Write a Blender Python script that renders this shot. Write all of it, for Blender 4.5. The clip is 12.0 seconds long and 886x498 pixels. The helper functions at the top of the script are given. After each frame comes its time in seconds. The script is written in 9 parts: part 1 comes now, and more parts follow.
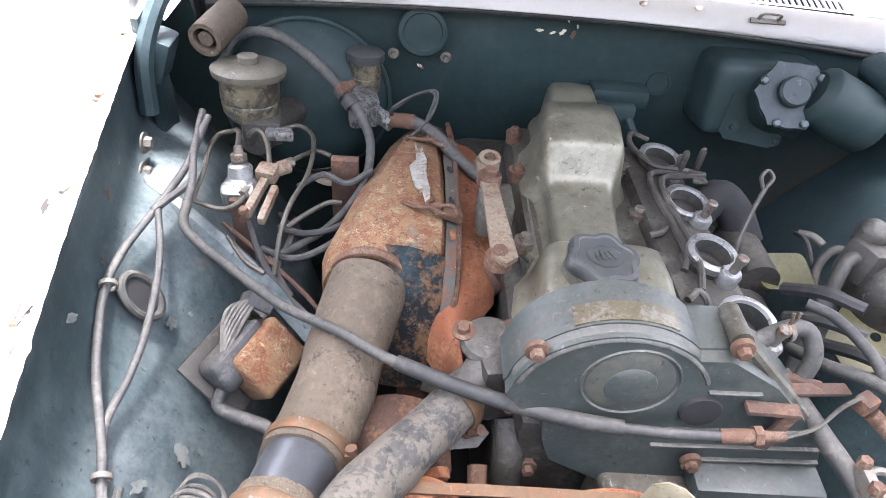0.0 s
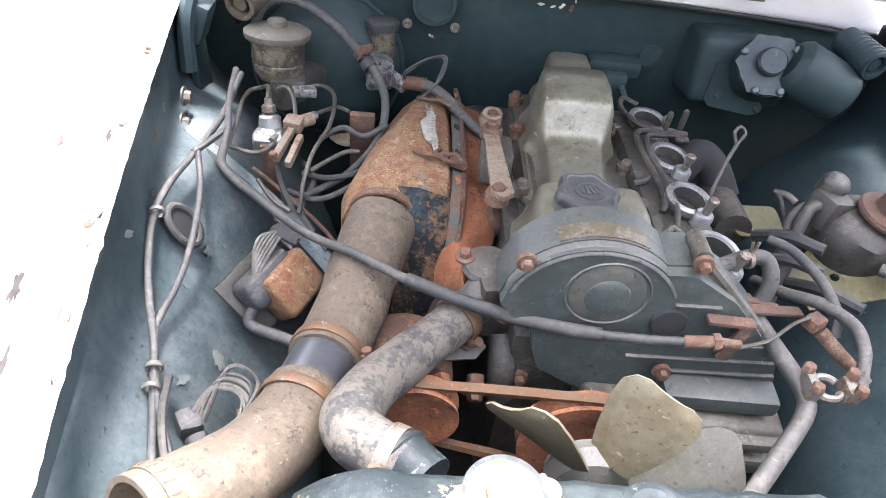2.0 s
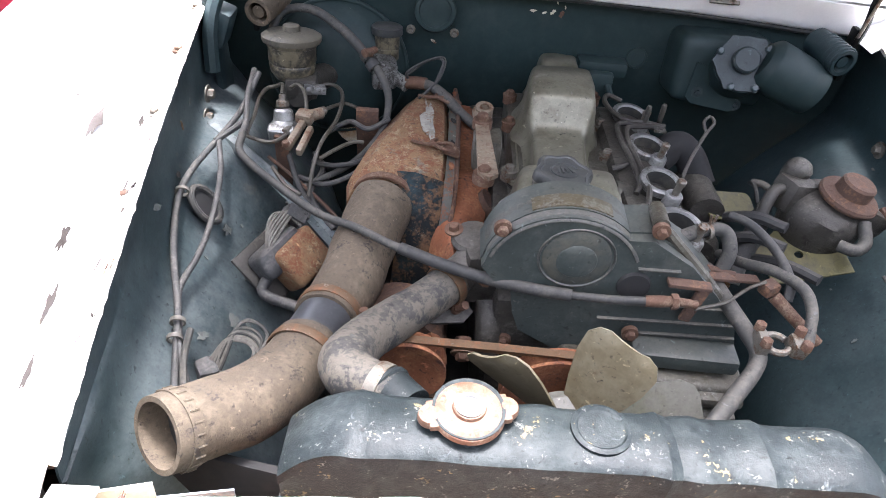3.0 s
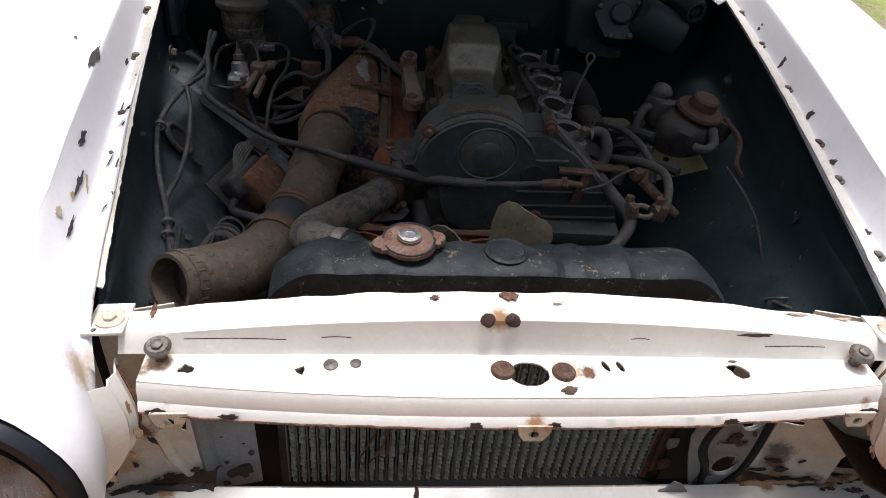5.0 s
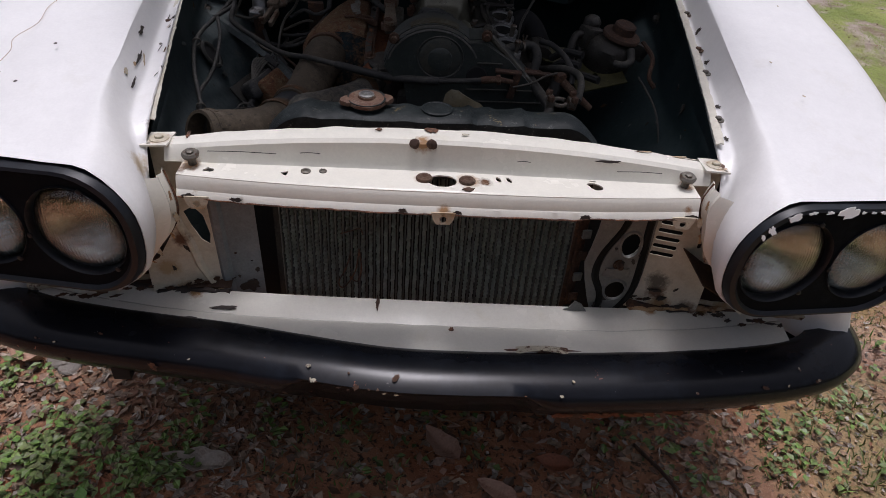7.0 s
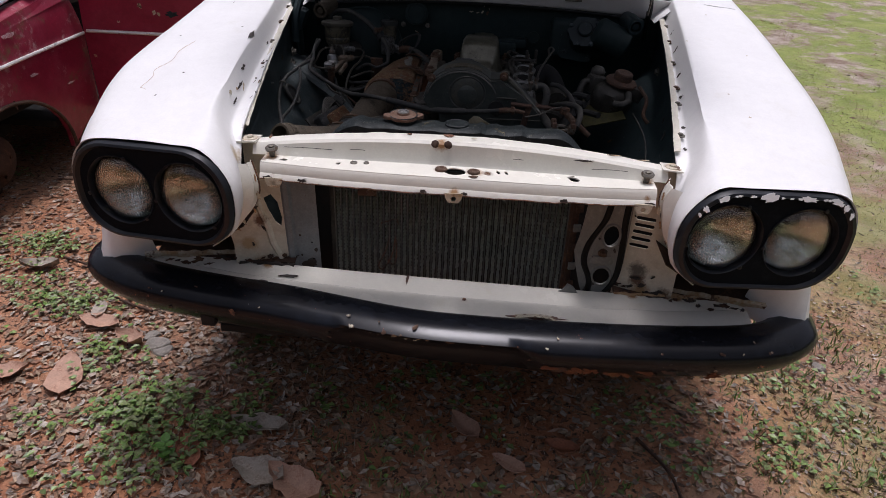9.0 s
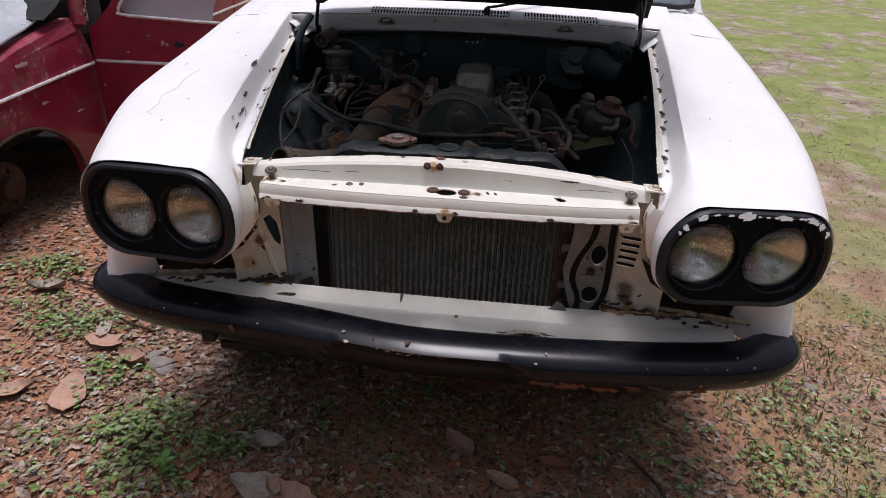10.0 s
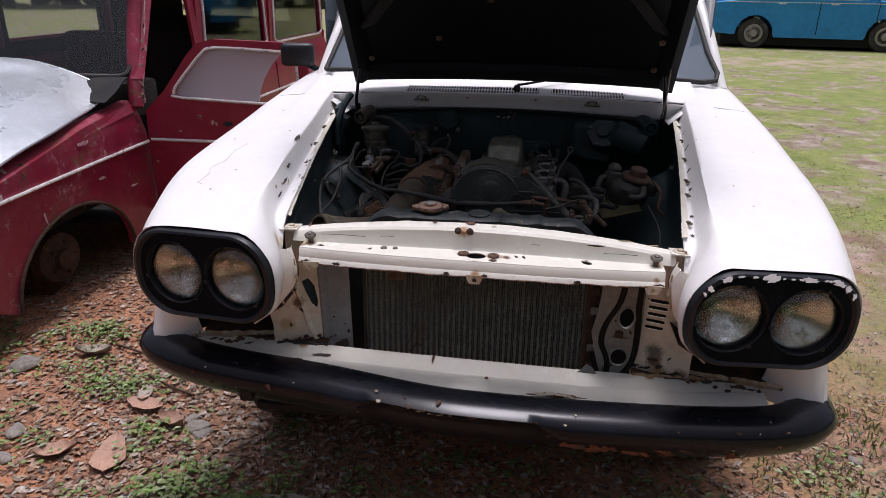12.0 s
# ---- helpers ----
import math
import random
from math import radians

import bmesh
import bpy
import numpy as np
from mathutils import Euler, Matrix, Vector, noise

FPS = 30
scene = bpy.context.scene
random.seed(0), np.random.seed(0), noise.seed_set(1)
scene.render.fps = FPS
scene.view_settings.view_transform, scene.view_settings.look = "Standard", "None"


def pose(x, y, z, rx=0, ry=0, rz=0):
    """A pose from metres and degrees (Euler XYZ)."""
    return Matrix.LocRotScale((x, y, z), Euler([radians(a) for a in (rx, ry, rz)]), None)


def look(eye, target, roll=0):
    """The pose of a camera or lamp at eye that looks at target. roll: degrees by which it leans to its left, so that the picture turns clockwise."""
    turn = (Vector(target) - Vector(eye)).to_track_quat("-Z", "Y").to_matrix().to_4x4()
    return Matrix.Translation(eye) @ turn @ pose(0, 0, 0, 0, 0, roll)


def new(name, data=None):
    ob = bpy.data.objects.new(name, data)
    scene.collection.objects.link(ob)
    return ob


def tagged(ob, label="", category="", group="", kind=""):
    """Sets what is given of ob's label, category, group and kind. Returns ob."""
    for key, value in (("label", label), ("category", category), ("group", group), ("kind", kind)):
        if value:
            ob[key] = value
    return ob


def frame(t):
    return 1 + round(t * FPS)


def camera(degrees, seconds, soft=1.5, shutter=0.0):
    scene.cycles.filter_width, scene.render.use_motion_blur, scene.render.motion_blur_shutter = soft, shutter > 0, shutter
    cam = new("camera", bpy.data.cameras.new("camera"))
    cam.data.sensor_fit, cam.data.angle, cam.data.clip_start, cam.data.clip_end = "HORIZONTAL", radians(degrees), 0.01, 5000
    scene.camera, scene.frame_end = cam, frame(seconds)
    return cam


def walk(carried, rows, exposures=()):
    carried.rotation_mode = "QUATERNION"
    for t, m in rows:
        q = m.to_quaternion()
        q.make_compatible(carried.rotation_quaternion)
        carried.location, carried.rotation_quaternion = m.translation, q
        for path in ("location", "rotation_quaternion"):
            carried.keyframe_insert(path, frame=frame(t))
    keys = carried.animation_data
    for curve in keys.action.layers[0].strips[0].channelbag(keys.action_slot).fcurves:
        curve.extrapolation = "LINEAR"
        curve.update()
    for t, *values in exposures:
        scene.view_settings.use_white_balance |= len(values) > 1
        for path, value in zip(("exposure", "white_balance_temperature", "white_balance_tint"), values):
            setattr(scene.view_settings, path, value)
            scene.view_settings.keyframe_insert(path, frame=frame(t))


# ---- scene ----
cam = camera(65.8, 12.0, 0.5)
PATH = [
    (0, (-0.21, -0.046, 1.322), (-0.073, 1.507, 0.069), 6.6),
    (0.5, (-0.23, -0.068, 1.321), (-0.066, 1.475, 0.059), 7.0),
    (1, (-0.232, -0.089, 1.324), (-0.026, 1.446, 0.059), 8.1),
    (1.5, (-0.222, -0.12, 1.323), (-0.05, 1.41, 0.046), 7.8),
    (2, (-0.209, -0.167, 1.33), (-0.094, 1.381, 0.068), 7.1),
    (2.5, (-0.189, -0.216, 1.339), (-0.115, 1.355, 0.103), 6.1),
    (3, (-0.168, -0.272, 1.347), (-0.127, 1.309, 0.122), 5.5),
    (3.2, (-0.162, -0.288, 1.35), (-0.129, 1.295, 0.128), 5.0),
    (4.8, (-0.178, -0.503, 1.344), (0.058, 1.087, 0.155), 6.2),
    (5, (-0.171, -0.529, 1.349), (0.049, 1.065, 0.161), 5.9),
    (5.5, (-0.128, -0.631, 1.355), (0.059, 0.968, 0.169), 5.1),
    (6, (-0.086, -0.751, 1.363), (0.057, 0.846, 0.167), 4.3),
    (6.5, (-0.066, -0.833, 1.366), (0.053, 0.748, 0.147), 4.3),
    (7, (-0.057, -0.926, 1.357), (0.058, 0.679, 0.17), 4.4),
    (7.5, (-0.033, -1.068, 1.362), (0.033, 0.589, 0.244), 4.4),
    (7.7, (-0.026, -1.119, 1.365), (0.019, 0.561, 0.281), 4.0),
    (9.5, (0.077, -1.316, 1.37), (-0.049, 0.43, 0.403), 2.2),
    (10, (0.085, -1.343, 1.376), (-0.038, 0.428, 0.456), 2.1),
    (10.5, (0.094, -1.378, 1.376), (-0.101, 0.417, 0.517), 1.4),
    (11, (0.098, -1.397, 1.375), (-0.109, 0.43, 0.589), 1.5),
    (11.5, (0.1, -1.402, 1.372), (-0.135, 0.432, 0.609), 1.1),
    (12, (0.103, -1.401, 1.374), (-0.139, 0.448, 0.651), 0.8),
]
walk(cam, [(t, look(eye, target, roll)) for t, eye, target, roll in PATH],
     exposures=[(t, e, 6150, m) for t, e, m in ((0.0, 4.5, 18), (0.5, 4.5, 18), (1.0, 4.3, 18), (1.5, 4.35, 18), (2.0, 4.35, 18), (2.5, 4.05, 18), (3.2, 3.45, 18), (4.0, 2.4, 18), (4.8, 1.25, 19), (5.2, 0.3, 19), (5.5, -0.12, 20), (6.5, -0.22, 20), (9.5, 0.04, 21), (12.0, 0.10, 22))])
# ==== place ====
# world, sun
SUN_EL, SUN_AZ = radians(80), radians(6)
world = bpy.data.worlds.new("overcast_sky")
scene.world = world
world.use_nodes = True
wn, wl = world.node_tree.nodes, world.node_tree.links
sky = wn.new("ShaderNodeTexSky")
sky.sky_type, sky.sun_disc, sky.sun_elevation, sky.sun_rotation = "NISHITA", False, SUN_EL, SUN_AZ
sky.air_density, sky.dust_density, sky.ozone_density = 1.0, 6.0, 1.0
mixw = wn.new("ShaderNodeMix")
mixw.data_type = "RGBA"
mixw.inputs[0].default_value = 0.65
bw = wn.new("ShaderNodeRGBToBW")
wl.new(sky.outputs[0], bw.inputs[0])
wl.new(sky.outputs[0], mixw.inputs[6])
wl.new(bw.outputs[0], mixw.inputs[7])
wl.new(mixw.outputs[2], wn["Background"].inputs["Color"])
wn["Background"].inputs["Strength"].default_value = 0.115
sun = new("sun", bpy.data.lights.new("sun", "SUN"))
sun.data.energy, sun.data.angle, sun.data.color = 2.15, radians(15), (1.0, 0.98, 0.95)
sun.matrix_world = look((0, 0, 8), Vector((0, 0, 8)) - Vector((math.sin(SUN_AZ) * math.cos(SUN_EL), math.cos(SUN_AZ) * math.cos(SUN_EL), math.sin(SUN_EL))))

# ---------------------------------------------------------------- mesh helpers
V = Vector


def catmull(pts, n=6):
    pts = [V(p) for p in pts]
    if len(pts) < 3:
        return pts
    out = []
    for i in range(len(pts) - 1):
        a = pts[i - 1] if i else pts[0] * 2 - pts[1]
        b, c = pts[i], pts[i + 1]
        d = pts[i + 2] if i + 2 < len(pts) else pts[-1] * 2 - pts[-2]
        for k in range(n):
            t = k / n
            out.append(0.5 * ((2 * b) + (c - a) * t + (2 * a - 5 * b + 4 * c - d) * t * t + (3 * b - a - 3 * c + d) * t ** 3))
    out.append(pts[-1])
    return out


def ease(table, y):
    """Value of a table of (y, value) at y, straight between its rows."""
    ys = [r[0] for r in table]
    return float(np.interp(y, ys, [r[1] for r in table]))


def loft(sections, closed=False, cap=False):
    """Skin over sections of equal count of points."""
    bm = bmesh.new()
    rows = [[bm.verts.new(p) for p in s] for s in sections]
    n = len(rows[0])
    for a, b in zip(rows, rows[1:]):
        for i in range(n if closed else n - 1):
            j = (i + 1) % n
            bm.faces.new((a[i], a[j], b[j], b[i]))
    if cap:
        bm.faces.new(rows[0][::-1])
        bm.faces.new(rows[-1])
    bmesh.ops.recalc_face_normals(bm, faces=bm.faces)
    return bm


def tube(pts, r, seg=12, n=6, cap=True):
    """A round bar or hose through points; r: one radius, or one for each point."""
    path = catmull(pts, n)
    rs = [r] * len(path)
    if isinstance(r, (list, tuple)):
        k = np.linspace(0, len(r) - 1, len(path))
        rs = [float(v) for v in np.interp(k, range(len(r)), r)]
    tang = [(path[min(i + 1, len(path) - 1)] - path[max(i - 1, 0)]).normalized() for i in range(len(path))]
    side = tang[0].orthogonal().normalized()
    secs = []
    for p, t, rad in zip(path, tang, rs):
        side = (side - t * side.dot(t)).normalized()
        up = t.cross(side)
        secs.append([p + (side * math.cos(a) + up * math.sin(a)) * rad for a in (2 * math.pi * k / seg for k in range(seg))])
    return loft(secs, True, cap)


def lathe(profile, at, axis=(0, 0, 1), seg=32, cap=True):
    """Turned shape: profile rows of (radius, height along axis)."""
    q = V(axis).to_track_quat("Z", "Y")
    secs = [[V(at) + q @ V((r * math.cos(2 * math.pi * k / seg), r * math.sin(2 * math.pi * k / seg), h)) for k in range(seg)] for r, h in profile]
    return loft(secs, True, cap)


def pipe_ring(at, axis, r_in, r_out, h, seg=32):
    return lathe([(r_in, 0), (r_out * 0.985, 0), (r_out, h * 0.15), (r_out, h * 0.85), (r_out * 0.985, h), (r_in, h), (r_in, 0)], at, axis, seg, False)


def slab(at, size, turn=(0, 0, 0), bevel=0.003, seg=2):
    """A bevelled block."""
    bm = bmesh.new()
    bmesh.ops.create_cube(bm, size=1)
    bmesh.ops.scale(bm, vec=size, verts=bm.verts)
    if bevel:
        bmesh.ops.bevel(bm, geom=bm.edges[:], offset=min(bevel, 0.45 * min(size)), segments=seg, profile=0.6, affect="EDGES")
    bmesh.ops.transform(bm, matrix=pose(*at, *turn), verts=bm.verts)
    return bm


def plate(outline, holes, thick, m):
    """Sheet with holes cut through, from a flat outline, thick along its own z, put at m."""
    bm = bmesh.new()
    edges = []
    for loop in [outline, *holes]:
        vs = [bm.verts.new((x, y, 0)) for x, y in loop]
        edges += [bm.edges.new((vs[i], vs[(i + 1) % len(vs)])) for i in range(len(vs))]
    bmesh.ops.triangle_fill(bm, use_beauty=True, edges=edges)
    ret = bmesh.ops.extrude_face_region(bm, geom=bm.faces[:])
    bmesh.ops.translate(bm, vec=(0, 0, thick), verts=[g for g in ret["geom"] if isinstance(g, bmesh.types.BMVert)])
    bmesh.ops.transform(bm, matrix=m, verts=bm.verts)
    bmesh.ops.recalc_face_normals(bm, faces=bm.faces)
    return bm


def ring2(cx, cy, rx, ry=None, n=24, turn=0.0, rough=0.0, seed=0):
    ry = ry or rx
    rnd = random.Random(seed)
    out = []
    for k in range(n):
        a = 2 * math.pi * k / n
        f = 1 + rough * rnd.uniform(-1, 1)
        x, y = rx * f * math.cos(a), ry * f * math.sin(a)
        out.append((cx + x * math.cos(turn) - y * math.sin(turn), cy + x * math.sin(turn) + y * math.cos(turn)))
    return out


def rrect(cx, cy, w, h, r, n=6):
    out = []
    for sx, sy, a0 in ((1, 1, 0), (-1, 1, 90), (-1, -1, 180), (1, -1, 270)):
        for k in range(n + 1):
            a = radians(a0 + 90 * k / n)
            out.append((cx + sx * (w / 2 - r) + r * math.cos(a), cy + sy * (h / 2 - r) + r * math.sin(a)))
    return out


def merged(*bms):
    out = bmesh.new()
    for b in bms:
        me = bpy.data.meshes.new("tmp")
        b.to_mesh(me)
        b.free()
        out.from_mesh(me)
        bpy.data.meshes.remove(me)
    return out


def thicken(bm, t):
    bmesh.ops.recalc_face_normals(bm, faces=bm.faces)
    bmesh.ops.solidify(bm, geom=bm.faces[:], thickness=t)
    return bm


def jitter(bm, amount, scale, seed=0):
    """Dents: push points along a soft noise."""
    for v in bm.verts:
        v.co += noise.noise_vector(v.co * scale + V((seed * 7.3, seed, 0))) * amount
    return bm


def hexbolt(at, axis=(0, 0, 1), r=0.007, h=0.008, washer=True):
    b = lathe([(r, 0), (r, h * 0.8), (r * 0.8, h)], at, axis, 6)
    if washer:
        b = merged(b, lathe([(r * 1.7, -0.001), (r * 1.7, 0.0015)], at, axis, 16))
    return b


MOVE, BAY = {}, set()


def settle(p):
    """Things in the engine bay sit a little farther back and lower than first laid out."""
    dy = np.interp(p.y, (0.05, 0.20, 0.37, 0.80), (0.048, 0.040, 0.025, 0.018))
    dz = np.interp(p.y, (0.05, 0.20, 0.37, 0.80), (-0.036, -0.027, -0.010, -0.006))
    return V((p.x * 1.025, p.y + dy, p.z + dz))


def thing(name, at, label="", category="", group="", kind="", move=(0, 0, 0), bay=False):
    ob = new(name)
    ob.location = V(at) + V(move)
    MOVE[ob] = V(move)
    if bay:
        BAY.add(ob)
    ob.empty_display_size = 0.05
    return tagged(ob, label, category, group, kind)


def root_of(ob):
    while ob.parent:
        ob = ob.parent
    return ob


def part(name, bm, material, parent, label="", smooth=38):
    """Links a bmesh in world coordinates as ONE mesh under a thing or a part."""
    base = V((0, 0, 0))
    if parent:
        root = root_of(parent)
        base = V(root.location) - MOVE[root]
        if root in BAY:
            for v in bm.verts:
                v.co = settle(v.co)
    bmesh.ops.translate(bm, vec=-base, verts=bm.verts)
    if smooth:
        lim = radians(smooth)
        for f in bm.faces:
            f.smooth = True
        for e in bm.edges:
            if len(e.link_faces) == 2 and e.calc_face_angle(0) > lim:
                e.smooth = False
    me = bpy.data.meshes.new(name)
    bm.to_mesh(me)
    bm.free()
    me.materials.append(material)
    ob = new(name, me)
    if parent:
        ob.parent = parent
    return tagged(ob, label)


def solo(name, bm, material, label, category, kind="", at=None, smooth=38, group=""):
    """A thing that is one mesh, its origin at `at`."""
    at = V(at) if at else V((0, 0, 0))
    bmesh.ops.translate(bm, vec=-at, verts=bm.verts)
    ob = part(name, bm, material, None, "", smooth)
    ob.location = at
    return tagged(ob, label, category, group, kind)


def from_arrays(name, verts, faces, material, kind="stuff", label="", category=""):
    me = bpy.data.meshes.new(name)
    me.from_pydata(verts, [], faces)
    me.materials.append(material)
    ob = new(name, me)
    return tagged(ob, label, category, "", kind)


# ---------------------------------------------------------------- materials
def noise_node(nt, scale, detail=6, rough=0.6, dist=0.0, coord="Object"):
    tc = nt.nodes.new("ShaderNodeTexCoord")
    nz = nt.nodes.new("ShaderNodeTexNoise")
    nz.inputs["Scale"].default_value = scale
    nz.inputs["Detail"].default_value = detail
    nz.inputs["Roughness"].default_value = rough
    nz.inputs["Distortion"].default_value = dist
    nt.links.new(tc.outputs[coord], nz.inputs["Vector"])
    return nz.outputs["Fac"]


def ramp(nt, fac, lo, hi):
    r = nt.nodes.new("ShaderNodeMapRange")
    r.inputs["From Min"].default_value, r.inputs["From Max"].default_value = lo, hi
    nt.links.new(fac, r.inputs["Value"])
    return r.outputs[0]


def blend(nt, fac, a, b):
    m = nt.nodes.new("ShaderNodeMix")
    m.data_type = "RGBA"
    if isinstance(fac, float):
        m.inputs[0].default_value = fac
    else:
        nt.links.new(fac, m.inputs[0])
    for k, c in ((6, a), (7, b)):
        if isinstance(c, (tuple, list)):
            m.inputs[k].default_value = (*c[:3], 1)
        else:
            nt.links.new(c, m.inputs[k])
    return m.outputs[2]


def shader(name, rough=0.6, metal=0.0, spec=0.5):
    m = bpy.data.materials.new(name)
    m.use_nodes = True
    nt = m.node_tree
    b = nt.nodes["Principled BSDF"]
    b.inputs["Roughness"].default_value, b.inputs["Metallic"].default_value = rough, metal
    b.inputs["Specular IOR Level"].default_value = spec
    return m, nt, b


def two_scale(nt, scale, detail, dist):
    """Noise of patches and grain together, spread to the full range."""
    m = nt.nodes.new("ShaderNodeMath")
    m.operation = "MULTIPLY_ADD"
    a = noise_node(nt, scale, detail, 0.62, dist)
    b = noise_node(nt, scale * 6.5, 5, 0.65, 0.2)
    s_ = nt.nodes.new("ShaderNodeMix")
    s_.inputs[0].default_value = 0.42
    nt.links.new(a, s_.inputs[2])
    nt.links.new(b, s_.inputs[3])
    nt.links.new(s_.outputs[0], m.inputs[0])
    m.inputs[1].default_value, m.inputs[2].default_value = 1.45, -0.225
    return m.outputs[0]


def worn(name, base, layers, rough=0.6, metal=0.0, bump=0.15, bump_scale=60, rough_var=0.12, spec=0.5, dust=0.0, dust_col=(0.11, 0.098, 0.078), tone_lo=0.74, tone_hi=1.18, spots=(), grain=0.15, speck=0.0):
    """A surface with layers of (colour, scale, low, high, detail): each covers where its noise runs from low to high. dust: how much lies on upward faces."""
    m, nt, b = shader(name, rough, metal, spec)
    tone = two_scale(nt, 9, 5, 0.0)
    col = blend(nt, ramp(nt, tone, 0.25, 0.75), tuple(c * tone_lo for c in base), tuple(min(1, c * tone_hi) for c in base))
    for k, (colour, scale, lo, hi, *rest) in enumerate(layers):
        f = two_scale(nt, scale, rest[0] if rest else 8, 0.3 + 0.2 * k)
        col = blend(nt, ramp(nt, f, lo, hi), col, colour)
    if dust:
        g = nt.nodes.new("ShaderNodeNewGeometry")
        sp = nt.nodes.new("ShaderNodeSeparateXYZ")
        nt.links.new(g.outputs["Normal"], sp.inputs[0])
        mu = nt.nodes.new("ShaderNodeMath")
        mu.operation = "MULTIPLY"
        nt.links.new(ramp(nt, sp.outputs[2], 0.15, 1.0), mu.inputs[0])
        mr = nt.nodes.new("ShaderNodeMapRange")
        mr.inputs["From Min"].default_value, mr.inputs["From Max"].default_value, mr.inputs["To Max"].default_value = 0.30, 0.70, dust
        nt.links.new(two_scale(nt, 16, 8, 0.4), mr.inputs["Value"])
        nt.links.new(mr.outputs[0], mu.inputs[1])
        col = blend(nt, mu.outputs[0], col, dust_col)
    if grain:
        gm_ = nt.nodes.new("ShaderNodeMix")
        gm_.data_type, gm_.blend_type = "RGBA", "MULTIPLY"
        gm_.inputs[0].default_value = 1.0
        gr = nt.nodes.new("ShaderNodeMapRange")
        gr.inputs["From Min"].default_value, gr.inputs["From Max"].default_value = 0.34, 0.66
        gr.inputs["To Min"].default_value, gr.inputs["To Max"].default_value = 1 - grain, 1 + 0.45 * grain
        nt.links.new(noise_node(nt, 240, 4, 0.7), gr.inputs["Value"])
        nt.links.new(col, gm_.inputs[6])
        nt.links.new(gr.outputs[0], gm_.inputs[7])
        col = gm_.outputs[2]
    if speck:
        # grime specks and small bright scuffs
        n_ = noise_node(nt, 130, 5, 0.62, 0.4)
        col = blend(nt, ramp(nt, n_, 0.60, 0.60 + 0.10 / speck), col, tuple(c * 0.22 for c in base))
        n_ = noise_node(nt, 95, 6, 0.66, 0.8)
        col = blend(nt, ramp(nt, n_, 0.635, 0.635 + 0.06 / speck), col, tuple(min(0.5, c * 2.3 + 0.02) for c in base))
    for at, radius, colour in spots:
        # a stain spreading from a rusty fixing
        d = nt.nodes.new("ShaderNodeVectorMath")
        d.operation = "DISTANCE"
        tc = nt.nodes.new("ShaderNodeTexCoord")
        nt.links.new(tc.outputs["Object"], d.inputs[0])
        d.inputs[1].default_value = (at[0], at[1] - 0.6, at[2])
        mm = nt.nodes.new("ShaderNodeMath")
        mm.operation = "MULTIPLY_ADD"
        nt.links.new(two_scale(nt, 32, 8, 0.5), mm.inputs[0])
        mm.inputs[1].default_value = radius * 1.3
        nt.links.new(d.outputs["Value"], mm.inputs[2])
        col = blend(nt, ramp(nt, mm.outputs[0], radius * 1.55, radius * 1.05), col, colour)
    nt.links.new(col, b.inputs["Base Color"])
    rv = nt.nodes.new("ShaderNodeMapRange")
    rv.inputs["To Min"].default_value, rv.inputs["To Max"].default_value = max(0.03, rough - rough_var), min(1, rough + rough_var)
    nt.links.new(noise_node(nt, bump_scale * 0.4, 4), rv.inputs["Value"])
    nt.links.new(rv.outputs[0], b.inputs["Roughness"])
    if bump:
        bp = nt.nodes.new("ShaderNodeBump")
        bp.inputs["Strength"].default_value, bp.inputs["Distance"].default_value = bump, 0.004
        nt.links.new(two_scale(nt, bump_scale, 8, 0.0), bp.inputs["Height"])
        nt.links.new(bp.outputs[0], b.inputs["Normal"])
    return m


RUST, RUST_DK = (0.25, 0.11, 0.055), (0.075, 0.040, 0.026)
chip_dark = worn("bare_dark_steel_chip", (0.045, 0.036, 0.031), [((0.12, 0.085, 0.06), 50, 0.60, 0.72), ((0.03, 0.02, 0.016), 30, 0.6, 0.7)], 0.8, 0, 0.3, 120)
pale_chip = worn("pale_primer_chip", (0.11, 0.12, 0.11), [((0.06, 0.062, 0.055), 60, 0.5, 0.7)], 0.7, 0, 0.1, 100)
rust_stain = worn("orange_rust_stain", (0.46, 0.30, 0.16), [((0.26, 0.12, 0.05), 26, 0.48, 0.64), ((0.60, 0.50, 0.36), 18, 0.56, 0.7)], 0.7, 0, 0.15, 80)
white_paint = worn("chalky_white_paint", (0.80, 0.795, 0.78), [((0.72, 0.705, 0.66), 3.5, 0.58, 0.82), ((0.56, 0.50, 0.40), 34, 0.82, 0.90)], 0.36, 0, 0.025, 25, tone_lo=0.94, tone_hi=1.03, grain=0.03, spots=[((-0.435, -0.05, 0.845), 0.03, (0.52, 0.42, 0.28)), ((-0.425, -0.03, 0.80), 0.028, (0.55, 0.47, 0.33)), ((-0.44, 0.02, 0.862), 0.02, (0.13, 0.07, 0.04)), ((0.42, -0.03, 0.79), 0.03, (0.55, 0.48, 0.34))])
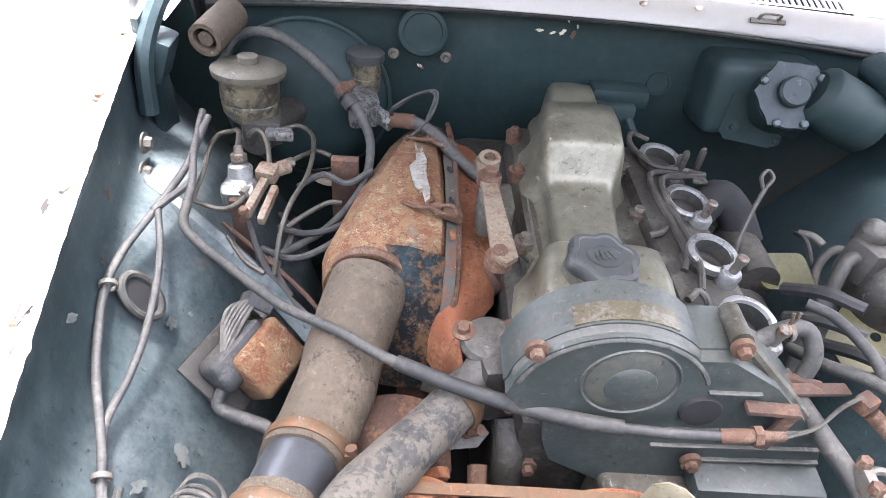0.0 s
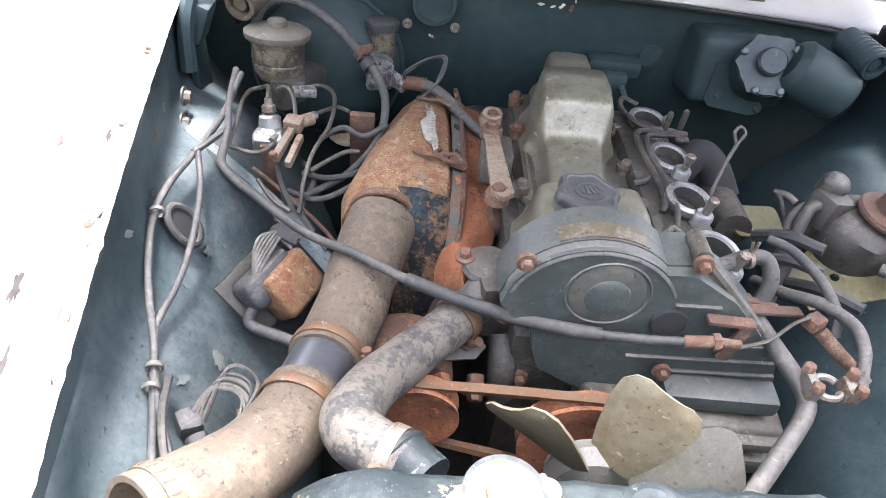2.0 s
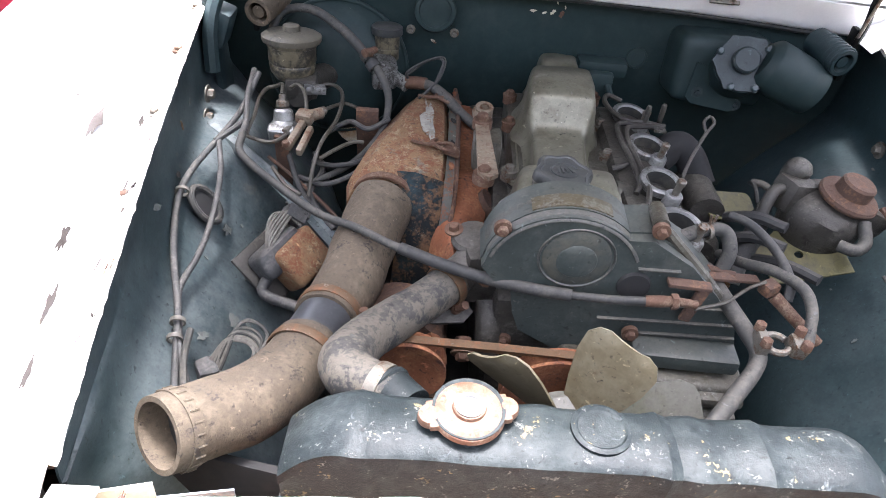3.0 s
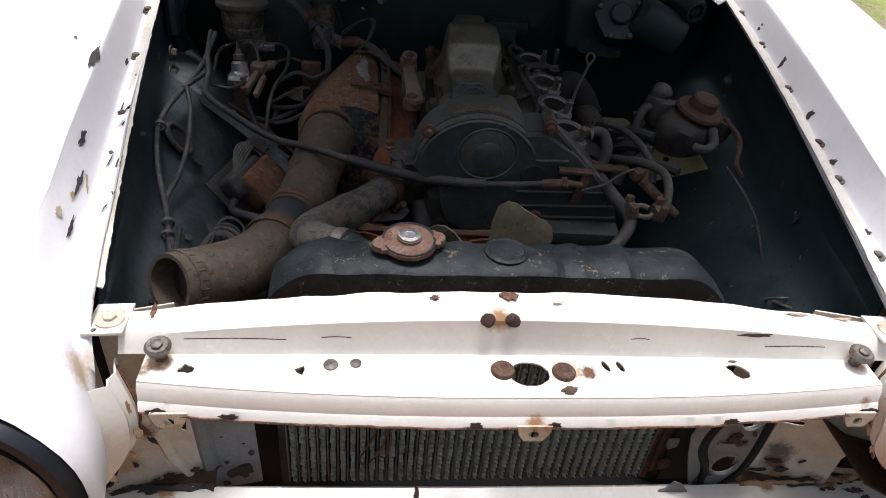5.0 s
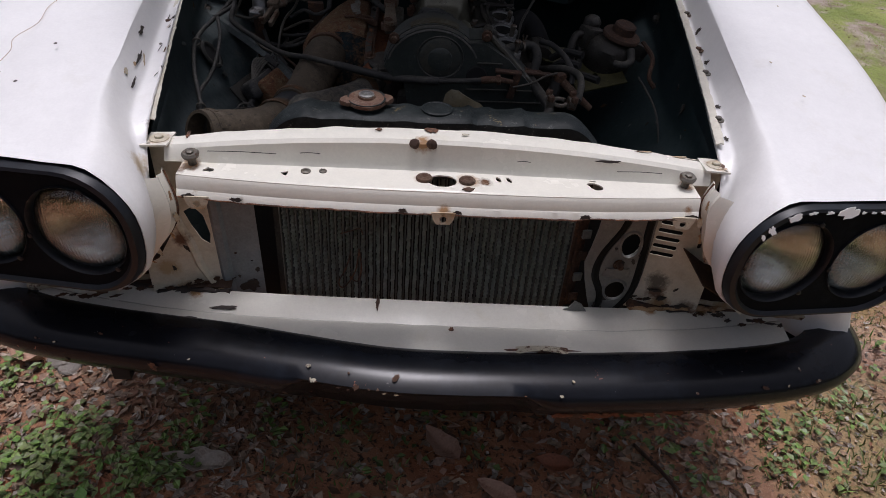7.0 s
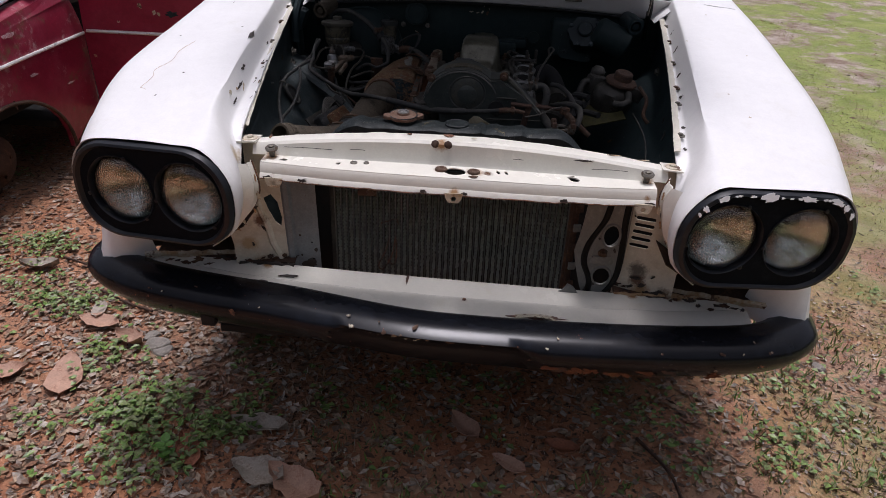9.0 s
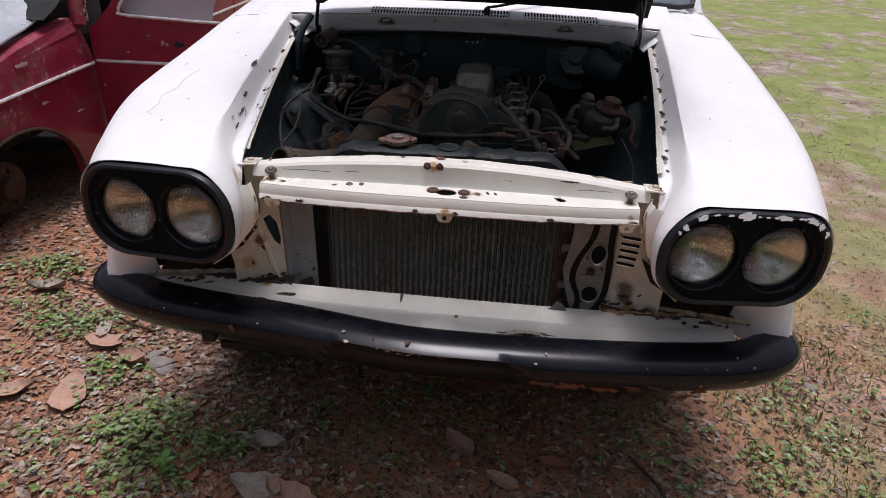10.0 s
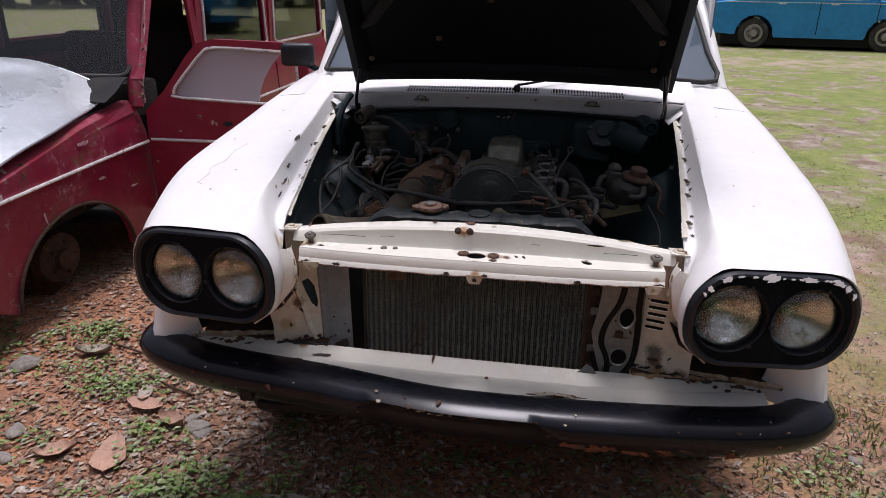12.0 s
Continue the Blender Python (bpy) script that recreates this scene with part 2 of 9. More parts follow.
cream_paint = worn("stained_cream_paint", (0.76, 0.74, 0.65), [((0.66, 0.62, 0.49), 5, 0.60, 0.86), ((0.45, 0.31, 0.16), 30, 0.80, 0.90), ((0.11, 0.05, 0.025), 60, 0.84, 0.86, 5)], 0.24, 0, 0.03, 30, tone_lo=0.93, tone_hi=1.03, grain=0.04, spots=[((0.40, 0.012, 0.540), 0.016, (0.36, 0.21, 0.10)), ((0.50, 0.02, 0.536), 0.018, (0.36, 0.21, 0.10)), ((-0.42, 0.01, 0.552), 0.018, (0.36, 0.21, 0.10)), ((-0.375, -0.035, 0.838), 0.022, (0.36, 0.21, 0.10)), ((-0.385, -0.05, 0.83), 0.014, (0.13, 0.07, 0.04)), ((0.375, -0.03, 0.832), 0.016, (0.36, 0.21, 0.10)), ((0.034, -0.05, 0.836), 0.022, (0.36, 0.21, 0.10)), ((-0.03, -0.048, 0.836), 0.016, (0.36, 0.21, 0.10)), ((0.062, -0.05, 0.836), 0.014, (0.13, 0.07, 0.04)), ((-0.425, 0.0, 0.855), 0.022, (0.36, 0.21, 0.10)), ((0.425, 0.0, 0.85), 0.022, (0.36, 0.21, 0.10)), ((0.0, -0.09, 0.81), 0.013, (0.36, 0.21, 0.10)), ((-0.36, -0.065, 0.81), 0.012, (0.36, 0.21, 0.10)), ((0.37, -0.065, 0.81), 0.012, (0.36, 0.21, 0.10)), ((-0.033, -0.015, 0.876), 0.018, (0.36, 0.21, 0.10))])
rusty_white = worn("rust_streaked_white_paint", (0.55, 0.50, 0.38), [((0.36, 0.22, 0.10), 8, 0.46, 0.66), ((0.10, 0.042, 0.022), 14, 0.56, 0.62, 7)], 0.55, 0, 0.2, 40)
bare_edge = worn("chipped_rust_metal", RUST_DK, [(RUST, 60, 0.45, 0.65), ((0.5, 0.46, 0.38), 45, 0.66, 0.7)], 0.85, 0, 0.5, 120)
cheek_paint = worn("grubby_cream_paint", (0.66, 0.63, 0.53), [((0.46, 0.40, 0.29), 6, 0.48, 0.78), ((0.06, 0.035, 0.022), 24, 0.74, 0.78, 6)], 0.45, 0, 0.08, 35, tone_lo=0.85, tone_hi=1.08, grain=0.08, spots=[((-0.44, 0.02, 0.545), 0.030, (0.40, 0.27, 0.15)), ((-0.42, 0.02, 0.54), 0.026, (0.13, 0.07, 0.04)), ((-0.46, 0.02, 0.60), 0.024, (0.46, 0.36, 0.22)), ((-0.43, 0.02, 0.66), 0.02, (0.13, 0.07, 0.04)), ((0.42, 0.03, 0.545), 0.030, (0.38, 0.25, 0.13)), ((0.41, 0.03, 0.57), 0.026, (0.13, 0.07, 0.04)), ((0.405, 0.03, 0.595), 0.026, (0.12, 0.11, 0.09)), ((0.47, 0.02, 0.545), 0.026, (0.13, 0.07, 0.04))])
black_paint = worn("black_bumper_paint", (0.008, 0.009, 0.012), [((0.014, 0.018, 0.026), 6, 0.5, 0.85), ((0.42, 0.16, 0.10), 30, 0.735, 0.75, 3), ((0.5, 0.48, 0.45), 60, 0.785, 0.80, 2)], 0.25, 0, 0.035, 14, rough_var=0.10, spec=0.22, grain=0.08)
bezel_black = worn("black_bezel_paint", (0.008, 0.010, 0.014), [((0.020, 0.024, 0.030), 16, 0.5, 0.8)], 0.42, 0, 0.05, 50, spec=0.35, grain=0.0)
bezel_face = worn("matt_black_bezel_face", (0.006, 0.008, 0.011), [((0.014, 0.017, 0.021), 16, 0.5, 0.8)], 0.7, 0, 0.05, 50, spec=0.05, grain=0.0)
bezel_chipped = worn("chipped_black_bezel_paint", (0.008, 0.010, 0.014), [((0.020, 0.024, 0.030), 16, 0.5, 0.8), ((0.75, 0.74, 0.70), 20, 0.80, 0.82, 5)], 0.42, 0, 0.06, 50, spec=0.35, grain=0.0)
# darker copy of the bay paint: shade of the right wing put into colour
shaded_teal = worn("shaded_teal_bay_paint", (0.016, 0.031, 0.034), [((0.034, 0.050, 0.053), 5, 0.45, 0.78), ((0.06, 0.058, 0.05), 9, 0.66, 0.82), ((0.22, 0.23, 0.21), 44, 0.78, 0.79, 4)], 0.5, 0, 0.08, 40, spec=0.3, dust=0.4, dust_col=(0.075, 0.088, 0.088), speck=0.6)
# dust colour lightened to hold sky glare on the left wing as well
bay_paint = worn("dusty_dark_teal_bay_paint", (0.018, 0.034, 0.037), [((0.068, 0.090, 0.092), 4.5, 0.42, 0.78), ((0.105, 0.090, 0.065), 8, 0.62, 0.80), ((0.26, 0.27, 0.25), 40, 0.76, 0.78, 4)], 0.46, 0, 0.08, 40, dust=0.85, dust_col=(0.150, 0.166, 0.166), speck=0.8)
fire_paint = worn("dark_teal_firewall_paint", (0.014, 0.027, 0.027), [((0.026, 0.040, 0.039), 7, 0.5, 0.82), ((0.15, 0.14, 0.12), 42, 0.79, 0.80, 3)], 0.55, 0, 0.05, 40, spec=0.25, dust=0.2, dust_col=(0.05, 0.06, 0.062), grain=0.06)
motor_paint = worn("dusty_teal_motor_paint", (0.020, 0.030, 0.031), [((0.060, 0.072, 0.071), 9, 0.5, 0.8)], 0.45, 0, 0.06, 40, spec=0.3, dust=0.35, dust_col=(0.08, 0.092, 0.094), grain=0.06, speck=0.8)
hood_black = worn("black_hood_underside", (0.0045, 0.0055, 0.0055), [((0.010, 0.011, 0.011), 6, 0.5, 0.8)], 0.45, 0, 0.03, 12, spec=0.16, grain=0.05)
# lighter grey than the hood: highlight on the pressed ribs put into colour
rib_grey = worn("highlight_grey_rib", (0.030, 0.031, 0.030), [((0.010, 0.010, 0.010), 8, 0.45, 0.65)], 0.5, 0, 0.05, 30, spec=0.3)
alloy = worn("dirty_grey_cast_alloy", (0.084, 0.080, 0.064), [((0.047, 0.040, 0.027), 12, 0.45, 0.66), ((0.151, 0.149, 0.133), 26, 0.56, 0.72), ((0.022, 0.018, 0.013), 60, 0.66, 0.74)], 0.5, 0.3, 0.3, 90, speck=0.8)
alloy_cover = worn("stained_olive_grey_alloy", (0.160, 0.152, 0.112), [((0.085, 0.076, 0.050), 8, 0.48, 0.72), ((0.260, 0.260, 0.238), 14, 0.60, 0.84), ((0.051, 0.043, 0.033), 50, 0.70, 0.78)], 0.36, 0.40, 0.12, 60, grain=0.08, speck=0.8)
alloy_bright = worn("worn_bright_alloy", (0.295, 0.295, 0.284), [((0.094, 0.089, 0.077), 40, 0.50, 0.66)], 0.34, 0.7, 0.3, 110)
alloy_dark = worn("oily_dark_alloy", (0.039, 0.036, 0.030), [((0.087, 0.083, 0.069), 22, 0.52, 0.70), ((0.014, 0.011, 0.009), 14, 0.5, 0.66)], 0.55, 0.25, 0.35, 80, dust=0.4, speck=0.8)
cover_plastic = worn("grey_green_timing_cover", (0.030, 0.039, 0.036), [((0.061, 0.066, 0.058), 9, 0.48, 0.74), ((0.092, 0.092, 0.078), 34, 0.64, 0.74)], 0.5, 0, 0.10, 60, dust=0.35, speck=0.8)
boss_stain = worn("oil_stained_boss", (0.038, 0.044, 0.040), [((0.065, 0.064, 0.050), 14, 0.42, 0.60), ((0.037, 0.041, 0.037), 40, 0.55, 0.7)], 0.5, 0, 0.1, 60, speck=0.8)
lift_metal = worn("rust_tinted_tan_steel", (0.163, 0.130, 0.092), [((0.096, 0.044, 0.022), 40, 0.5, 0.66), ((0.222, 0.200, 0.155), 30, 0.58, 0.72)], 0.6, 0.2, 0.2, 120, speck=0.8)
cover_rim = worn("dusty_timing_cover_rim", (0.039, 0.041, 0.037), [((0.087, 0.083, 0.068), 24, 0.48, 0.70)], 0.55, 0.05, 0.2, 70, dust=0.4, speck=0.8)
cap_plastic = worn("dark_grey_cap_plastic", (0.028, 0.031, 0.031), [((0.052, 0.052, 0.047), 22, 0.5, 0.75)], 0.5, 0, 0.12, 90, dust=0.2, speck=0.8)
rust = worn("orange_rust", (0.156, 0.053, 0.021), [((0.235, 0.103, 0.043), 30, 0.48, 0.66), ((0.064, 0.025, 0.013), 20, 0.56, 0.70)], 0.9, 0, 0.5, 110, speck=0.8)
rust_dark = worn("dark_brown_rust", (0.062, 0.034, 0.022), [((0.14, 0.07, 0.036), 32, 0.52, 0.70)], 0.9, 0, 0.45, 110)
duct_rust = worn("rust_speckled_tan_sheet", (0.150, 0.088, 0.040), [((0.120, 0.042, 0.016), 52, 0.47, 0.56), ((0.205, 0.155, 0.090), 85, 0.55, 0.63), ((0.045, 0.027, 0.017), 80, 0.61, 0.65), ((0.105, 0.105, 0.082), 9, 0.64, 0.76), ((0.016, 0.022, 0.024), 13, 0.72, 0.75)], 0.85, 0, 0.5, 120, speck=0.5)
flange_metal = worn("scuffed_grey_green_flange", (0.070, 0.072, 0.060), [((0.125, 0.050, 0.022), 40, 0.52, 0.60), ((0.012, 0.012, 0.012), 26, 0.64, 0.67), ((0.20, 0.195, 0.175), 60, 0.64, 0.69)], 0.7, 0.1, 0.3, 100)
strip_pale = worn("rust_eaten_pale_label", (0.25, 0.24, 0.205), [((0.13, 0.065, 0.032), 48, 0.52, 0.58), ((0.16, 0.155, 0.13), 26, 0.5, 0.62)], 0.7, 0, 0.3, 120)
duct_dark = worn("scuffed_black_duct_end", (0.006, 0.008, 0.009), [((0.016, 0.030, 0.034), 10, 0.5, 0.75), ((0.085, 0.048, 0.024), 22, 0.45, 0.58), ((0.10, 0.085, 0.06), 60, 0.64, 0.68)], 0.75, 0, 0.15, 60, spec=0.15)
canvas = worn("cracked_tan_rubber_hose", (0.068, 0.051, 0.032), [((0.104, 0.083, 0.055), 18, 0.5, 0.70), ((0.022, 0.017, 0.012), 50, 0.60, 0.66, 10)], 0.85, 0, 0.4, 70, dust=0.15, speck=0.8)
rubber_muddy = worn("mud_dusted_black_hose", (0.012, 0.013, 0.013), [((0.070, 0.061, 0.046), 22, 0.44, 0.53, 9)], 0.75, 0, 0.25, 80, dust=0.5, speck=0.8)
rubber = worn("dusty_black_rubber", (0.015, 0.016, 0.016), [((0.052, 0.048, 0.041), 20, 0.5, 0.75)], 0.7, 0, 0.15, 90, dust=0.25)
rubber_grey = worn("dusty_grey_rubber", (0.025, 0.026, 0.024), [((0.069, 0.064, 0.053), 24, 0.5, 0.70)], 0.75, 0, 0.15, 90, dust=0.5, speck=0.8)
tape = worn("grey_taped_loom", (0.033, 0.035, 0.036), [((0.084, 0.082, 0.075), 36, 0.5, 0.70)], 0.6, 0, 0.35, 120, dust=0.5, speck=0.8)
pale_wire = worn("pale_dusty_wire", (0.104, 0.096, 0.080), [((0.041, 0.038, 0.031), 50, 0.5, 0.7)], 0.6, 0, 0.1, 120)
tube_metal = worn("brake_pipe_metal", (0.073, 0.067, 0.054), [((0.036, 0.024, 0.014), 50, 0.5, 0.68)], 0.5, 0.4, 0.15, 150)
grey_pipe = worn("smooth_grey_plastic_pipe", (0.049, 0.052, 0.056), [((0.088, 0.088, 0.088), 14, 0.55, 0.75)], 0.35, 0.2, 0.03, 60)
clamp_metal = worn("tarnished_clamp_steel", (0.095, 0.056, 0.028), [((0.133, 0.053, 0.019), 50, 0.5, 0.64), ((0.178, 0.161, 0.133), 60, 0.62, 0.72)], 0.6, 0.3, 0.2, 150)
zinc = worn("dull_zinc_fastener", (0.144, 0.133, 0.111), [((0.078, 0.039, 0.018), 60, 0.5, 0.64)], 0.5, 0.5, 0.2, 200)
rust_bolt = worn("rusty_bolt_steel", (0.078, 0.038, 0.021), [((0.138, 0.095, 0.063), 70, 0.5, 0.66)], 0.8, 0.1, 0.3, 200)
tank_paint = worn("peeling_black_radiator_paint", (0.010, 0.014, 0.015), [((0.024, 0.030, 0.030), 12, 0.48, 0.64), ((0.15, 0.12, 0.06), 30, 0.655, 0.68, 9), ((0.11, 0.115, 0.105), 60, 0.62, 0.68)], 0.5, 0, 0.25, 60, spec=0.18, dust=0.10, dust_col=(0.045, 0.052, 0.049), speck=0.8)
fin_metal = worn("dusty_bright_radiator_fin", (0.60, 0.64, 0.56), [((0.26, 0.245, 0.19), 10, 0.5, 0.76)], 0.5, 0.2, 0.1, 100)
tube_fin = worn("dark_radiator_tube", (0.12, 0.13, 0.12), [((0.20, 0.20, 0.175), 20, 0.5, 0.7)], 0.5, 0.2, 0.1, 100)
# flat dark colour, shade between the fins and in the bores
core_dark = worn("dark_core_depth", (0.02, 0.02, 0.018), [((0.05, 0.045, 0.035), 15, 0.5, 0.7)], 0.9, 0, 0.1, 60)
fan_plastic = worn("yellowed_white_fan_plastic", (0.141, 0.118, 0.070), [((0.178, 0.159, 0.111), 9, 0.48, 0.7), ((0.089, 0.056, 0.022), 18, 0.60, 0.76)], 0.5, 0, 0.05, 60, grain=0.05, speck=0.8)
fan_white = worn("dusty_white_fan_plastic", (0.120, 0.117, 0.100), [((0.080, 0.083, 0.054), 10, 0.5, 0.72)], 0.5, 0, 0.08, 60, speck=0.8)
cap_rust = worn("rust_flecked_radiator_cap", (0.143, 0.080, 0.051), [((0.107, 0.043, 0.021), 40, 0.48, 0.60), ((0.197, 0.152, 0.107), 60, 0.58, 0.68)], 0.65, 0.1, 0.2, 140, speck=0.8)
res_plastic = worn("yellowed_translucent_reservoir", (0.111, 0.096, 0.061), [((0.022, 0.020, 0.016), 16, 0.47, 0.57), ((0.155, 0.144, 0.111), 22, 0.60, 0.70)], 0.45, 0, 0.05, 60, speck=0.8)
res_cap = worn("dusty_grey_reservoir_cap", (0.082, 0.074, 0.054), [((0.031, 0.030, 0.025), 20, 0.5, 0.70)], 0.6, 0, 0.1, 80, speck=0.8)
foil = worn("crumpled_silver_foil", (0.249, 0.249, 0.237), [((0.071, 0.068, 0.059), 60, 0.46, 0.58)], 0.3, 0.7, 0.9, 160)
slat_blue = worn("pale_blue_grey_panel", (0.19, 0.215, 0.235), [((0.10, 0.07, 0.05), 18, 0.68, 0.74), ((0.27, 0.285, 0.29), 7, 0.5, 0.78)], 0.5, 0, 0.08, 50)
bracket_grey = worn("rust_spotted_grey_bracket", (0.19, 0.195, 0.185), [((0.10, 0.055, 0.032), 24, 0.66, 0.72), ((0.29, 0.285, 0.26), 9, 0.52, 0.75)], 0.5, 0.1, 0.10, 60)
olive = worn("olive_yellow_paint", (0.067, 0.060, 0.016), [((0.031, 0.027, 0.011), 18, 0.5, 0.7)], 0.6, 0, 0.1, 60, speck=0.8)
red_paint = worn("faded_maroon_paint", (0.27, 0.012, 0.040), [((0.33, 0.028, 0.062), 3.2, 0.45, 0.75), ((0.42, 0.20, 0.22), 6, 0.80, 0.88), ((0.13, 0.05, 0.03), 12, 0.76, 0.82), ((0.50, 0.45, 0.42), 22, 0.80, 0.815, 4)], 0.33, 0, 0.03, 20, grain=0.10)
red_rusty = worn("rust_scuffed_maroon_fender_paint", (0.25, 0.014, 0.040), [((0.30, 0.055, 0.085), 3.0, 0.46, 0.76), ((0.40, 0.25, 0.25), 7, 0.58, 0.72), ((0.16, 0.09, 0.05), 5, 0.58, 0.72), ((0.05, 0.03, 0.02), 16, 0.76, 0.79)], 0.36, 0, 0.05, 25, grain=0.12)
dark_inside = worn("dark_car_interior", (0.015, 0.014, 0.013), [((0.04, 0.035, 0.03), 6, 0.5, 0.8)], 0.85, 0, 0.1, 30)
blue_paint = worn("flat_bright_blue_paint", (0.015, 0.26, 0.60), [((0.02, 0.30, 0.66), 2, 0.45, 0.7), ((0.02, 0.20, 0.46), 4, 0.65, 0.85)], 0.4, 0, 0.02, 20, grain=0.0)
scuff_pale = worn("pale_pink_scuffed_paint", (0.46, 0.34, 0.34), [((0.33, 0.10, 0.12), 40, 0.48, 0.60), ((0.20, 0.10, 0.07), 60, 0.62, 0.70)], 0.6, 0, 0.1, 60)
chrome = worn("dull_chrome_trim", (0.74, 0.72, 0.70), [((0.60, 0.56, 0.53), 20, 0.55, 0.8)], 0.30, 0.35, 0.05, 60, grain=0.0)
sheet_white = worn("bare_silver_white_sheet", (0.50, 0.54, 0.57), [((0.40, 0.44, 0.47), 4, 0.45, 0.7)], 0.30, 0.45, 0.05, 15, grain=0.0)
tyre_rubber = worn("weathered_tyre_rubber", (0.035, 0.034, 0.033), [((0.12, 0.105, 0.085), 8, 0.5, 0.75)], 0.85, 0, 0.3, 60)
wheel_steel = worn("dull_steel_wheel", (0.36, 0.34, 0.31), [((0.20, 0.14, 0.10), 9, 0.6, 0.8)], 0.55, 0.3, 0.15, 50)
plate_metal = worn("worn_brass_data_plate", (0.093, 0.078, 0.047), [((0.140, 0.132, 0.109), 44, 0.5, 0.62), ((0.047, 0.031, 0.016), 26, 0.58, 0.68)], 0.45, 0.4, 0.1, 120)
stone_mat = worn("dusty_grey_stone", (0.25, 0.225, 0.195), [((0.14, 0.11, 0.085), 14, 0.5, 0.7), ((0.36, 0.34, 0.31), 30, 0.58, 0.7)], 0.9, 0, 0.4, 90)
# flat black for shade in openings; also black rubber and chips
void_black = worn("black_for_shade_and_rubber", (0.008, 0.008, 0.008), [((0.02, 0.018, 0.015), 8, 0.5, 0.8)], 0.9, 0, 0.05, 30, grain=0.0)
leaf_dry = [worn(f"dry_leaf_{n}", c, [(d, 30, 0.5, 0.72)], 0.7, 0, 0.2, 120) for n, c, d in (
    ("tan", (0.44, 0.27, 0.19), (0.28, 0.14, 0.09)), ("russet", (0.30, 0.11, 0.055), (0.16, 0.06, 0.03)), ("grey", (0.38, 0.33, 0.27), (0.22, 0.16, 0.12)))]
leaf_green = worn("fresh_green_leaf", (0.10, 0.24, 0.035), [((0.16, 0.31, 0.06), 25, 0.48, 0.7)], 0.5, 0, 0.1, 90)


def random_island(name, colours, rough=0.75, fleck=(0.09, 0.06, 0.035)):
    m, nt, b = shader(name, rough)
    g = nt.nodes.new("ShaderNodeNewGeometry")
    cr = nt.nodes.new("ShaderNodeValToRGB")
    cr.color_ramp.interpolation = "LINEAR"
    while len(cr.color_ramp.elements) < len(colours):
        cr.color_ramp.elements.new(0.5)
    for k, (e, c) in enumerate(zip(cr.color_ramp.elements, colours)):
        e.position, e.color = k / (len(colours) - 1), (*c, 1)
    nt.links.new(g.outputs["Random Per Island"], cr.inputs[0])
    spot = ramp(nt, noise_node(nt, 55, 4), 0.35, 0.75)
    nt.links.new(blend(nt, spot, cr.outputs[0], fleck), b.inputs["Base Color"])
    return m


grass_mat = random_island("short_grass", [(0.20, 0.25, 0.045), (0.26, 0.29, 0.07), (0.31, 0.30, 0.10), (0.17, 0.23, 0.04)], 0.65, (0.22, 0.20, 0.08))
tree_mat = random_island("dark_tree_foliage", [(0.035, 0.06, 0.018), (0.05, 0.085, 0.025), (0.065, 0.10, 0.03), (0.04, 0.055, 0.02)], 0.7)
litter_mat = random_island("leaf_litter", [(0.28, 0.16, 0.09), (0.52, 0.39, 0.27), (0.10, 0.045, 0.025), (0.56, 0.51, 0.44), (0.40, 0.19, 0.11), (0.13, 0.06, 0.035)], 0.7)
weed_mat = random_island("small_green_weeds", [(0.09, 0.20, 0.03), (0.18, 0.32, 0.06), (0.24, 0.33, 0.10), (0.05, 0.12, 0.02)], 0.45)


def glass_mat(name, tint, rough=0.02):
    m, nt, b = shader(name, rough)
    b.inputs["Base Color"].default_value = (*tint, 1)
    b.inputs["Transmission Weight"].default_value = 1.0
    b.inputs["IOR"].default_value = 1.45
    return m


lens_glass = glass_mat("clear_lamp_glass", (0.96, 0.97, 0.95), 0.03)
_nt = lens_glass.node_tree
_wave, _tc, _bump = _nt.nodes.new("ShaderNodeTexWave"), _nt.nodes.new("ShaderNodeTexCoord"), _nt.nodes.new("ShaderNodeBump")
_wave.bands_direction, _wave.inputs["Scale"].default_value, _wave.inputs["Distortion"].default_value = "X", 62, 2.2
_bump.inputs["Strength"].default_value, _bump.inputs["Distance"].default_value = 0.14, 0.002
_nt.links.new(_tc.outputs["Object"], _wave.inputs["Vector"])
_nt.links.new(_wave.outputs["Fac"], _bump.inputs["Height"])
_nt.links.new(_bump.outputs[0], _nt.nodes["Principled BSDF"].inputs["Normal"])
# blue-grey body colour stands for the sky reflected in the glass
screen_glass = glass_mat("sky_tinted_screen_glass", (0.115, 0.150, 0.185), 0.05)
screen_glass.node_tree.nodes["Principled BSDF"].inputs["Transmission Weight"].default_value = 0.30
pane_glass = glass_mat("grimy_car_window_glass", (0.50, 0.53, 0.51), 0.03)
side_glass = glass_mat("dark_grimy_side_glass", (0.20, 0.225, 0.22), 0.04)
# pale grey base puts the reflected sky into the door glass
sky_grey_glass = glass_mat("sky_grey_door_glass", (0.62, 0.64, 0.70), 0.10)
sky_grey_glass.node_tree.nodes["Principled BSDF"].inputs["Transmission Weight"].default_value = 0.45
reflector = worn("silver_reflector", (0.46, 0.50, 0.47), [((0.10, 0.12, 0.09), 14, 0.46, 0.62), ((0.80, 0.84, 0.84), 30, 0.56, 0.66)], 0.08, 1.0, 0.22, 45, grain=0.0)


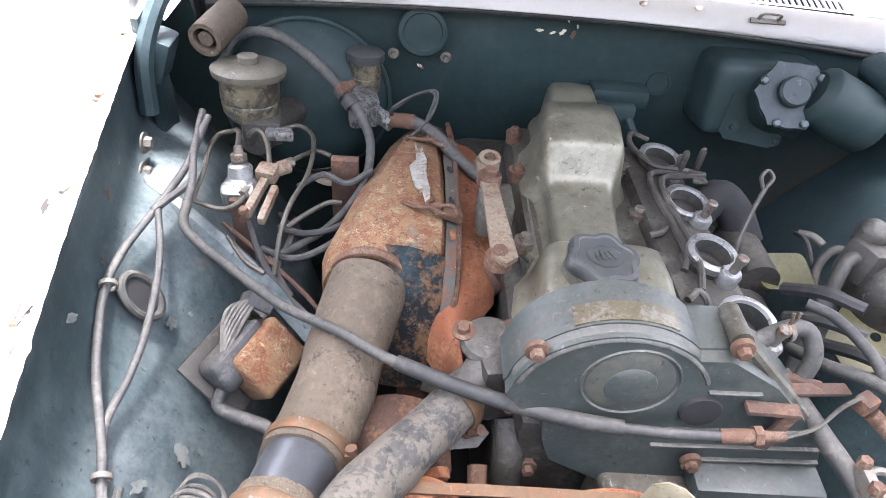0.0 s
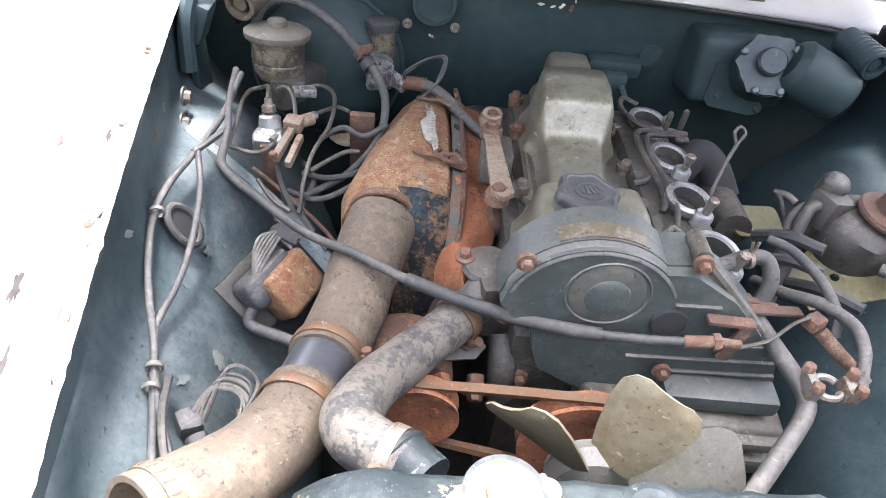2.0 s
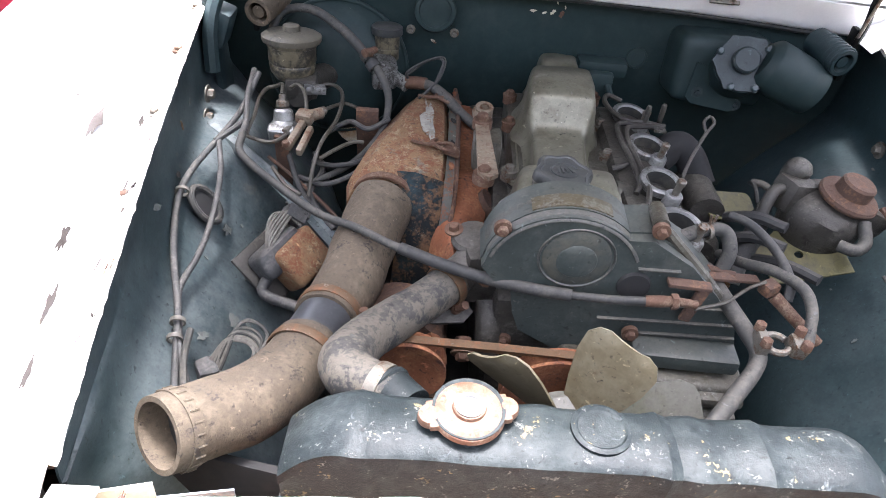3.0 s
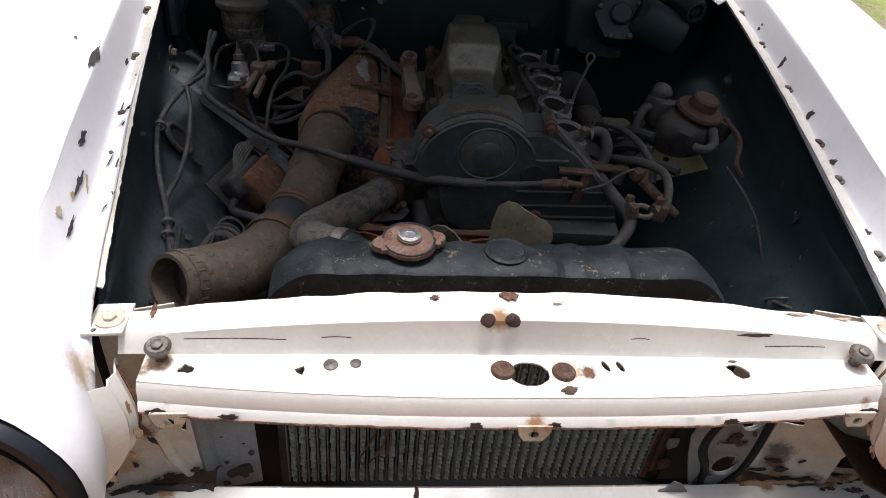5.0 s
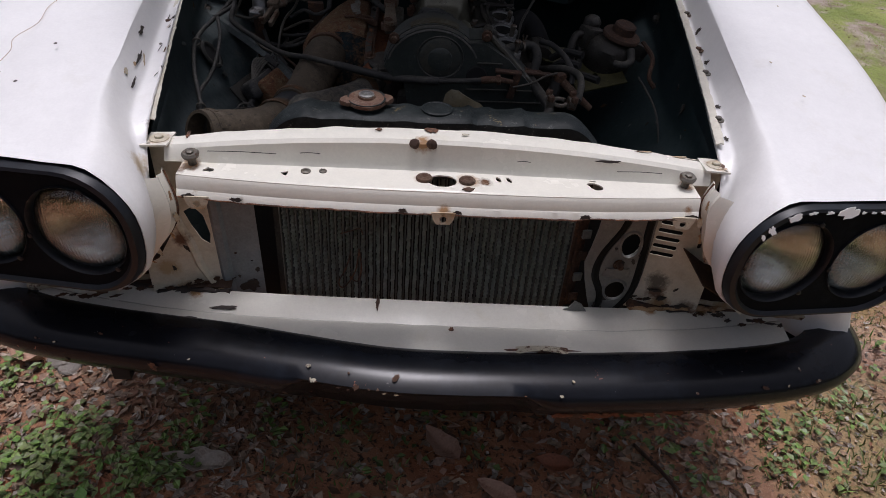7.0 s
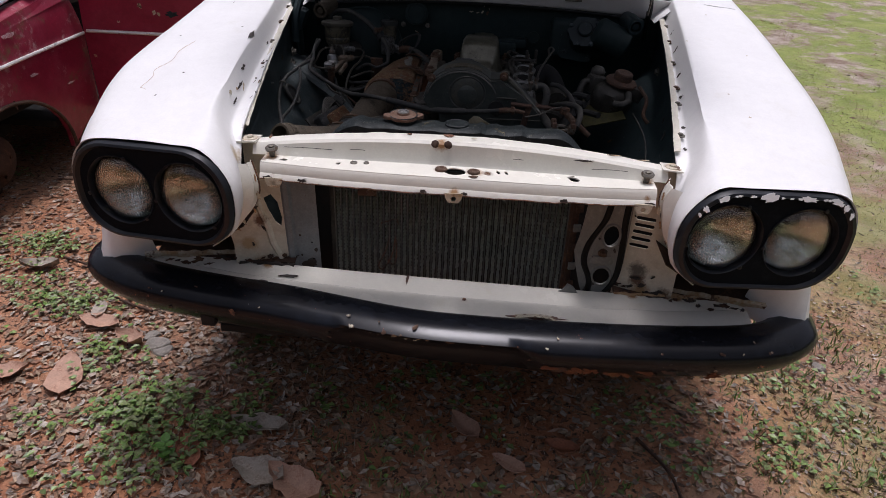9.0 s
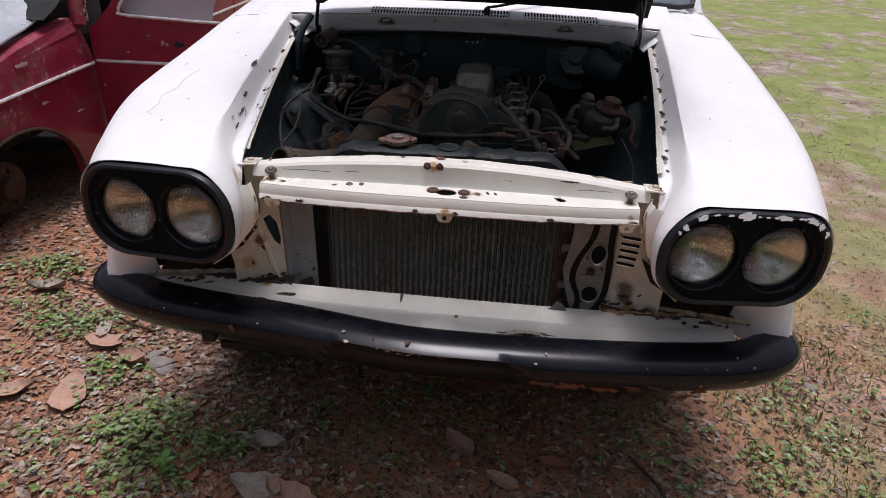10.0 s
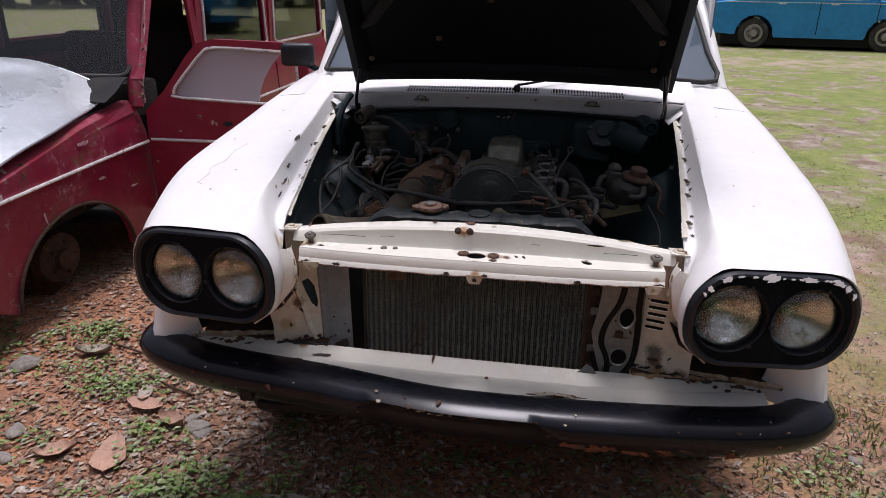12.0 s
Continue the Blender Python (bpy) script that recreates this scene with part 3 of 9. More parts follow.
def ground_material():
    m, nt, b = shader("damp_red_soil_with_moss", 0.9)
    tc = nt.nodes.new("ShaderNodeTexCoord")
    sep = nt.nodes.new("ShaderNodeSeparateXYZ")
    nt.links.new(tc.outputs["Object"], sep.inputs[0])
    lawn = nt.nodes.new("ShaderNodeMath")
    lawn.operation = "ADD"
    nt.links.new(ramp(nt, sep.outputs[0], 0.2, 2.9), lawn.inputs[0])
    nt.links.new(ramp(nt, sep.outputs[1], 1.5, 9.0), lawn.inputs[1])
    soil = blend(nt, ramp(nt, noise_node(nt, 6, 8), 0.35, 0.68), (0.24, 0.082, 0.034), (0.50, 0.235, 0.118))
    soil = blend(nt, ramp(nt, noise_node(nt, 1.1, 6), 0.45, 0.7), soil, (0.27, 0.165, 0.105))
    soil = blend(nt, ramp(nt, noise_node(nt, 60, 8), 0.53, 0.62), soil, (0.045, 0.025, 0.016))
    soil = blend(nt, ramp(nt, noise_node(nt, 110, 6, 0.7), 0.60, 0.66), soil, (0.52, 0.36, 0.25))
    soil = blend(nt, lawn.outputs[0], soil, blend(nt, ramp(nt, noise_node(nt, 5, 8), 0.4, 0.65), (0.20, 0.14, 0.10), (0.42, 0.36, 0.30)))
    moss = blend(nt, ramp(nt, noise_node(nt, 3.5, 8), 0.35, 0.7), (0.155, 0.20, 0.040), (0.275, 0.30, 0.085))
    moss = blend(nt, ramp(nt, noise_node(nt, 26, 8, 0.7), 0.54, 0.68), moss, (0.12, 0.125, 0.045))
    patch = nt.nodes.new("ShaderNodeMath")
    patch.operation = "MULTIPLY"
    nt.links.new(ramp(nt, noise_node(nt, 1.5, 10, 0.72, 0.6), 0.44, 0.55), patch.inputs[0])
    nt.links.new(lawn.outputs[0], patch.inputs[1])
    patch.use_clamp = True
    # bare wheel track across the far lawn
    track = nt.nodes.new("ShaderNodeMath")
    track.operation = "MULTIPLY"
    nt.links.new(ramp(nt, sep.outputs[1], 12.0, 12.7), track.inputs[0])
    nt.links.new(ramp(nt, sep.outputs[1], 14.6, 14.0), track.inputs[1])
    col = blend(nt, track.outputs[0], blend(nt, patch.outputs[0], soil, moss), blend(nt, ramp(nt, noise_node(nt, 2.2, 8), 0.36, 0.62), (0.40, 0.30, 0.245), moss))
    nt.links.new(col, b.inputs["Base Color"])
    bp = nt.nodes.new("ShaderNodeBump")
    bp.inputs["Strength"].default_value, bp.inputs["Distance"].default_value = 0.6, 0.02
    nt.links.new(noise_node(nt, 38, 10, 0.7), bp.inputs["Height"])
    nt.links.new(bp.outputs[0], b.inputs["Normal"])
    return m


soil_mat = ground_material()

# ---------------------------------------------------------------- ground
def ground_height(x, y):
    return 0.012 * noise.noise(V((x * 2.2, y * 2.2, 0))) + 0.006 * noise.noise(V((x * 9, y * 9, 3)))


def build_ground():
    def axis(a, b, step, far):
        core = list(np.arange(a, b, step))
        out, d = [], step
        v = b
        while v < far:
            out.append(v)
            d *= 1.25
            v += d
        neg, d, v = [], step, a - step
        while v > -far:
            neg.append(v)
            d *= 1.25
            v -= d
        return neg[::-1] + core + out + [far]
    xs, ys = axis(-3.0, 3.5, 0.06, 400), axis(-1.6, 4.0, 0.06, 400)
    verts = [(x, y, ground_height(x, y) if abs(x) < 20 and abs(y) < 25 else 0.0) for y in ys for x in xs]
    n = len(xs)
    faces = [(j * n + i, j * n + i + 1, (j + 1) * n + i + 1, (j + 1) * n + i) for j in range(len(ys) - 1) for i in range(n - 1)]
    ob = from_arrays("ground", verts, faces, soil_mat, "structure", "damp red-brown soil yard with mossy grass patches", "ground")
    for p in ob.data.polygons:
        p.use_smooth = True


build_ground()

# ---------------------------------------------------------------- white saloon car
car = thing("white_car", (0, 0.6, 0), "old white saloon car, hood open, grille missing, paint chipped and rusting", "car")


def lean(x):
    """The nose hangs a little lower on one side."""
    return -0.018 * x


def zi(y):
    return 0.868 + 0.165 * y - 0.035 * y * y


def xi(y, s=1):
    return (0.430 if s > 0 else 0.438) + 0.155 * y - 0.03 * y * y


def fender_section(y, s=1):
    z, x = zi(max(y, 0.0)), xi(max(y, 0.0), s)
    g = ease([(0.0, 1.0), (0.12, 0.85), (0.40, 0.62), (0.90, 0.50)], y)
    rear = [(x, z - 0.007), (x, z), (x + 0.024 * g, z - 0.003), (x + 0.034 * g, z + 0.006), (x + 0.056 * g, z + 0.040)]
    nose = [(0.452, 0.698), (0.420, 0.740), (0.394, 0.785), (0.400, 0.830), (0.440, 0.866)]
    k = min(1, max(0, (y + 0.10) / 0.13))
    k = k * k * (3 - 2 * k)
    inner = [(a[0] + (b[0] - a[0]) * k, a[1] + (b[1] - a[1]) * k) for a, b in zip(nose, rear)]
    top = z + 0.046 if y > 0.03 else 0.878 + 0.036 * k
    low = 0.690 if y < 0.0 else ease([(0.0, 0.690), (0.05, 0.55), (0.12, 0.45), (2, 0.42)], y)
    ow = 0.792 + 0.006 * min(1, max(0, (y + 0.12) / 0.25))
    outer = [(0.53 + (x + 0.056 * g + 0.010 - 0.53) * min(1, max(0, (y + 0.03) / 0.15)), top), (max(0.60, x + 0.10), top + 0.004), (max(0.67, x + 0.13), top - 0.002), (0.738, top - 0.007), (ow - 0.018, top - 0.026), (ow - 0.002, top - 0.075),
             (ow, max(top - 0.19, low + 0.03)), (ow - 0.012, low)]
    return inner + outer


LAMP_Z = {-1: 0.778, 1: 0.764}


def bezel_pose(s):
    return Matrix.Translation((s * 0.588, -0.118, LAMP_Z[s])) @ pose(0, 0, 0, 90, 0, s * 10) @ pose(0, 0, 0, 0, 0, -3.6 if s > 0 else 2.2)


NOSE = [(-0.112, -0.104), (-0.162, -0.062), (-0.178, -0.004), (-0.168, 0.052), (-0.122, 0.102), (-0.062, 0.1065), (0.02, 0.1070), (0.082, 0.1065), (0.128, 0.099), (0.160, 0.072), (0.177, 0.030), (0.179, -0.020), (0.164, -0.066)]


def build_fender(s, label):
    ys = [0.24, 0.29, 0.34, 0.46, 0.60, 0.75, 0.90, 1.05, 1.20, 1.28]
    m = bezel_pose(s)
    secs = []

    def skin(y):
        fine = catmull([V((x, z, 0)) for x, z in fender_section(y, s)], 3)
        return [V((s * p.x, y, p.y + lean(s * p.x) * (1 if y < 0.1 else max(0, 1 - (y - 0.1) * 2)))) for p in fine]
    # front: the bezel's outline, drawn back step by step into the first full section
    front = [V((s * a, b, 0)) for a, b in NOSE]
    outline = catmull(front, 3)
    for depth, f in ((-0.001, 0.985), (0.001, 1.0), (-0.008, 1.010)):
        secs.append([m @ V((p.x * f, p.y * f, depth)) for p in outline])
    for q in np.linspace(0, 1, 13)[:-1]:
        f = 1.012 + 0.02 * math.sin(math.pi * q)
        yq = -0.118 + 0.358 * q
        g = min(1, max(0, (yq + 0.118) / 0.150))
        g = g * g * (3 - 2 * g)
        ring = [m @ V((p.x * f, p.y * f, -0.014)) for p in outline]
        row = []
        for i, (a, b) in enumerate(zip(ring, skin(max(yq, 0.03)))):
            w = min(1, max(0, (i - 12) / 8))
            k = (1 - w) * g + w * (1 - (1 - q) ** 2.2)
            row.append(V((a.x + (b.x - a.x) * k, a.y + (0.24 - a.y) * q, a.z + (b.z - a.z) * k)))
        secs.append(row)
    secs += [skin(y) for y in ys]
    bm = loft(secs)
    jitter(bm, 0.0022, 7, s)
    thicken(bm, 0.0025)
    fen = part("fender", bm, white_paint, car, label, 50)
    # fixing bolts along the gutter
    for y in (0.10, 0.245, 0.33, 0.48, 0.63, 0.76):
        x, z = xi(y, s) + 0.010, zi(y) - 0.001
        part("bolt", hexbolt((s * x, y, z), (0, 0, 1), 0.006, 0.006), rust_bolt if y in (0.33, 0.63) else zinc, fen)
    # ragged lip where the paint has peeled from the gutter's edge
    lip = []
    for k in range(90):
        y = 0.03 + 0.80 * k / 89
        x, z = xi(y, s), zi(y)
        d = 0.004 * noise.noise(V((y * 60, s * 3, 0)))
        lip.append([V((s * (x - 0.004 - abs(d)), y, z + 0.001)), V((s * (x + 0.003), y, z + 0.0035)), V((s * (x + 0.009 + d), y, z + 0.0022))])
    part("flaked_lip", thicken(loft(lip), 0.002), cheek_paint, fen, "flaked off-white edge", 60)
    return fen


fender_l = build_fender(-1, "chipped white front fender, cracked paint")
fender_r = build_fender(1, "white front fender, dull chalky paint")


def flake(parent, at, normal, w, h, seed, material, turn=0.0, name="paint_chip"):
    """A small ragged patch of bare metal lying on the paint."""
    q = V(normal).to_track_quat("Z", "Y").to_matrix().to_4x4()
    m = Matrix.Translation(at) @ q @ pose(0, 0, 0, 0, 0, turn)
    return part(name, plate(ring2(0, 0, w / 2, h / 2, 18, 0, 0.38, seed), [], 0.0012, m), material, parent)


def fender_top(x, y, s=1):
    """Height of the fender's skin."""
    fine = catmull([V((a_, b_, 0)) for a_, b_ in fender_section(y, s)], 3)
    pts = sorted((p.x, p.y) for p in fine if p.y > zi(max(y, 0)) - 0.1)
    return float(np.interp(abs(x), [p[0] for p in pts], [p[1] for p in pts]))


def skin_flake(parent, s, x, y, w, h, seed, material, turn=0.0):
    """A ragged chip that follows the fender's skin."""
    rnd_ = random.Random(seed)
    bm = bmesh.new()
    ring = []
    n = 20
    for k in range(n):
        a_ = 2 * math.pi * k / n
        f = 1 + 0.4 * rnd_.uniform(-1, 1)
        u, v = w / 2 * f * math.cos(a_), h / 2 * f * math.sin(a_)
        px, py = x + u * math.cos(turn) - v * math.sin(turn), y + u * math.sin(turn) + v * math.cos(turn)
        ring.append(bm.verts.new((s * px, py, fender_top(px, py, s) + lean(s * px) * (1 if py < 0.1 else max(0, 1 - (py - 0.1) * 2)) + 0.0028)))
    c = bm.verts.new((s * x, y, fender_top(x, y, s) + lean(s * x) * (1 if y < 0.1 else max(0, 1 - (y - 0.1) * 2)) + 0.003))
    for k in range(n):
        bm.faces.new((c, ring[k], ring[(k + 1) % n]))
    bmesh.ops.recalc_face_normals(bm, faces=bm.faces)
    return part("paint_chip", bm, material, parent)


for k, (x, y, w, h) in enumerate(((0.534, 0.380, 0.015, 0.070), (0.507, 0.225, 0.006, 0.045), (0.494, 0.160, 0.005, 0.055), (0.484, 0.095, 0.004, 0.050), (0.486, 0.300, 0.006, 0.012), (0.520, 0.45, 0.004, 0.03), (0.462, 0.165, 0.006, 0.008), (0.50, 0.42, 0.005, 0.009))):
    skin_flake(fender_l, -1, x, y, w * 0.55, h * 0.7, k, chip_dark, -0.1)
for k, (x, y) in enumerate(((0.60, 0.12), (0.70, 0.35), (0.57, 0.42), (0.66, 0.62), (0.62, 0.02))):
    skin_flake(fender_l, -1, x, y, 0.005, 0.006, 50 + k, chip_dark)
    skin_flake(fender_r, 1, x - 0.03, y + 0.09, 0.005, 0.006, 70 + k, rusty_white)
rnd = random.Random(77)
for k in range(9):
    skin_flake(fender_l, -1, rnd.uniform(0.455, 0.500), rnd.uniform(0.09, 0.34), rnd.uniform(0.002, 0.004), rnd.uniform(0.010, 0.026), 90 + k, rnd.choice((rusty_white, rusty_white, chip_dark)), rnd.uniform(-0.5, 0.3))
for k, y in enumerate((0.06, 0.15, 0.29, 0.40, 0.55, 0.68)):
    skin_flake(fender_r, 1, xi(y) + 0.02, y, 0.008, 0.012, 40 + k, chip_dark)
# fine cracks in the paint of the fender's top
crack = [[(-0.665, 0.05, 0.925), (-0.66, 0.10, 0.933), (-0.672, 0.14, 0.94), (-0.655, 0.19, 0.946), (-0.662, 0.25, 0.953), (-0.648, 0.31, 0.961)],
         [(-0.665, 0.05, 0.925), (-0.655, 0.045, 0.924), (-0.648, 0.04, 0.923)]]


for c in crack:
    part("paint_crack", tube([(x, y, fender_top(x, y) + lean(x) * (1 if y < 0.1 else max(0, 1 - (y - 0.1) * 2)) + 0.0022) for x, y, z in c], 0.0004, 5, 4), rust_stain, fender_l)


# ---- headlamp bezels and lamps
def bezel_outline(f=1.0):
    pts = rrect(0, 0, 0.344 * f, 0.203 * f, 0.090 * f, 8)
    return pts


def build_lamps(s, xs, material, label):
    m = bezel_pose(s)
    secs = []
    for f, d in ((0.995, -0.032), (1.015, -0.010), (1.01, 0.004), (0.985, 0.013), (0.94, 0.015), (0.90, 0.008)):
        secs.append([m @ V((x, y, d)) for x, y in bezel_outline(f)])
    rim = loft(secs, True)
    loc = [s * (x - 0.588) for x in xs]
    holes = [ring2(l, 0.003, 0.0722, None, 40) for l in loc]
    face = plate(bezel_outline(0.905), holes, -0.012, m @ pose(0, 0, 0.0085))
    bez = part("lamp_bezel", rim, material, car, label)
    part("bezel_face", face, bezel_face, bez)
    for l in loc:
        at = m @ V((l, 0.003, 0.003))
        ax = (m.to_3x3() @ V((0, 0, 1)))
        lamp = part("headlamp", lathe([(0.0730, 0.004), (0.0722, 0.009), (0.0706, 0.007), (0.0700, -0.014), (0.0700, -0.020)], at, ax, 48, False), bezel_black, car, "round sealed-beam headlamp")
        part("reflector", lathe([(0.0698 * q, -0.016 - 0.042 * (1 - q ** 1.7)) for q in (1, 0.96, 0.9, 0.8, 0.68, 0.55, 0.42, 0.28, 0.14, 0.02)], at, ax, 48, False), reflector, lamp, "tarnished silver reflector")
        dome = [(0.0698, -0.014), (0.0690, -0.006), (0.063, 0.002), (0.050, 0.008), (0.033, 0.0125), (0.015, 0.015), (0.002, 0.0155)]
        inner = [(r * 0.965, h - 0.003) for r, h in dome[::-1]]
        gl = part("lens", lathe(dome + inner, at, ax, 48, False), lens_glass, lamp, "clear fluted glass lens")
        gl.visible_shadow = False
        for a in (70, 190, 310):
            part("retaining_screw", lathe([(0.004, 0.0), (0.004, 0.002), (0.002, 0.003)], at + m.to_3x3() @ V((0.0735 * math.cos(radians(a)), 0.0735 * math.sin(radians(a)), 0.008)), ax, 10), bezel_black, bez)


build_lamps(-1, (0.504, 0.654), bezel_black, "black twin headlamp bezel")
build_lamps(1, (0.503, 0.655), bezel_chipped, "black twin headlamp bezel, white primer chips along the top")

rnd = random.Random(21)
bezel_r = [o for o in car.children if o.name.startswith("lamp_bezel")][-1]
bm_ = bezel_pose(1)
for k, (x, w, h) in enumerate(((-0.115, 0.030, 0.012), (-0.062, 0.012, 0.006), (-0.030, 0.034, 0.016), (0.030, 0.014, 0.006), (0.045, 0.036, 0.012), (0.105, 0.030, 0.014), (0.125, 0.014, 0.018), (-0.142, 0.012, 0.016), (0.078, 0.010, 0.005), (-0.088, 0.016, 0.005), (0.012, 0.010, 0.004), (0.142, 0.010, 0.016), (-0.152, 0.007, 0.012), (0.088, 0.014, 0.005), (-0.005, 0.008, 0.004))):
    yy = 0.0955 - max(0, abs(x) - 0.085) ** 2 * 9
    flake(bezel_r, bm_ @ V((x, yy, 0.0155)), bm_.to_3x3() @ V((0.0, 0.35, 1)), w * 0.85, h * 0.8, 700 + k, white_paint, 8 * math.sin(k) - 600 * max(0, x - 0.085) ** 1 * 0.6 + 600 * max(0, -x - 0.085) * 0.6, "primer_chip")

# brown pan and black back slab at each lamp pair, coloured for shade
for s in (-1, 1):
    z0 = lean(s * 0.6)
    pan = loft([[V((s * x, y, z + z0)) for x, z in ((0.43, 0.685), (0.47, 0.66), (0.56, 0.648), (0.64, 0.650), (0.70, 0.668), (0.72, 0.70))] for y in (-0.08, -0.05, 0.02, 0.10)])
    part("lamp_pan", thicken(pan, 0.002), rust_dark, car, "dark brown pan under the lamps, coloured for shade")
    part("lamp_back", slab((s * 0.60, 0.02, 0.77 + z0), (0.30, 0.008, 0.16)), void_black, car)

# ---- slam panel over the grille opening
def slam_x(k, n=60):
    return -0.415 + 0.83 * k / n


def slam_sec(x):
    f = min(1.0, abs(x) / 0.41)
    zc = 0.884 - 0.030 * f * f
    zl = 0.836 - 0.004 * f
    t = lean(x) * 0.4
    back = 0.020 * f * f
    return [(0.025 - back * 0.4, zc - 0.018 + t), (0.023 - back * 0.4, zc - 0.002 + t), (0.018 - back * 0.4, zc + t), (-0.010, zc - 0.003 + t), (-0.016, zc - 0.008 + t),
            (-0.021, zl + 0.006 + t), (-0.025, zl + t)]


def slam_low(x):
    f = min(1.0, abs(x) / 0.41)
    t = lean(x) * 0.4
    back = 0.026 * f ** 2.2
    zl = 0.836 - 0.004 * f
    return zl + t, -0.084 + back


secs = []
for k in range(61):
    x = slam_x(k)
    sec = slam_sec(x)
    wob = 0.0025 * noise.noise(V((x * 26, 0.5, 2)))
    secs.append([V((x, y + (wob if i == 0 else 0), z + (wob if i < 2 else 0))) for i, (y, z) in enumerate(sec)])
slam = part("slam_panel", thicken(loft(secs), 0.002), cream_paint, car, "cream-white front cross panel with rusty latch holes", 30)
# lower ledge, with its holes
out = []
for k in range(41):
    x = -0.388 + 0.776 * k / 40
    out.append((x, -0.025))
for k in range(41):
    x = 0.388 - 0.776 * k / 40
    out.append((x, slam_low(x)[1]))
ledge_holes = [ring2(-0.003, -0.052, 0.0215, 0.0165, 24, 0, 0.03, 3), ring2(0.229, -0.045, 0.012, 0.008, 10, -0.5, 0.25, 5), ring2(0.227, -0.03, 0.006, 0.002, 8, 0, 0.3, 6),
               ring2(-0.235, -0.047, 0.006, 0.005, 8, 0.4, 0.35, 8), ring2(0.082, -0.040, 0.0035, 0.008, 10, 0.3), ring2(0.098, -0.040, 0.0035, 0.008, 10, 0.3),
               ring2(-0.345, -0.045, 0.008, 0.006, 10, 0, 0.3, 9)]
lb = plate(out, ledge_holes, -0.0022, Matrix.Identity(4))
for v in lb.verts:
    v.co.z += slam_low(v.co.x)[0]
part("ledge", lb, cream_paint, slam, "", 25)
# front fold of the ledge and its ragged bottom flange
secs = []
for k in range(101):
    x = -0.388 + 0.776 * k / 100
    z, y = slam_low(x)
    rag = 0.0022 * noise.noise(V((x * 70, 1.7, 0))) + 0.0015 * noise.noise(V((x * 25, 4, 0)))
    secs.append([V((x, y + 0.004, z + 0.0005)), V((x, y, z - 0.001)), V((x, y - 0.004, z - 0.006)), V((x, y - 0.007, z - 0.020)), V((x, y - 0.009, z - 0.0215)), V((x, y - 0.013, z - 0.030 + rag))])
part("front_flange", thicken(loft(secs), 0.0022), cream_paint, slam, "", 30)
edge = []
for k in range(81):
    x = -0.386 + 0.772 * k / 80
    z, y = slam_low(x)
    edge.append(V((x, y - 0.0135, z - 0.0302 + 0.0022 * noise.noise(V((x * 70, 1.7, 0))) + 0.0015 * noise.noise(V((x * 25, 4, 0))))))
part("rust_edge", tube(edge, 0.0013, 5, 1), bare_edge, slam, "rust-eaten lower edge")
for x, v_, l in ((-0.30, 0.55, 0.10), (-0.20, 0.5, 0.03), (0.30, 0.45, 0.07), (0.12, 0.5, 0.02)):
    za, zb = slam_low(x)[0] + 0.006, slam_sec(x)[4][1]
    part("scratch", tube([(x - l / 2, -0.0215, za + (zb - za) * v_), (x, -0.0212, za + (zb - za) * v_ + 0.001), (x + l / 2, -0.0215, za + (zb - za) * v_)], 0.0006, 5, 2), chip_dark, slam)
for x in (-0.358, -0.001, 0.364):
    z, y = slam_low(x)
    m = Matrix.Translation((x, y - 0.0135, z - 0.034)) @ pose(0, 0, 0, 82, 0, 0)
    part("tab", plate([(-0.018, 0.008), (0.018, 0.008), (0.015, -0.003), (0.010, -0.011), (-0.010, -0.011), (-0.015, -0.003)], [ring2(0, -0.003, 0.005, None, 12)], 0.003, m), rusty_white, slam, "rusty fixing tab")
for x, y in ((-0.030, -0.048), (0.034, -0.050)):
    z = slam_low(x)[0]
    part("washer", lathe([(0.0125, 0), (0.0125, 0.002), (0.011, 0.004), (0.006, 0.005), (0.0035, 0.0035), (0.001, 0.003)], (x, y, z), (0, 0, 1), 24), rust_bolt, slam, "rusty cup washer")
for x, y, r in ((-0.205, -0.040, 0.0075), (-0.180, -0.038, 0.0058)):
    z = slam_low(x)[0]
    part("screw", merged(lathe([(r, 0), (r, 0.0015), (r * 0.6, 0.003)], (x, y, z), (0, 0, 1), 16), slab((x, y, z + 0.003), (r * 1.3, 0.0014, 0.001), (0, 0, 40), 0), slab((x, y, z + 0.003), (r * 1.3, 0.0014, 0.001), (0, 0, 130), 0)), zinc, slam)
for x in (-0.046, -0.020):
    part("rust_stud", jitter(lathe([(0.008, 0), (0.008, 0.003), (0.003, 0.006)], (x, -0.0145, 0.876), (0, -1, 0.35), 10), 0.002, 120), rust_dark, slam)
for k, (x, y, w, h) in enumerate(((-0.020, 0.012, 0.02, 0.012), (0.03, 0.004, 0.012, 0.003), (-0.10, 0.010, 0.008, 0.006), (0.37, 0.012, 0.022, 0.004), (-0.385, 0.01, 0.005, 0.016), (0.31, 0.010, 0.024, 0.003))):
    f = min(1.0, abs(x) / 0.41)
    flake(slam, (x, y, 0.884 - 0.030 * f * f + lean(x) * 0.4 + 0.0008), (0, -0.1, 1), w, h, 60 + k, bare_edge if k % 2 == 0 else rusty_white, 0)
flake(slam, (0.035, -0.075, 0.8368), (0, 0, 1), 0.020, 0.008, 71, rust_bolt)
flake(slam, (0.25, -0.0195, 0.862), (0, -1, 0.2), 0.034, 0.004, 72, chip_dark)
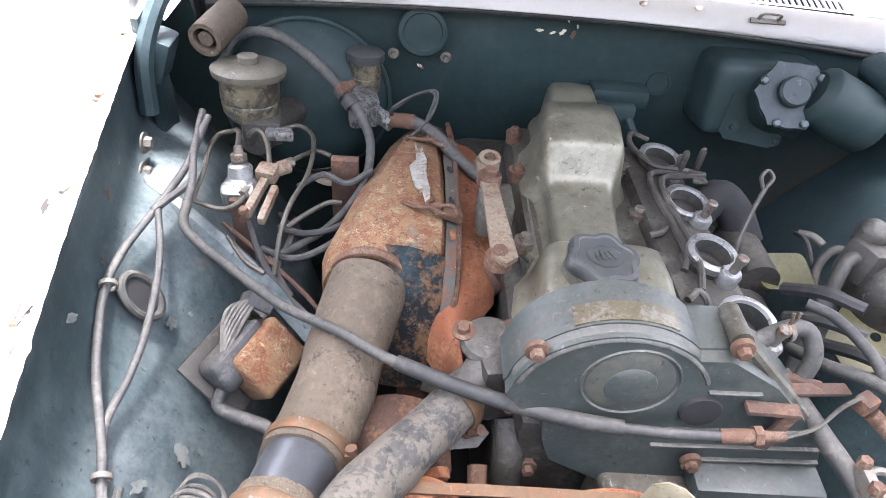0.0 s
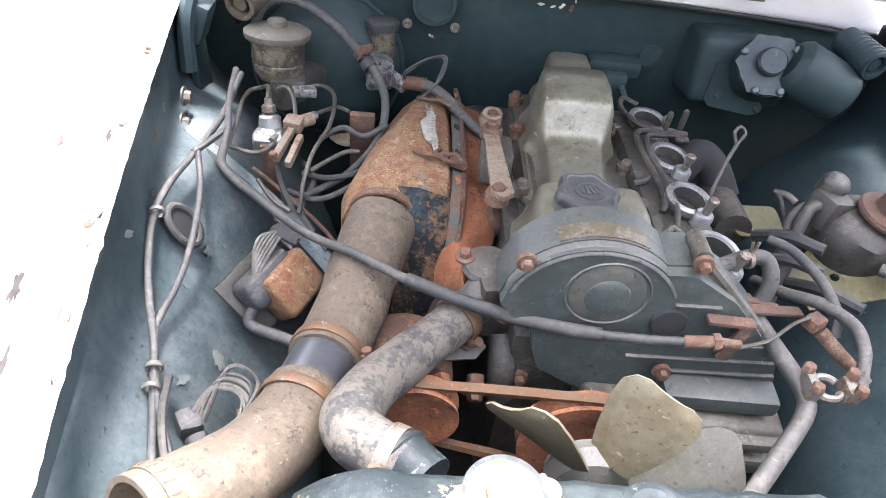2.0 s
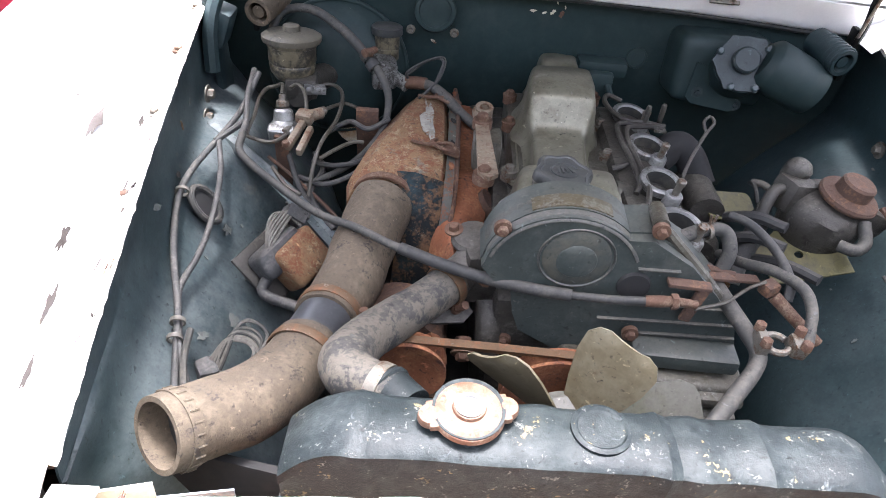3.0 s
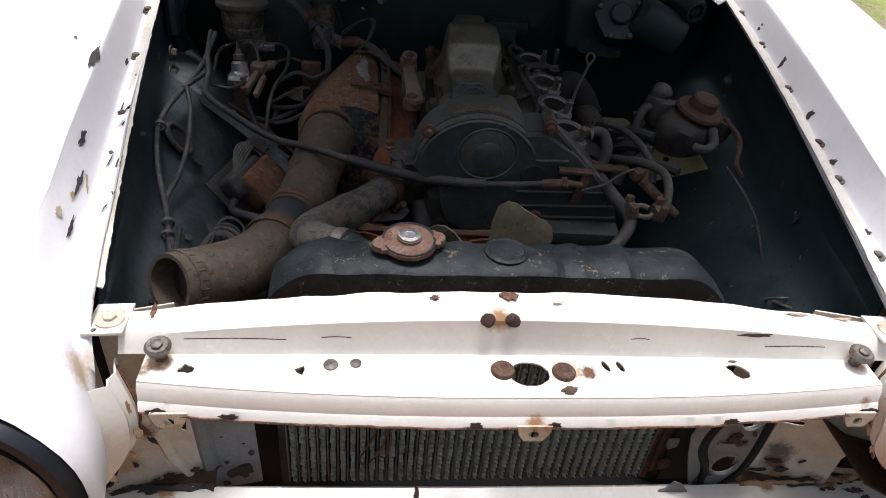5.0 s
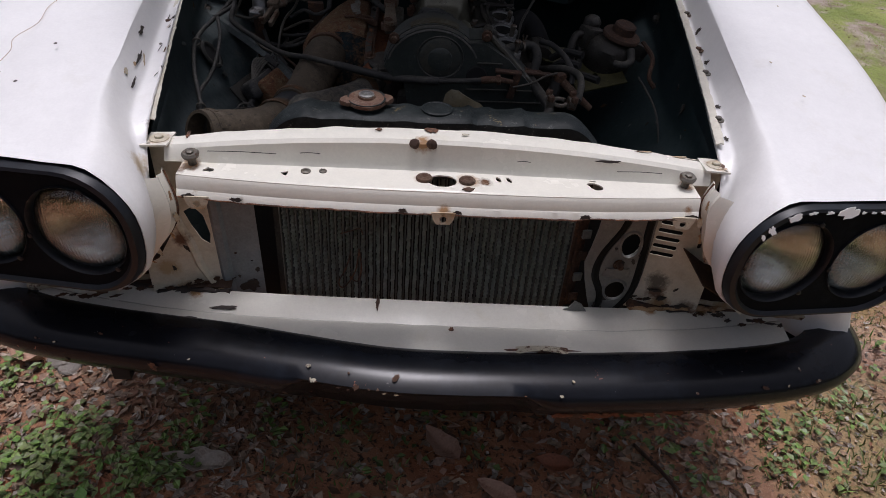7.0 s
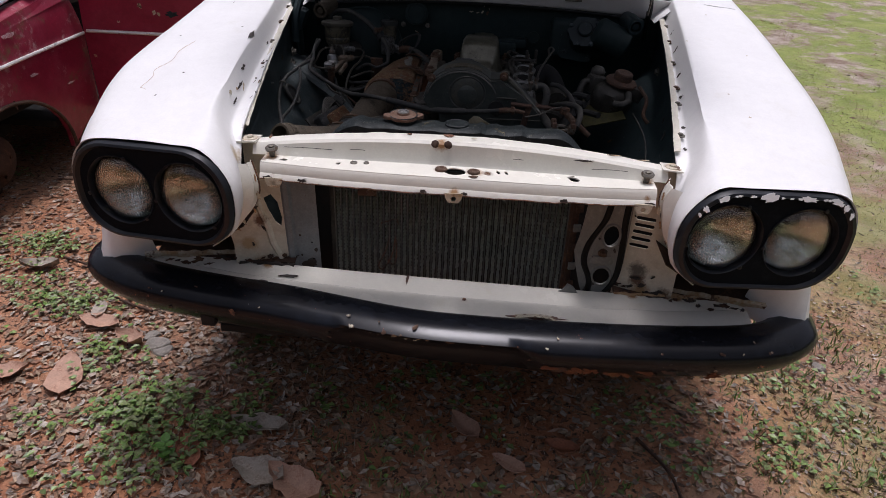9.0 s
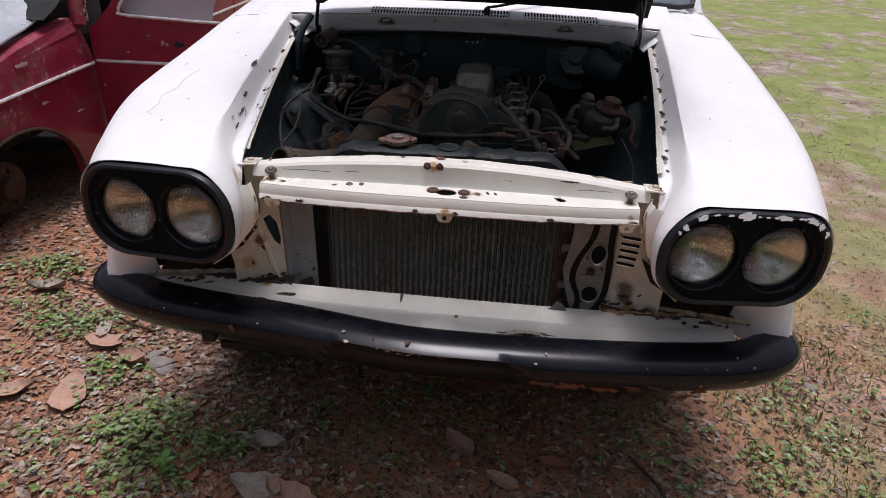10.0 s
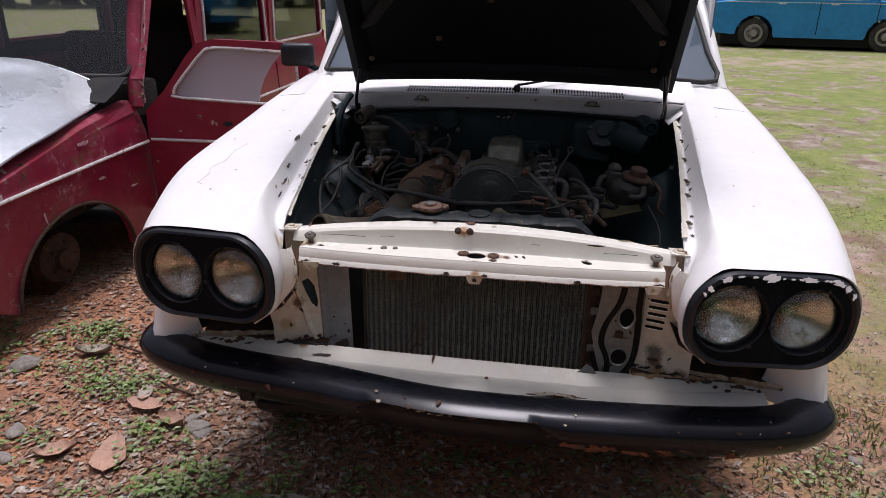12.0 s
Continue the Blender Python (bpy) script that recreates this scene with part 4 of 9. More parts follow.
for k, (x, w) in enumerate(((-0.30, 0.020), (-0.06, 0.014), (0.21, 0.016), (0.375, 0.024), (-0.37, 0.018), (0.02, 0.012))):
    z, y = slam_low(x)
    flake(slam, (x, y - 0.0125, z - 0.026), (0, -1, 0.2), w, 0.006, 640 + k, chip_dark)
# corner gussets with hood stops
for s in (-1, 1):
    z = 0.852 + lean(s * 0.42) * 0.4
    m = Matrix.Translation((s * 0.425, 0.0, z)) @ pose(0, 0, 0, -4, s * 3, 0)
    g = part("corner_plate", plate([(-0.022, -0.022), (0.017, -0.022), (0.017, 0.026), (-0.020, 0.026)], [ring2(0.011 * s, -0.016, 0.003, None, 10)], 0.003, m), cream_paint, slam, "rust-edged corner plate")
    part("bolt", merged(lathe([(0.014, 0.002), (0.014, 0.005), (0.011, 0.006)], (s * 0.425, 0.0, z), (0, 0, 1), 24), hexbolt((s * 0.425, 0, z + 0.005), (0, 0, 1), 0.007, 0.005, False)), rusty_white, g, "large round washer bolt")
    zz, yy = slam_low(s * 0.37)
    part("hood_stop", merged(lathe([(0.006, 0), (0.006, 0.014), (0.012, 0.015), (0.013, 0.019), (0.010, 0.022)], (s * 0.372, -0.030, zz), (0, -0.15, 1), 20), hexbolt((s * 0.372, -0.034, zz + 0.021), (0, -0.15, 1), 0.006, 0.004, False)), zinc, slam, "rubber-topped stop screw")

# ---- grille opening: side panels beside the radiator
XZ = lambda y, yaw=0, x=0: Matrix.Translation((x, y, 0)) @ pose(0, 0, 0, 90, 0, yaw)
m = Matrix.Translation((-0.348, 0.046, 0.665)) @ pose(0, 0, 0, 90, 0, 10) @ pose(0, 0, 0, 0, 0, 2)
blue = part("side_panel", plate([(-0.038, 0.16), (0.040, 0.16), (0.036, -0.155), (-0.038, -0.155)], [ring2(0.015, -0.118, 0.010, 0.008, 10, 0, 0.2, 1), ring2(-0.005, -0.05, 0.003, None, 8), ring2(0.02, -0.07, 0.0025, None, 8)], 0.002, m), slat_blue, car, "pale blue-grey upright panel, rust at its foot")
part("panel_fold", thicken(loft([[m @ V((x, y, z)) for x, z in ((-0.040, 0.0), (-0.030, 0.010), (-0.020, 0.010), (-0.014, 0.003))] for y in (0.16, 0.05, -0.06, -0.155)]), 0.0015), slat_blue, blue)
for k, (x, y, w, h) in enumerate(((0.012, -0.125, 0.030, 0.022), (-0.02, -0.145, 0.03, 0.014), (0.028, -0.09, 0.008, 0.010), (-0.005, -0.10, 0.005, 0.006))):
    flake(blue, m @ V((x, y, 0.0025)), m.to_3x3() @ V((0, 0, 1)), w, h, 80 + k, chip_dark)
hole = [(-0.420, 0.712), (-0.404, 0.720), (-0.392, 0.70), (-0.386, 0.660), (-0.388, 0.640), (-0.400, 0.652), (-0.413, 0.685)]
cm_ = XZ(0.132, 14)
flat = lambda pts: [(x / math.cos(radians(14)), z) for x, z in pts]
cheek_l = part("cheek_panel", jitter(plate(flat([(-0.515, 0.845), (-0.374, 0.845), (-0.374, 0.525), (-0.492, 0.525), (-0.490, 0.60), (-0.505, 0.66)]), [flat(hole)], 0.002, cm_), 0.003, 14), cheek_paint, car, "rust-streaked inner cheek with a ragged opening")
part("pressed_fold", thicken(loft([[cm_ @ V((x / math.cos(radians(14)) + d, z, 0.002 + e)) for d, e in ((-0.008, 0.0), (-0.003, 0.007), (0.003, 0.006), (0.008, 0.0))] for x, z in ((-0.440, 0.735), (-0.432, 0.69), (-0.418, 0.645), (-0.410, 0.60), (-0.394, 0.560))]), 0.0012), cheek_paint, cheek_l, "creased fold in the cheek")
# pressed bracket with holes, on the other side
brk = [(0.296, 0.80), (0.388, 0.80), (0.386, 0.717), (0.387, 0.679), (0.386, 0.616), (0.374, 0.556), (0.345, 0.520), (0.312, 0.508), (0.306, 0.530), (0.296, 0.56), (0.285, 0.599), (0.277, 0.638), (0.284, 0.675), (0.289, 0.711)]
bracket = part("bracket_panel", plate(brk, [ring2(0.351, 0.680, 0.0165, 0.025, 20, -0.25), ring2(0.343, 0.579, 0.0185, 0.0205, 20)], 0.003, XZ(0.022, 0, -0.016)), bracket_grey, car, "grey pressed bracket with round holes, rust spots")
# proud dark strips stand for shade in the bracket's pressed grooves
for pts in (((0.345, 0.79), (0.336, 0.73), (0.328, 0.705), (0.306, 0.658), (0.301, 0.613), (0.319, 0.565), (0.315, 0.519)), ((0.378, 0.79), (0.375, 0.715), (0.378, 0.648), (0.374, 0.575), (0.348, 0.525))):
    part("groove_shade", loft([[p + V((d, e, 0)) for d, e in ((-0.007, 0.0), (-0.004, -0.0035), (0.003, -0.0035), (0.007, 0.0))] for p in catmull([V((x - 0.016, 0.0188, z)) for x, z in pts], 5)]), hood_black, bracket)
part("raised_web", thicken(loft([[V((x - 0.016, 0.0185 - d, z)) for x, d in ((a, 0), (a + 0.006, 0.004), (c - 0.006, 0.004), (c, 0))] for a, c, z in ((0.317, 0.360, 0.630), (0.314, 0.362, 0.620), (0.312, 0.364, 0.612))]), 0.001), bracket_grey, bracket)
for rx, rz, x, z in ((0.0165, 0.025, 0.351, 0.680), (0.0185, 0.0205, 0.343, 0.579)):
    part("hole_lip", loft([[V((x - 0.016 + (rx + d) * math.cos(a), 0.0192 - e, z + (rz + d) * math.sin(a))) for d, e in ((-0.001, 0.0), (0.0005, 0.003), (0.003, 0.003), (0.006, 0.0))] for a in np.linspace(0, 2 * math.pi, 25)]), bracket_grey, bracket)
part("bolt", hexbolt((0.322, 0.018, 0.638), (0.2, -1, 0), 0.006, 0.012), rust_bolt, bracket)
for k, (x, z, w, h) in enumerate(((0.343, 0.635, 0.012, 0.022), (0.363, 0.645, 0.006, 0.010), (0.327, 0.672, 0.005, 0.005), (0.318, 0.626, 0.005, 0.004), (0.325, 0.560, 0.016, 0.012), (0.318, 0.54, 0.02, 0.016), (0.372, 0.66, 0.004, 0.006))):
    flake(bracket, (x - 0.016, 0.0183, z), (0, -1, 0), w, h, 90 + k, chip_dark, 20 * k)
part("bracket_foot", jitter(plate([(0.240, 0.535), (0.262, 0.545), (0.272, 0.562), (0.285, 0.556), (0.300, 0.535)], [], 0.003, XZ(0.006, 0, -0.016)), 0.002, 30), bracket_grey, bracket)
slots = [rrect(0.416 - 0.0012 * k, 0.720 - 0.0165 * k, 0.040, 0.0085, 0.0038, 3) for k in range(5)]
louvre = part("louvre_panel", jitter(plate([(0.370, 0.845), (0.56, 0.845), (0.53, 0.68), (0.50, 0.60), (0.50, 0.525), (0.370, 0.525)], slots, 0.002, XZ(0.132, -14)), 0.002, 12), cheek_paint, car, "cream panel with five louvre slots")
# black slab behind the slots stands for their shade
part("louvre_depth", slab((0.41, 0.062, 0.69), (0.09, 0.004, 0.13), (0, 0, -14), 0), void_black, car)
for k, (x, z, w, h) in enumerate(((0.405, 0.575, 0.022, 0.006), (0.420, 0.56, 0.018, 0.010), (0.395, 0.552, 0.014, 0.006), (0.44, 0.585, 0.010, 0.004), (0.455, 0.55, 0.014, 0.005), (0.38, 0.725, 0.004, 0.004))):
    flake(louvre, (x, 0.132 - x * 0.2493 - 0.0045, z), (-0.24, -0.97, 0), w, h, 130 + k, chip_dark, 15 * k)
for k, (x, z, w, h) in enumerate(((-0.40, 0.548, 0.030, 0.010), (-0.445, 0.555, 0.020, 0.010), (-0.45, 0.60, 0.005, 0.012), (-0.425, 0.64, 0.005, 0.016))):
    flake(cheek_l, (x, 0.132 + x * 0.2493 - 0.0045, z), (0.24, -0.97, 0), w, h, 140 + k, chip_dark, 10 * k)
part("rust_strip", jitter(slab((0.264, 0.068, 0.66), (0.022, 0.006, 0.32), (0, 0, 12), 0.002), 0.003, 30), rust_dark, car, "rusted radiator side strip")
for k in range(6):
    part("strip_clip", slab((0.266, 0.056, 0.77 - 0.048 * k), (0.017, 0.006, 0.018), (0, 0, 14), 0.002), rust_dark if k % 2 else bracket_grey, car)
# black slabs behind the opening, added for its shade
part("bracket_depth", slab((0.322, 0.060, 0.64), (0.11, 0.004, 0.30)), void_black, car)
part("shade_slab", slab((0.0, 0.19, 0.42), (0.9, 0.02, 0.20)), void_black, car)
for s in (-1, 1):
    part("shade_slab", slab((s * 0.375, 0.13, 0.59), (0.17, 0.01, 0.34), (0, 0, s * 10)), void_black, car)

# black slabs below the lamps, shade of the recesses put in as colour
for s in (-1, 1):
    rc = part("lamp_recess_shade", slab((s * 0.60, 0.115, 0.61 + lean(s * 0.6)), (0.30, 0.008, 0.17), (0, 0, -s * 14), 0.002), void_black, car, "black slab for the shaded opening below the lamps")
    lipz = 0.556 + lean(s * 0.57)
    lip = loft([[V((s * x, 0.118 - x * 0.17 + e, lipz + d + 0.004 * noise.noise(V((x * 60, s, d * 40))))) for e, d in ((0.0, -0.012), (-0.002, -0.002), (0.002, 0.004))] for x in np.linspace(0.46, 0.70, 40)])
    part("recess_lip", thicken(lip, 0.002), rusty_white, rc, "rust-eaten cream lip")
# creased webs that close the nose between the lamp bezels and the cross panel
WEB = {-1: ((0.442, 0.02, 0.866), (0.425, -0.02, 0.835), (0.402, -0.04, 0.775), (0.412, -0.05, 0.735), (0.440, -0.06, 0.700), (0.455, -0.07, 0.685)),
       1: ((0.440, 0.02, 0.866), (0.420, -0.03, 0.850), (0.402, -0.04, 0.807), (0.412, -0.05, 0.765), (0.431, -0.05, 0.728), (0.452, -0.06, 0.709))}
for s in (-1, 1):
    front = catmull([bezel_pose(s) @ V((s * a, b, -0.034)) for a, b in ((-0.140, 0.074), (-0.154, 0.060), (-0.166, 0.030), (-0.168, -0.020), (-0.155, -0.058), (-0.125, -0.090))], 4)
    back = catmull([V((s * x, y, z)) for x, y, z in WEB[s]], 4)
    front, back = front[5:], back[5:]
    web = loft([[a.lerp(b, t) + V((-s * e, -0.5 * e, 0)) for t, e in ((0.35, -0.010), (0.52, -0.001), (0.64, 0.007), (0.72, 0.003), (0.86, 0.006), (1.0, 0.0))] + [b + V((s * 0.004, 0.012, -0.004))] for a, b in zip(front, back)])
    web = part("nose_web", thicken(jitter(web, 0.003, 20, s), 0.002), cream_paint, car, "creased cream web beside the lamps", 30)
    part("web_edge", tube([b + V((-s * 0.001, -0.002, 0)) for b in back[::2]], 0.0022, 6, 2), bare_edge, web, "rust-dark web edge")
    for k, i in enumerate((2, 5, 8, 11, 14)):
        at = front[i].lerp(back[i], 0.74 + 0.08 * (k % 3))
        flake(web, at + V((-s * 0.008, -0.005, 0)), (-s * 0.6, -0.8, 0.2), 0.004 + 0.003 * (k % 2), 0.016, 860 + k, rusty_white if k % 2 else rust_stain, 10 * k)
# ragged rusted seam where the cheeks meet the apron
rnd = random.Random(33)
for s, host in ((-1, cheek_l), (1, louvre)):
    for k in range(17):
        x = 0.365 + 0.0165 * k + rnd.uniform(-0.006, 0.006)
        flake(host, (s * x, 0.132 - x * 0.2493 - 0.0055, 0.550 + lean(s * x) + rnd.uniform(-0.006, 0.012)), (-s * 0.24, -0.97, 0), rnd.uniform(0.008, 0.024), rnd.uniform(0.004, 0.011), 800 + k, rnd.choice((chip_dark, chip_dark, rust_dark, rust_bolt)), rnd.uniform(-15, 15), "rust_hole")
# ---- lower apron
def apron_sec(x):
    f = abs(x) / 0.68
    back = 0.060 * f ** 3.2
    t = lean(x)
    return [(0.020 + back * 0.4, 0.536 + t), (0.010 + back * 0.5, 0.547 + t), (-0.040 + back, 0.535 + t), (-0.046 + back, 0.5385 + t), (-0.060 + back, 0.539 + t), (-0.100 + back, 0.533 + t), (-0.108 + back, 0.526 + t), (-0.110 + back, 0.510 + t)]


secs = []
for k in range(121):
    x = -0.685 + 1.335 * k / 120
    w = 0.003 * noise.noise(V((x * 14, 9, 0)))
    secs.append([V((x, y, z + (w if 1 < i < 6 else 0))) for i, (y, z) in enumerate(apron_sec(x))])
apron = part("apron", thicken(loft(secs), 0.002), cream_paint, car, "dented white lower apron, rust along the seam", 28)
for k, (x, v, w, h, mt) in enumerate(((-0.42, 0.72, 0.040, 0.014, chip_dark), (-0.365, 0.35, 0.044, 0.008, chip_dark), (-0.27, 0.95, 0.06, 0.006, chip_dark), (0.185, 0.95, 0.10, 0.012, bare_edge), (-0.10, 0.1, 0.006, 0.03, rust_dark),
                                     (0.03, 0.6, 0.008, 0.008, bare_edge), (-0.47, 0.05, 0.05, 0.012, chip_dark), (0.45, 0.05, 0.04, 0.010, chip_dark), (0.52, 0.04, 0.03, 0.012, chip_dark), (-0.44, 0.06, 0.03, 0.012, chip_dark))):
    sec = apron_sec(x)
    y = sec[1][0] + (sec[5][0] - sec[1][0]) * v
    z = float(np.interp(-y, [-p[0] for p in sec[1:6]], [p[1] for p in sec[1:6]])) + 0.0022
    flake(apron, (x, y, z), (0, -0.25, 1), w, h, 100 + k, mt, 0, "rust_hole" if mt is bare_edge else "rust_stain")
# rolled-up tear at the front edge
tear = loft([[V((0.14 + 0.09 * k / 10, apron_sec(0.18)[5][0] - 0.004, 0.5325 + 0.010 * math.sin(math.pi * k / 10) + d * 0.004)), V((0.14 + 0.09 * k / 10, apron_sec(0.18)[5][0] + 0.012, 0.534 + 0.004 * math.sin(math.pi * k / 10)))] for d, k in ((0, k) for k in range(11))])
part("torn_edge", thicken(tear, 0.0015), rusty_white, apron)
# valance ends under the lamps
for s in (-1, 1):
    rim = ((0.660, 0.012), (0.70, -0.004), (0.745, 0.004), (0.778, 0.035), (0.795, 0.085), (0.798, 0.15)) if s > 0 else ((0.692, 0.004), (0.73, -0.004), (0.77, 0.002), (0.80, 0.03), (0.818, 0.08), (0.82, 0.15))
    end = loft([[V((s * (x - 0.012 * (1 - w)), y + 0.035 * (1 - w) * (1 - k), 0.505 + 0.13 * w + lean(s * 0.7) * 0.6)) for w in (0, 0.3, 0.65, 1.0)] for k, (x, y) in enumerate(rim)])
    part("valance_end", thicken(end, 0.002), white_paint, car, "white valance end behind the bumper")
    shelf = loft([[V((s * x, y, 0.548 + lean(s * 0.55) + (y - 0.02) * 0.3)) for x in (0.36, 0.50, 0.60, 0.68)] for y in (0.018, 0.09, 0.18)])
    # shelf takes the darkest rust to hold the shade below the lamps
    part("seam_shelf", thicken(shelf, 0.002), rust_dark, car, "rusted seam shelf below the lamps, darkened for shade")
    part("seam_rust", jitter(tube([(s * 0.36, 0.014, 0.545 + lean(s * 0.4)), (s * 0.45, 0.016, 0.548 + lean(s * 0.4)), (s * 0.55, 0.024, 0.546 + lean(s * 0.5)), (s * 0.66, 0.045, 0.544 + lean(s * 0.6))], 0.0045, 8, 10), 0.005, 60), rust_stain if s > 0 else chip_dark, car)

# ---- bumper
BUMP = [V(p) for p in catmull([(-0.845, 0.10, 0), (-0.852, 0.0, 0), (-0.815, -0.075, 0), (-0.70, -0.135, 0), (-0.50, -0.172, 0), (-0.25, -0.195, 0), (0, -0.203, 0), (0.25, -0.195, 0), (0.50, -0.172, 0), (0.68, -0.135, 0), (0.775, -0.075, 0), (0.806, 0.0, 0), (0.800, 0.10, 0)], 10)]
for p in BUMP:
    k = min(1, max(0, (-0.02 - p.x) / 0.4))
    p.y += 0.036 * k * k * (3 - 2 * k)
secs = []
for i, p in enumerate(BUMP):
    t = (BUMP[min(i + 1, len(BUMP) - 1)] - BUMP[max(i - 1, 0)]).normalized()
    n = V((t.y, -t.x, 0))
    c = min(1, max(0, (0.225 - abs(p.x + 0.03)) / 0.06))
    c = c * c * (3 - 2 * c)
    z0 = lean(p.x) * 1.1
    prof = [(-0.105, 0.532), (-0.085, 0.545), (-0.060, 0.547), (-0.028, 0.541), (-0.008, 0.530), (0.0 - 0.010 * c, 0.515 + 0.012 * c), (-0.004 - 0.022 * c, 0.496 + 0.022 * c), (-0.020 - 0.022 * c, 0.470 + 0.014 * c), (-0.040 - 0.006 * c, 0.449), (-0.060, 0.438), (-0.085, 0.436)]
    secs.append([p + n * d + V((0, 0, z + z0)) for d, z in prof])
bumper = part("bumper", thicken(loft(secs), 0.003), black_paint, car, "black-painted steel bumper, chips and rusty lower edge", 50)
for s in (-1, 1):
    part("bumper_bracket", slab((s * 0.52, -0.04, 0.49), (0.03, 0.16, 0.05)), void_black, bumper)


def bumper_point(x, k):
    i = min(range(len(BUMP)), key=lambda j: abs(BUMP[j].x - x))
    return secs[i][k], secs[i]


rnd = random.Random(4)
for k in range(26):
    x = rnd.uniform(0.20, 0.58)
    p, sec = bumper_point(x, 7)
    q = sec[6] + (sec[8] - sec[6]) * rnd.uniform(0.25, 0.85)
    nn = V((0, -1, 0.10))
    flake(bumper, (x, q.y - 0.0050, q.z), nn, rnd.uniform(0.010, 0.034), rnd.uniform(0.005, 0.011), 200 + k, rnd.choice((rust, rust_bolt, rust, rust_dark)), rnd.uniform(-20, 20))
for k in range(44):
    x = rnd.choice((rnd.uniform(-0.7, 0.7), rnd.gauss(-0.12, 0.06)))
    j = rnd.choice((3, 4, 4, 5, 6))
    p, sec = bumper_point(x, j)
    nn = (sec[j + 1] - sec[j - 1]).cross(V((1, 0, 0)))
    nn = -nn if nn.z < 0 and j < 6 else nn
    if nn.y > 0:
        nn = -nn
    w = rnd.choice((0.004, 0.005, 0.007, 0.010, 0.016))
    flake(bumper, p + V((x - p.x, 0, 0)) + nn.normalized() * 0.0022, nn, w, w * rnd.uniform(0.4, 0.9), 300 + k, rnd.choice((rust_bolt, rusty_white, rusty_white, rust_bolt, bare_edge)), rnd.uniform(0, 180))

# ---- inner wings, firewall, bay floor
def wing_sec(y, s=1):
    x, z = xi(max(y, 0), s), zi(max(y, 0))
    k = min(1, max(0, (y - 0.07) / 0.08))
    low = [(-0.007, 0.782), (-0.050, 0.730), (-0.107, 0.662), (-0.150, 0.600), (-0.180, 0.50), (-0.185, 0.36)]
    return [(x + 0.001, z - 0.008), (x + 0.010, z - 0.03), (x + 0.010, z - 0.06), (x + 0.006, 0.825 + 0.02 * y)] + [(x + 0.012 + (d - 0.012) * k, zz) for d, zz in low]


for s in (-1, 1):
    secs2 = []
    for k in range(31):
        y = 0.045 + 0.885 * k / 30
        sec = wing_sec(y, s)
        bump = 0.055 * math.exp(-((y - 0.70) / 0.16) ** 2)
        secs2.append([V((s * (x - (bump if i > 3 else 0)), y, zz + (0.03 * math.exp(-((y - 0.70) / 0.16) ** 2) if 3 < i < 8 else 0))) for i, (x, zz) in enumerate(sec)])
    w = jitter(loft([[V(p) for p in catmull(sc, 3)] for sc in secs2]), 0.004, 8, s)
    # left wing in the paler bay paint, right wing in its shaded copy
    wing_ = part("inner_wing", thicken(w, 0.002), bay_paint if s < 0 else shaded_teal, car, "dusty dark teal inner wing", 50)
    rnd = random.Random(60 + s)
    for k in range(16):
        y = rnd.uniform(0.16, 0.66)
        sec = wing_sec(y, s)
        i = rnd.choice((2, 3, 4, 4, 5, 5, 6))
        u = rnd.random()
        x, zz = sec[i][0] + (sec[i + 1][0] - sec[i][0]) * u, sec[i][1] + (sec[i + 1][1] - sec[i][1]) * u
        b_ = 0.055 * math.exp(-((y - 0.70) / 0.16) ** 2) if i > 3 else 0
        zz += 0.03 * math.exp(-((y - 0.70) / 0.16) ** 2) if 3 < i < 7 else 0
        nn = V((-s * (sec[i][1] - sec[i + 1][1]), 0, max(0.0, sec[i][0] - sec[i + 1][0]))).normalized()
        sz = rnd.choice((0.004, 0.006, 0.008, 0.012, 0.018))
        flake(wing_, V((s * (x - b_), y, zz)) + nn * 0.0045, nn, sz, sz * rnd.uniform(0.4, 0.9), 900 + k, rnd.choice((pale_chip, pale_chip, chip_dark, duct_rust)), rnd.uniform(0, 180))
fw = loft([[V((x, 0.938 - 0.02 * (abs(x) / 0.55) ** 4 + (0.02 if z < 0.8 else 0) * 1.0, z)) for z in (0.38, 0.6, 0.78, 0.82, 0.9, 0.96, 1.005)] for x in np.linspace(-0.58, 0.58, 25)])
firewall = part("firewall", thicken(jitter(fw, 0.003, 6), 0.003), fire_paint, car, "dark teal firewall bulkhead")
# unseen black slab closes the bay below and keeps it dark
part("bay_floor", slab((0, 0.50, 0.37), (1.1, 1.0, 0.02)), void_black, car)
# ---- cowl, windscreen, hood, cabin
cow = []
for x in np.linspace(-0.60, 0.60, 41):
    c = 0.020 * (1 - (x / 0.6) ** 2)
    yb = 0.008 * (x / 0.6) ** 2
    cow.append([V((x, y + yb, z + c * q)) for y, z, q in ((0.940, 0.952, 1.5), (0.915, 0.956, 1.5), (0.907, 0.960, 1.5), (0.903, 0.964, 1.4), (0.897, 0.976, 1.3), (0.888, 0.993, 1.15), (0.878, 1.008, 1), (0.870, 1.018, 1), (0.868, 1.0215, 1))])
cowl = part("cowl", thicken(loft(cow), 0.002), white_paint, car, "white scuttle panel below the windscreen", 30)


def cowl_z(x, y):
    c = 0.020 * (1 - (x / 0.6) ** 2)
    return 1.023 + c + (y - 0.866) * 0.26


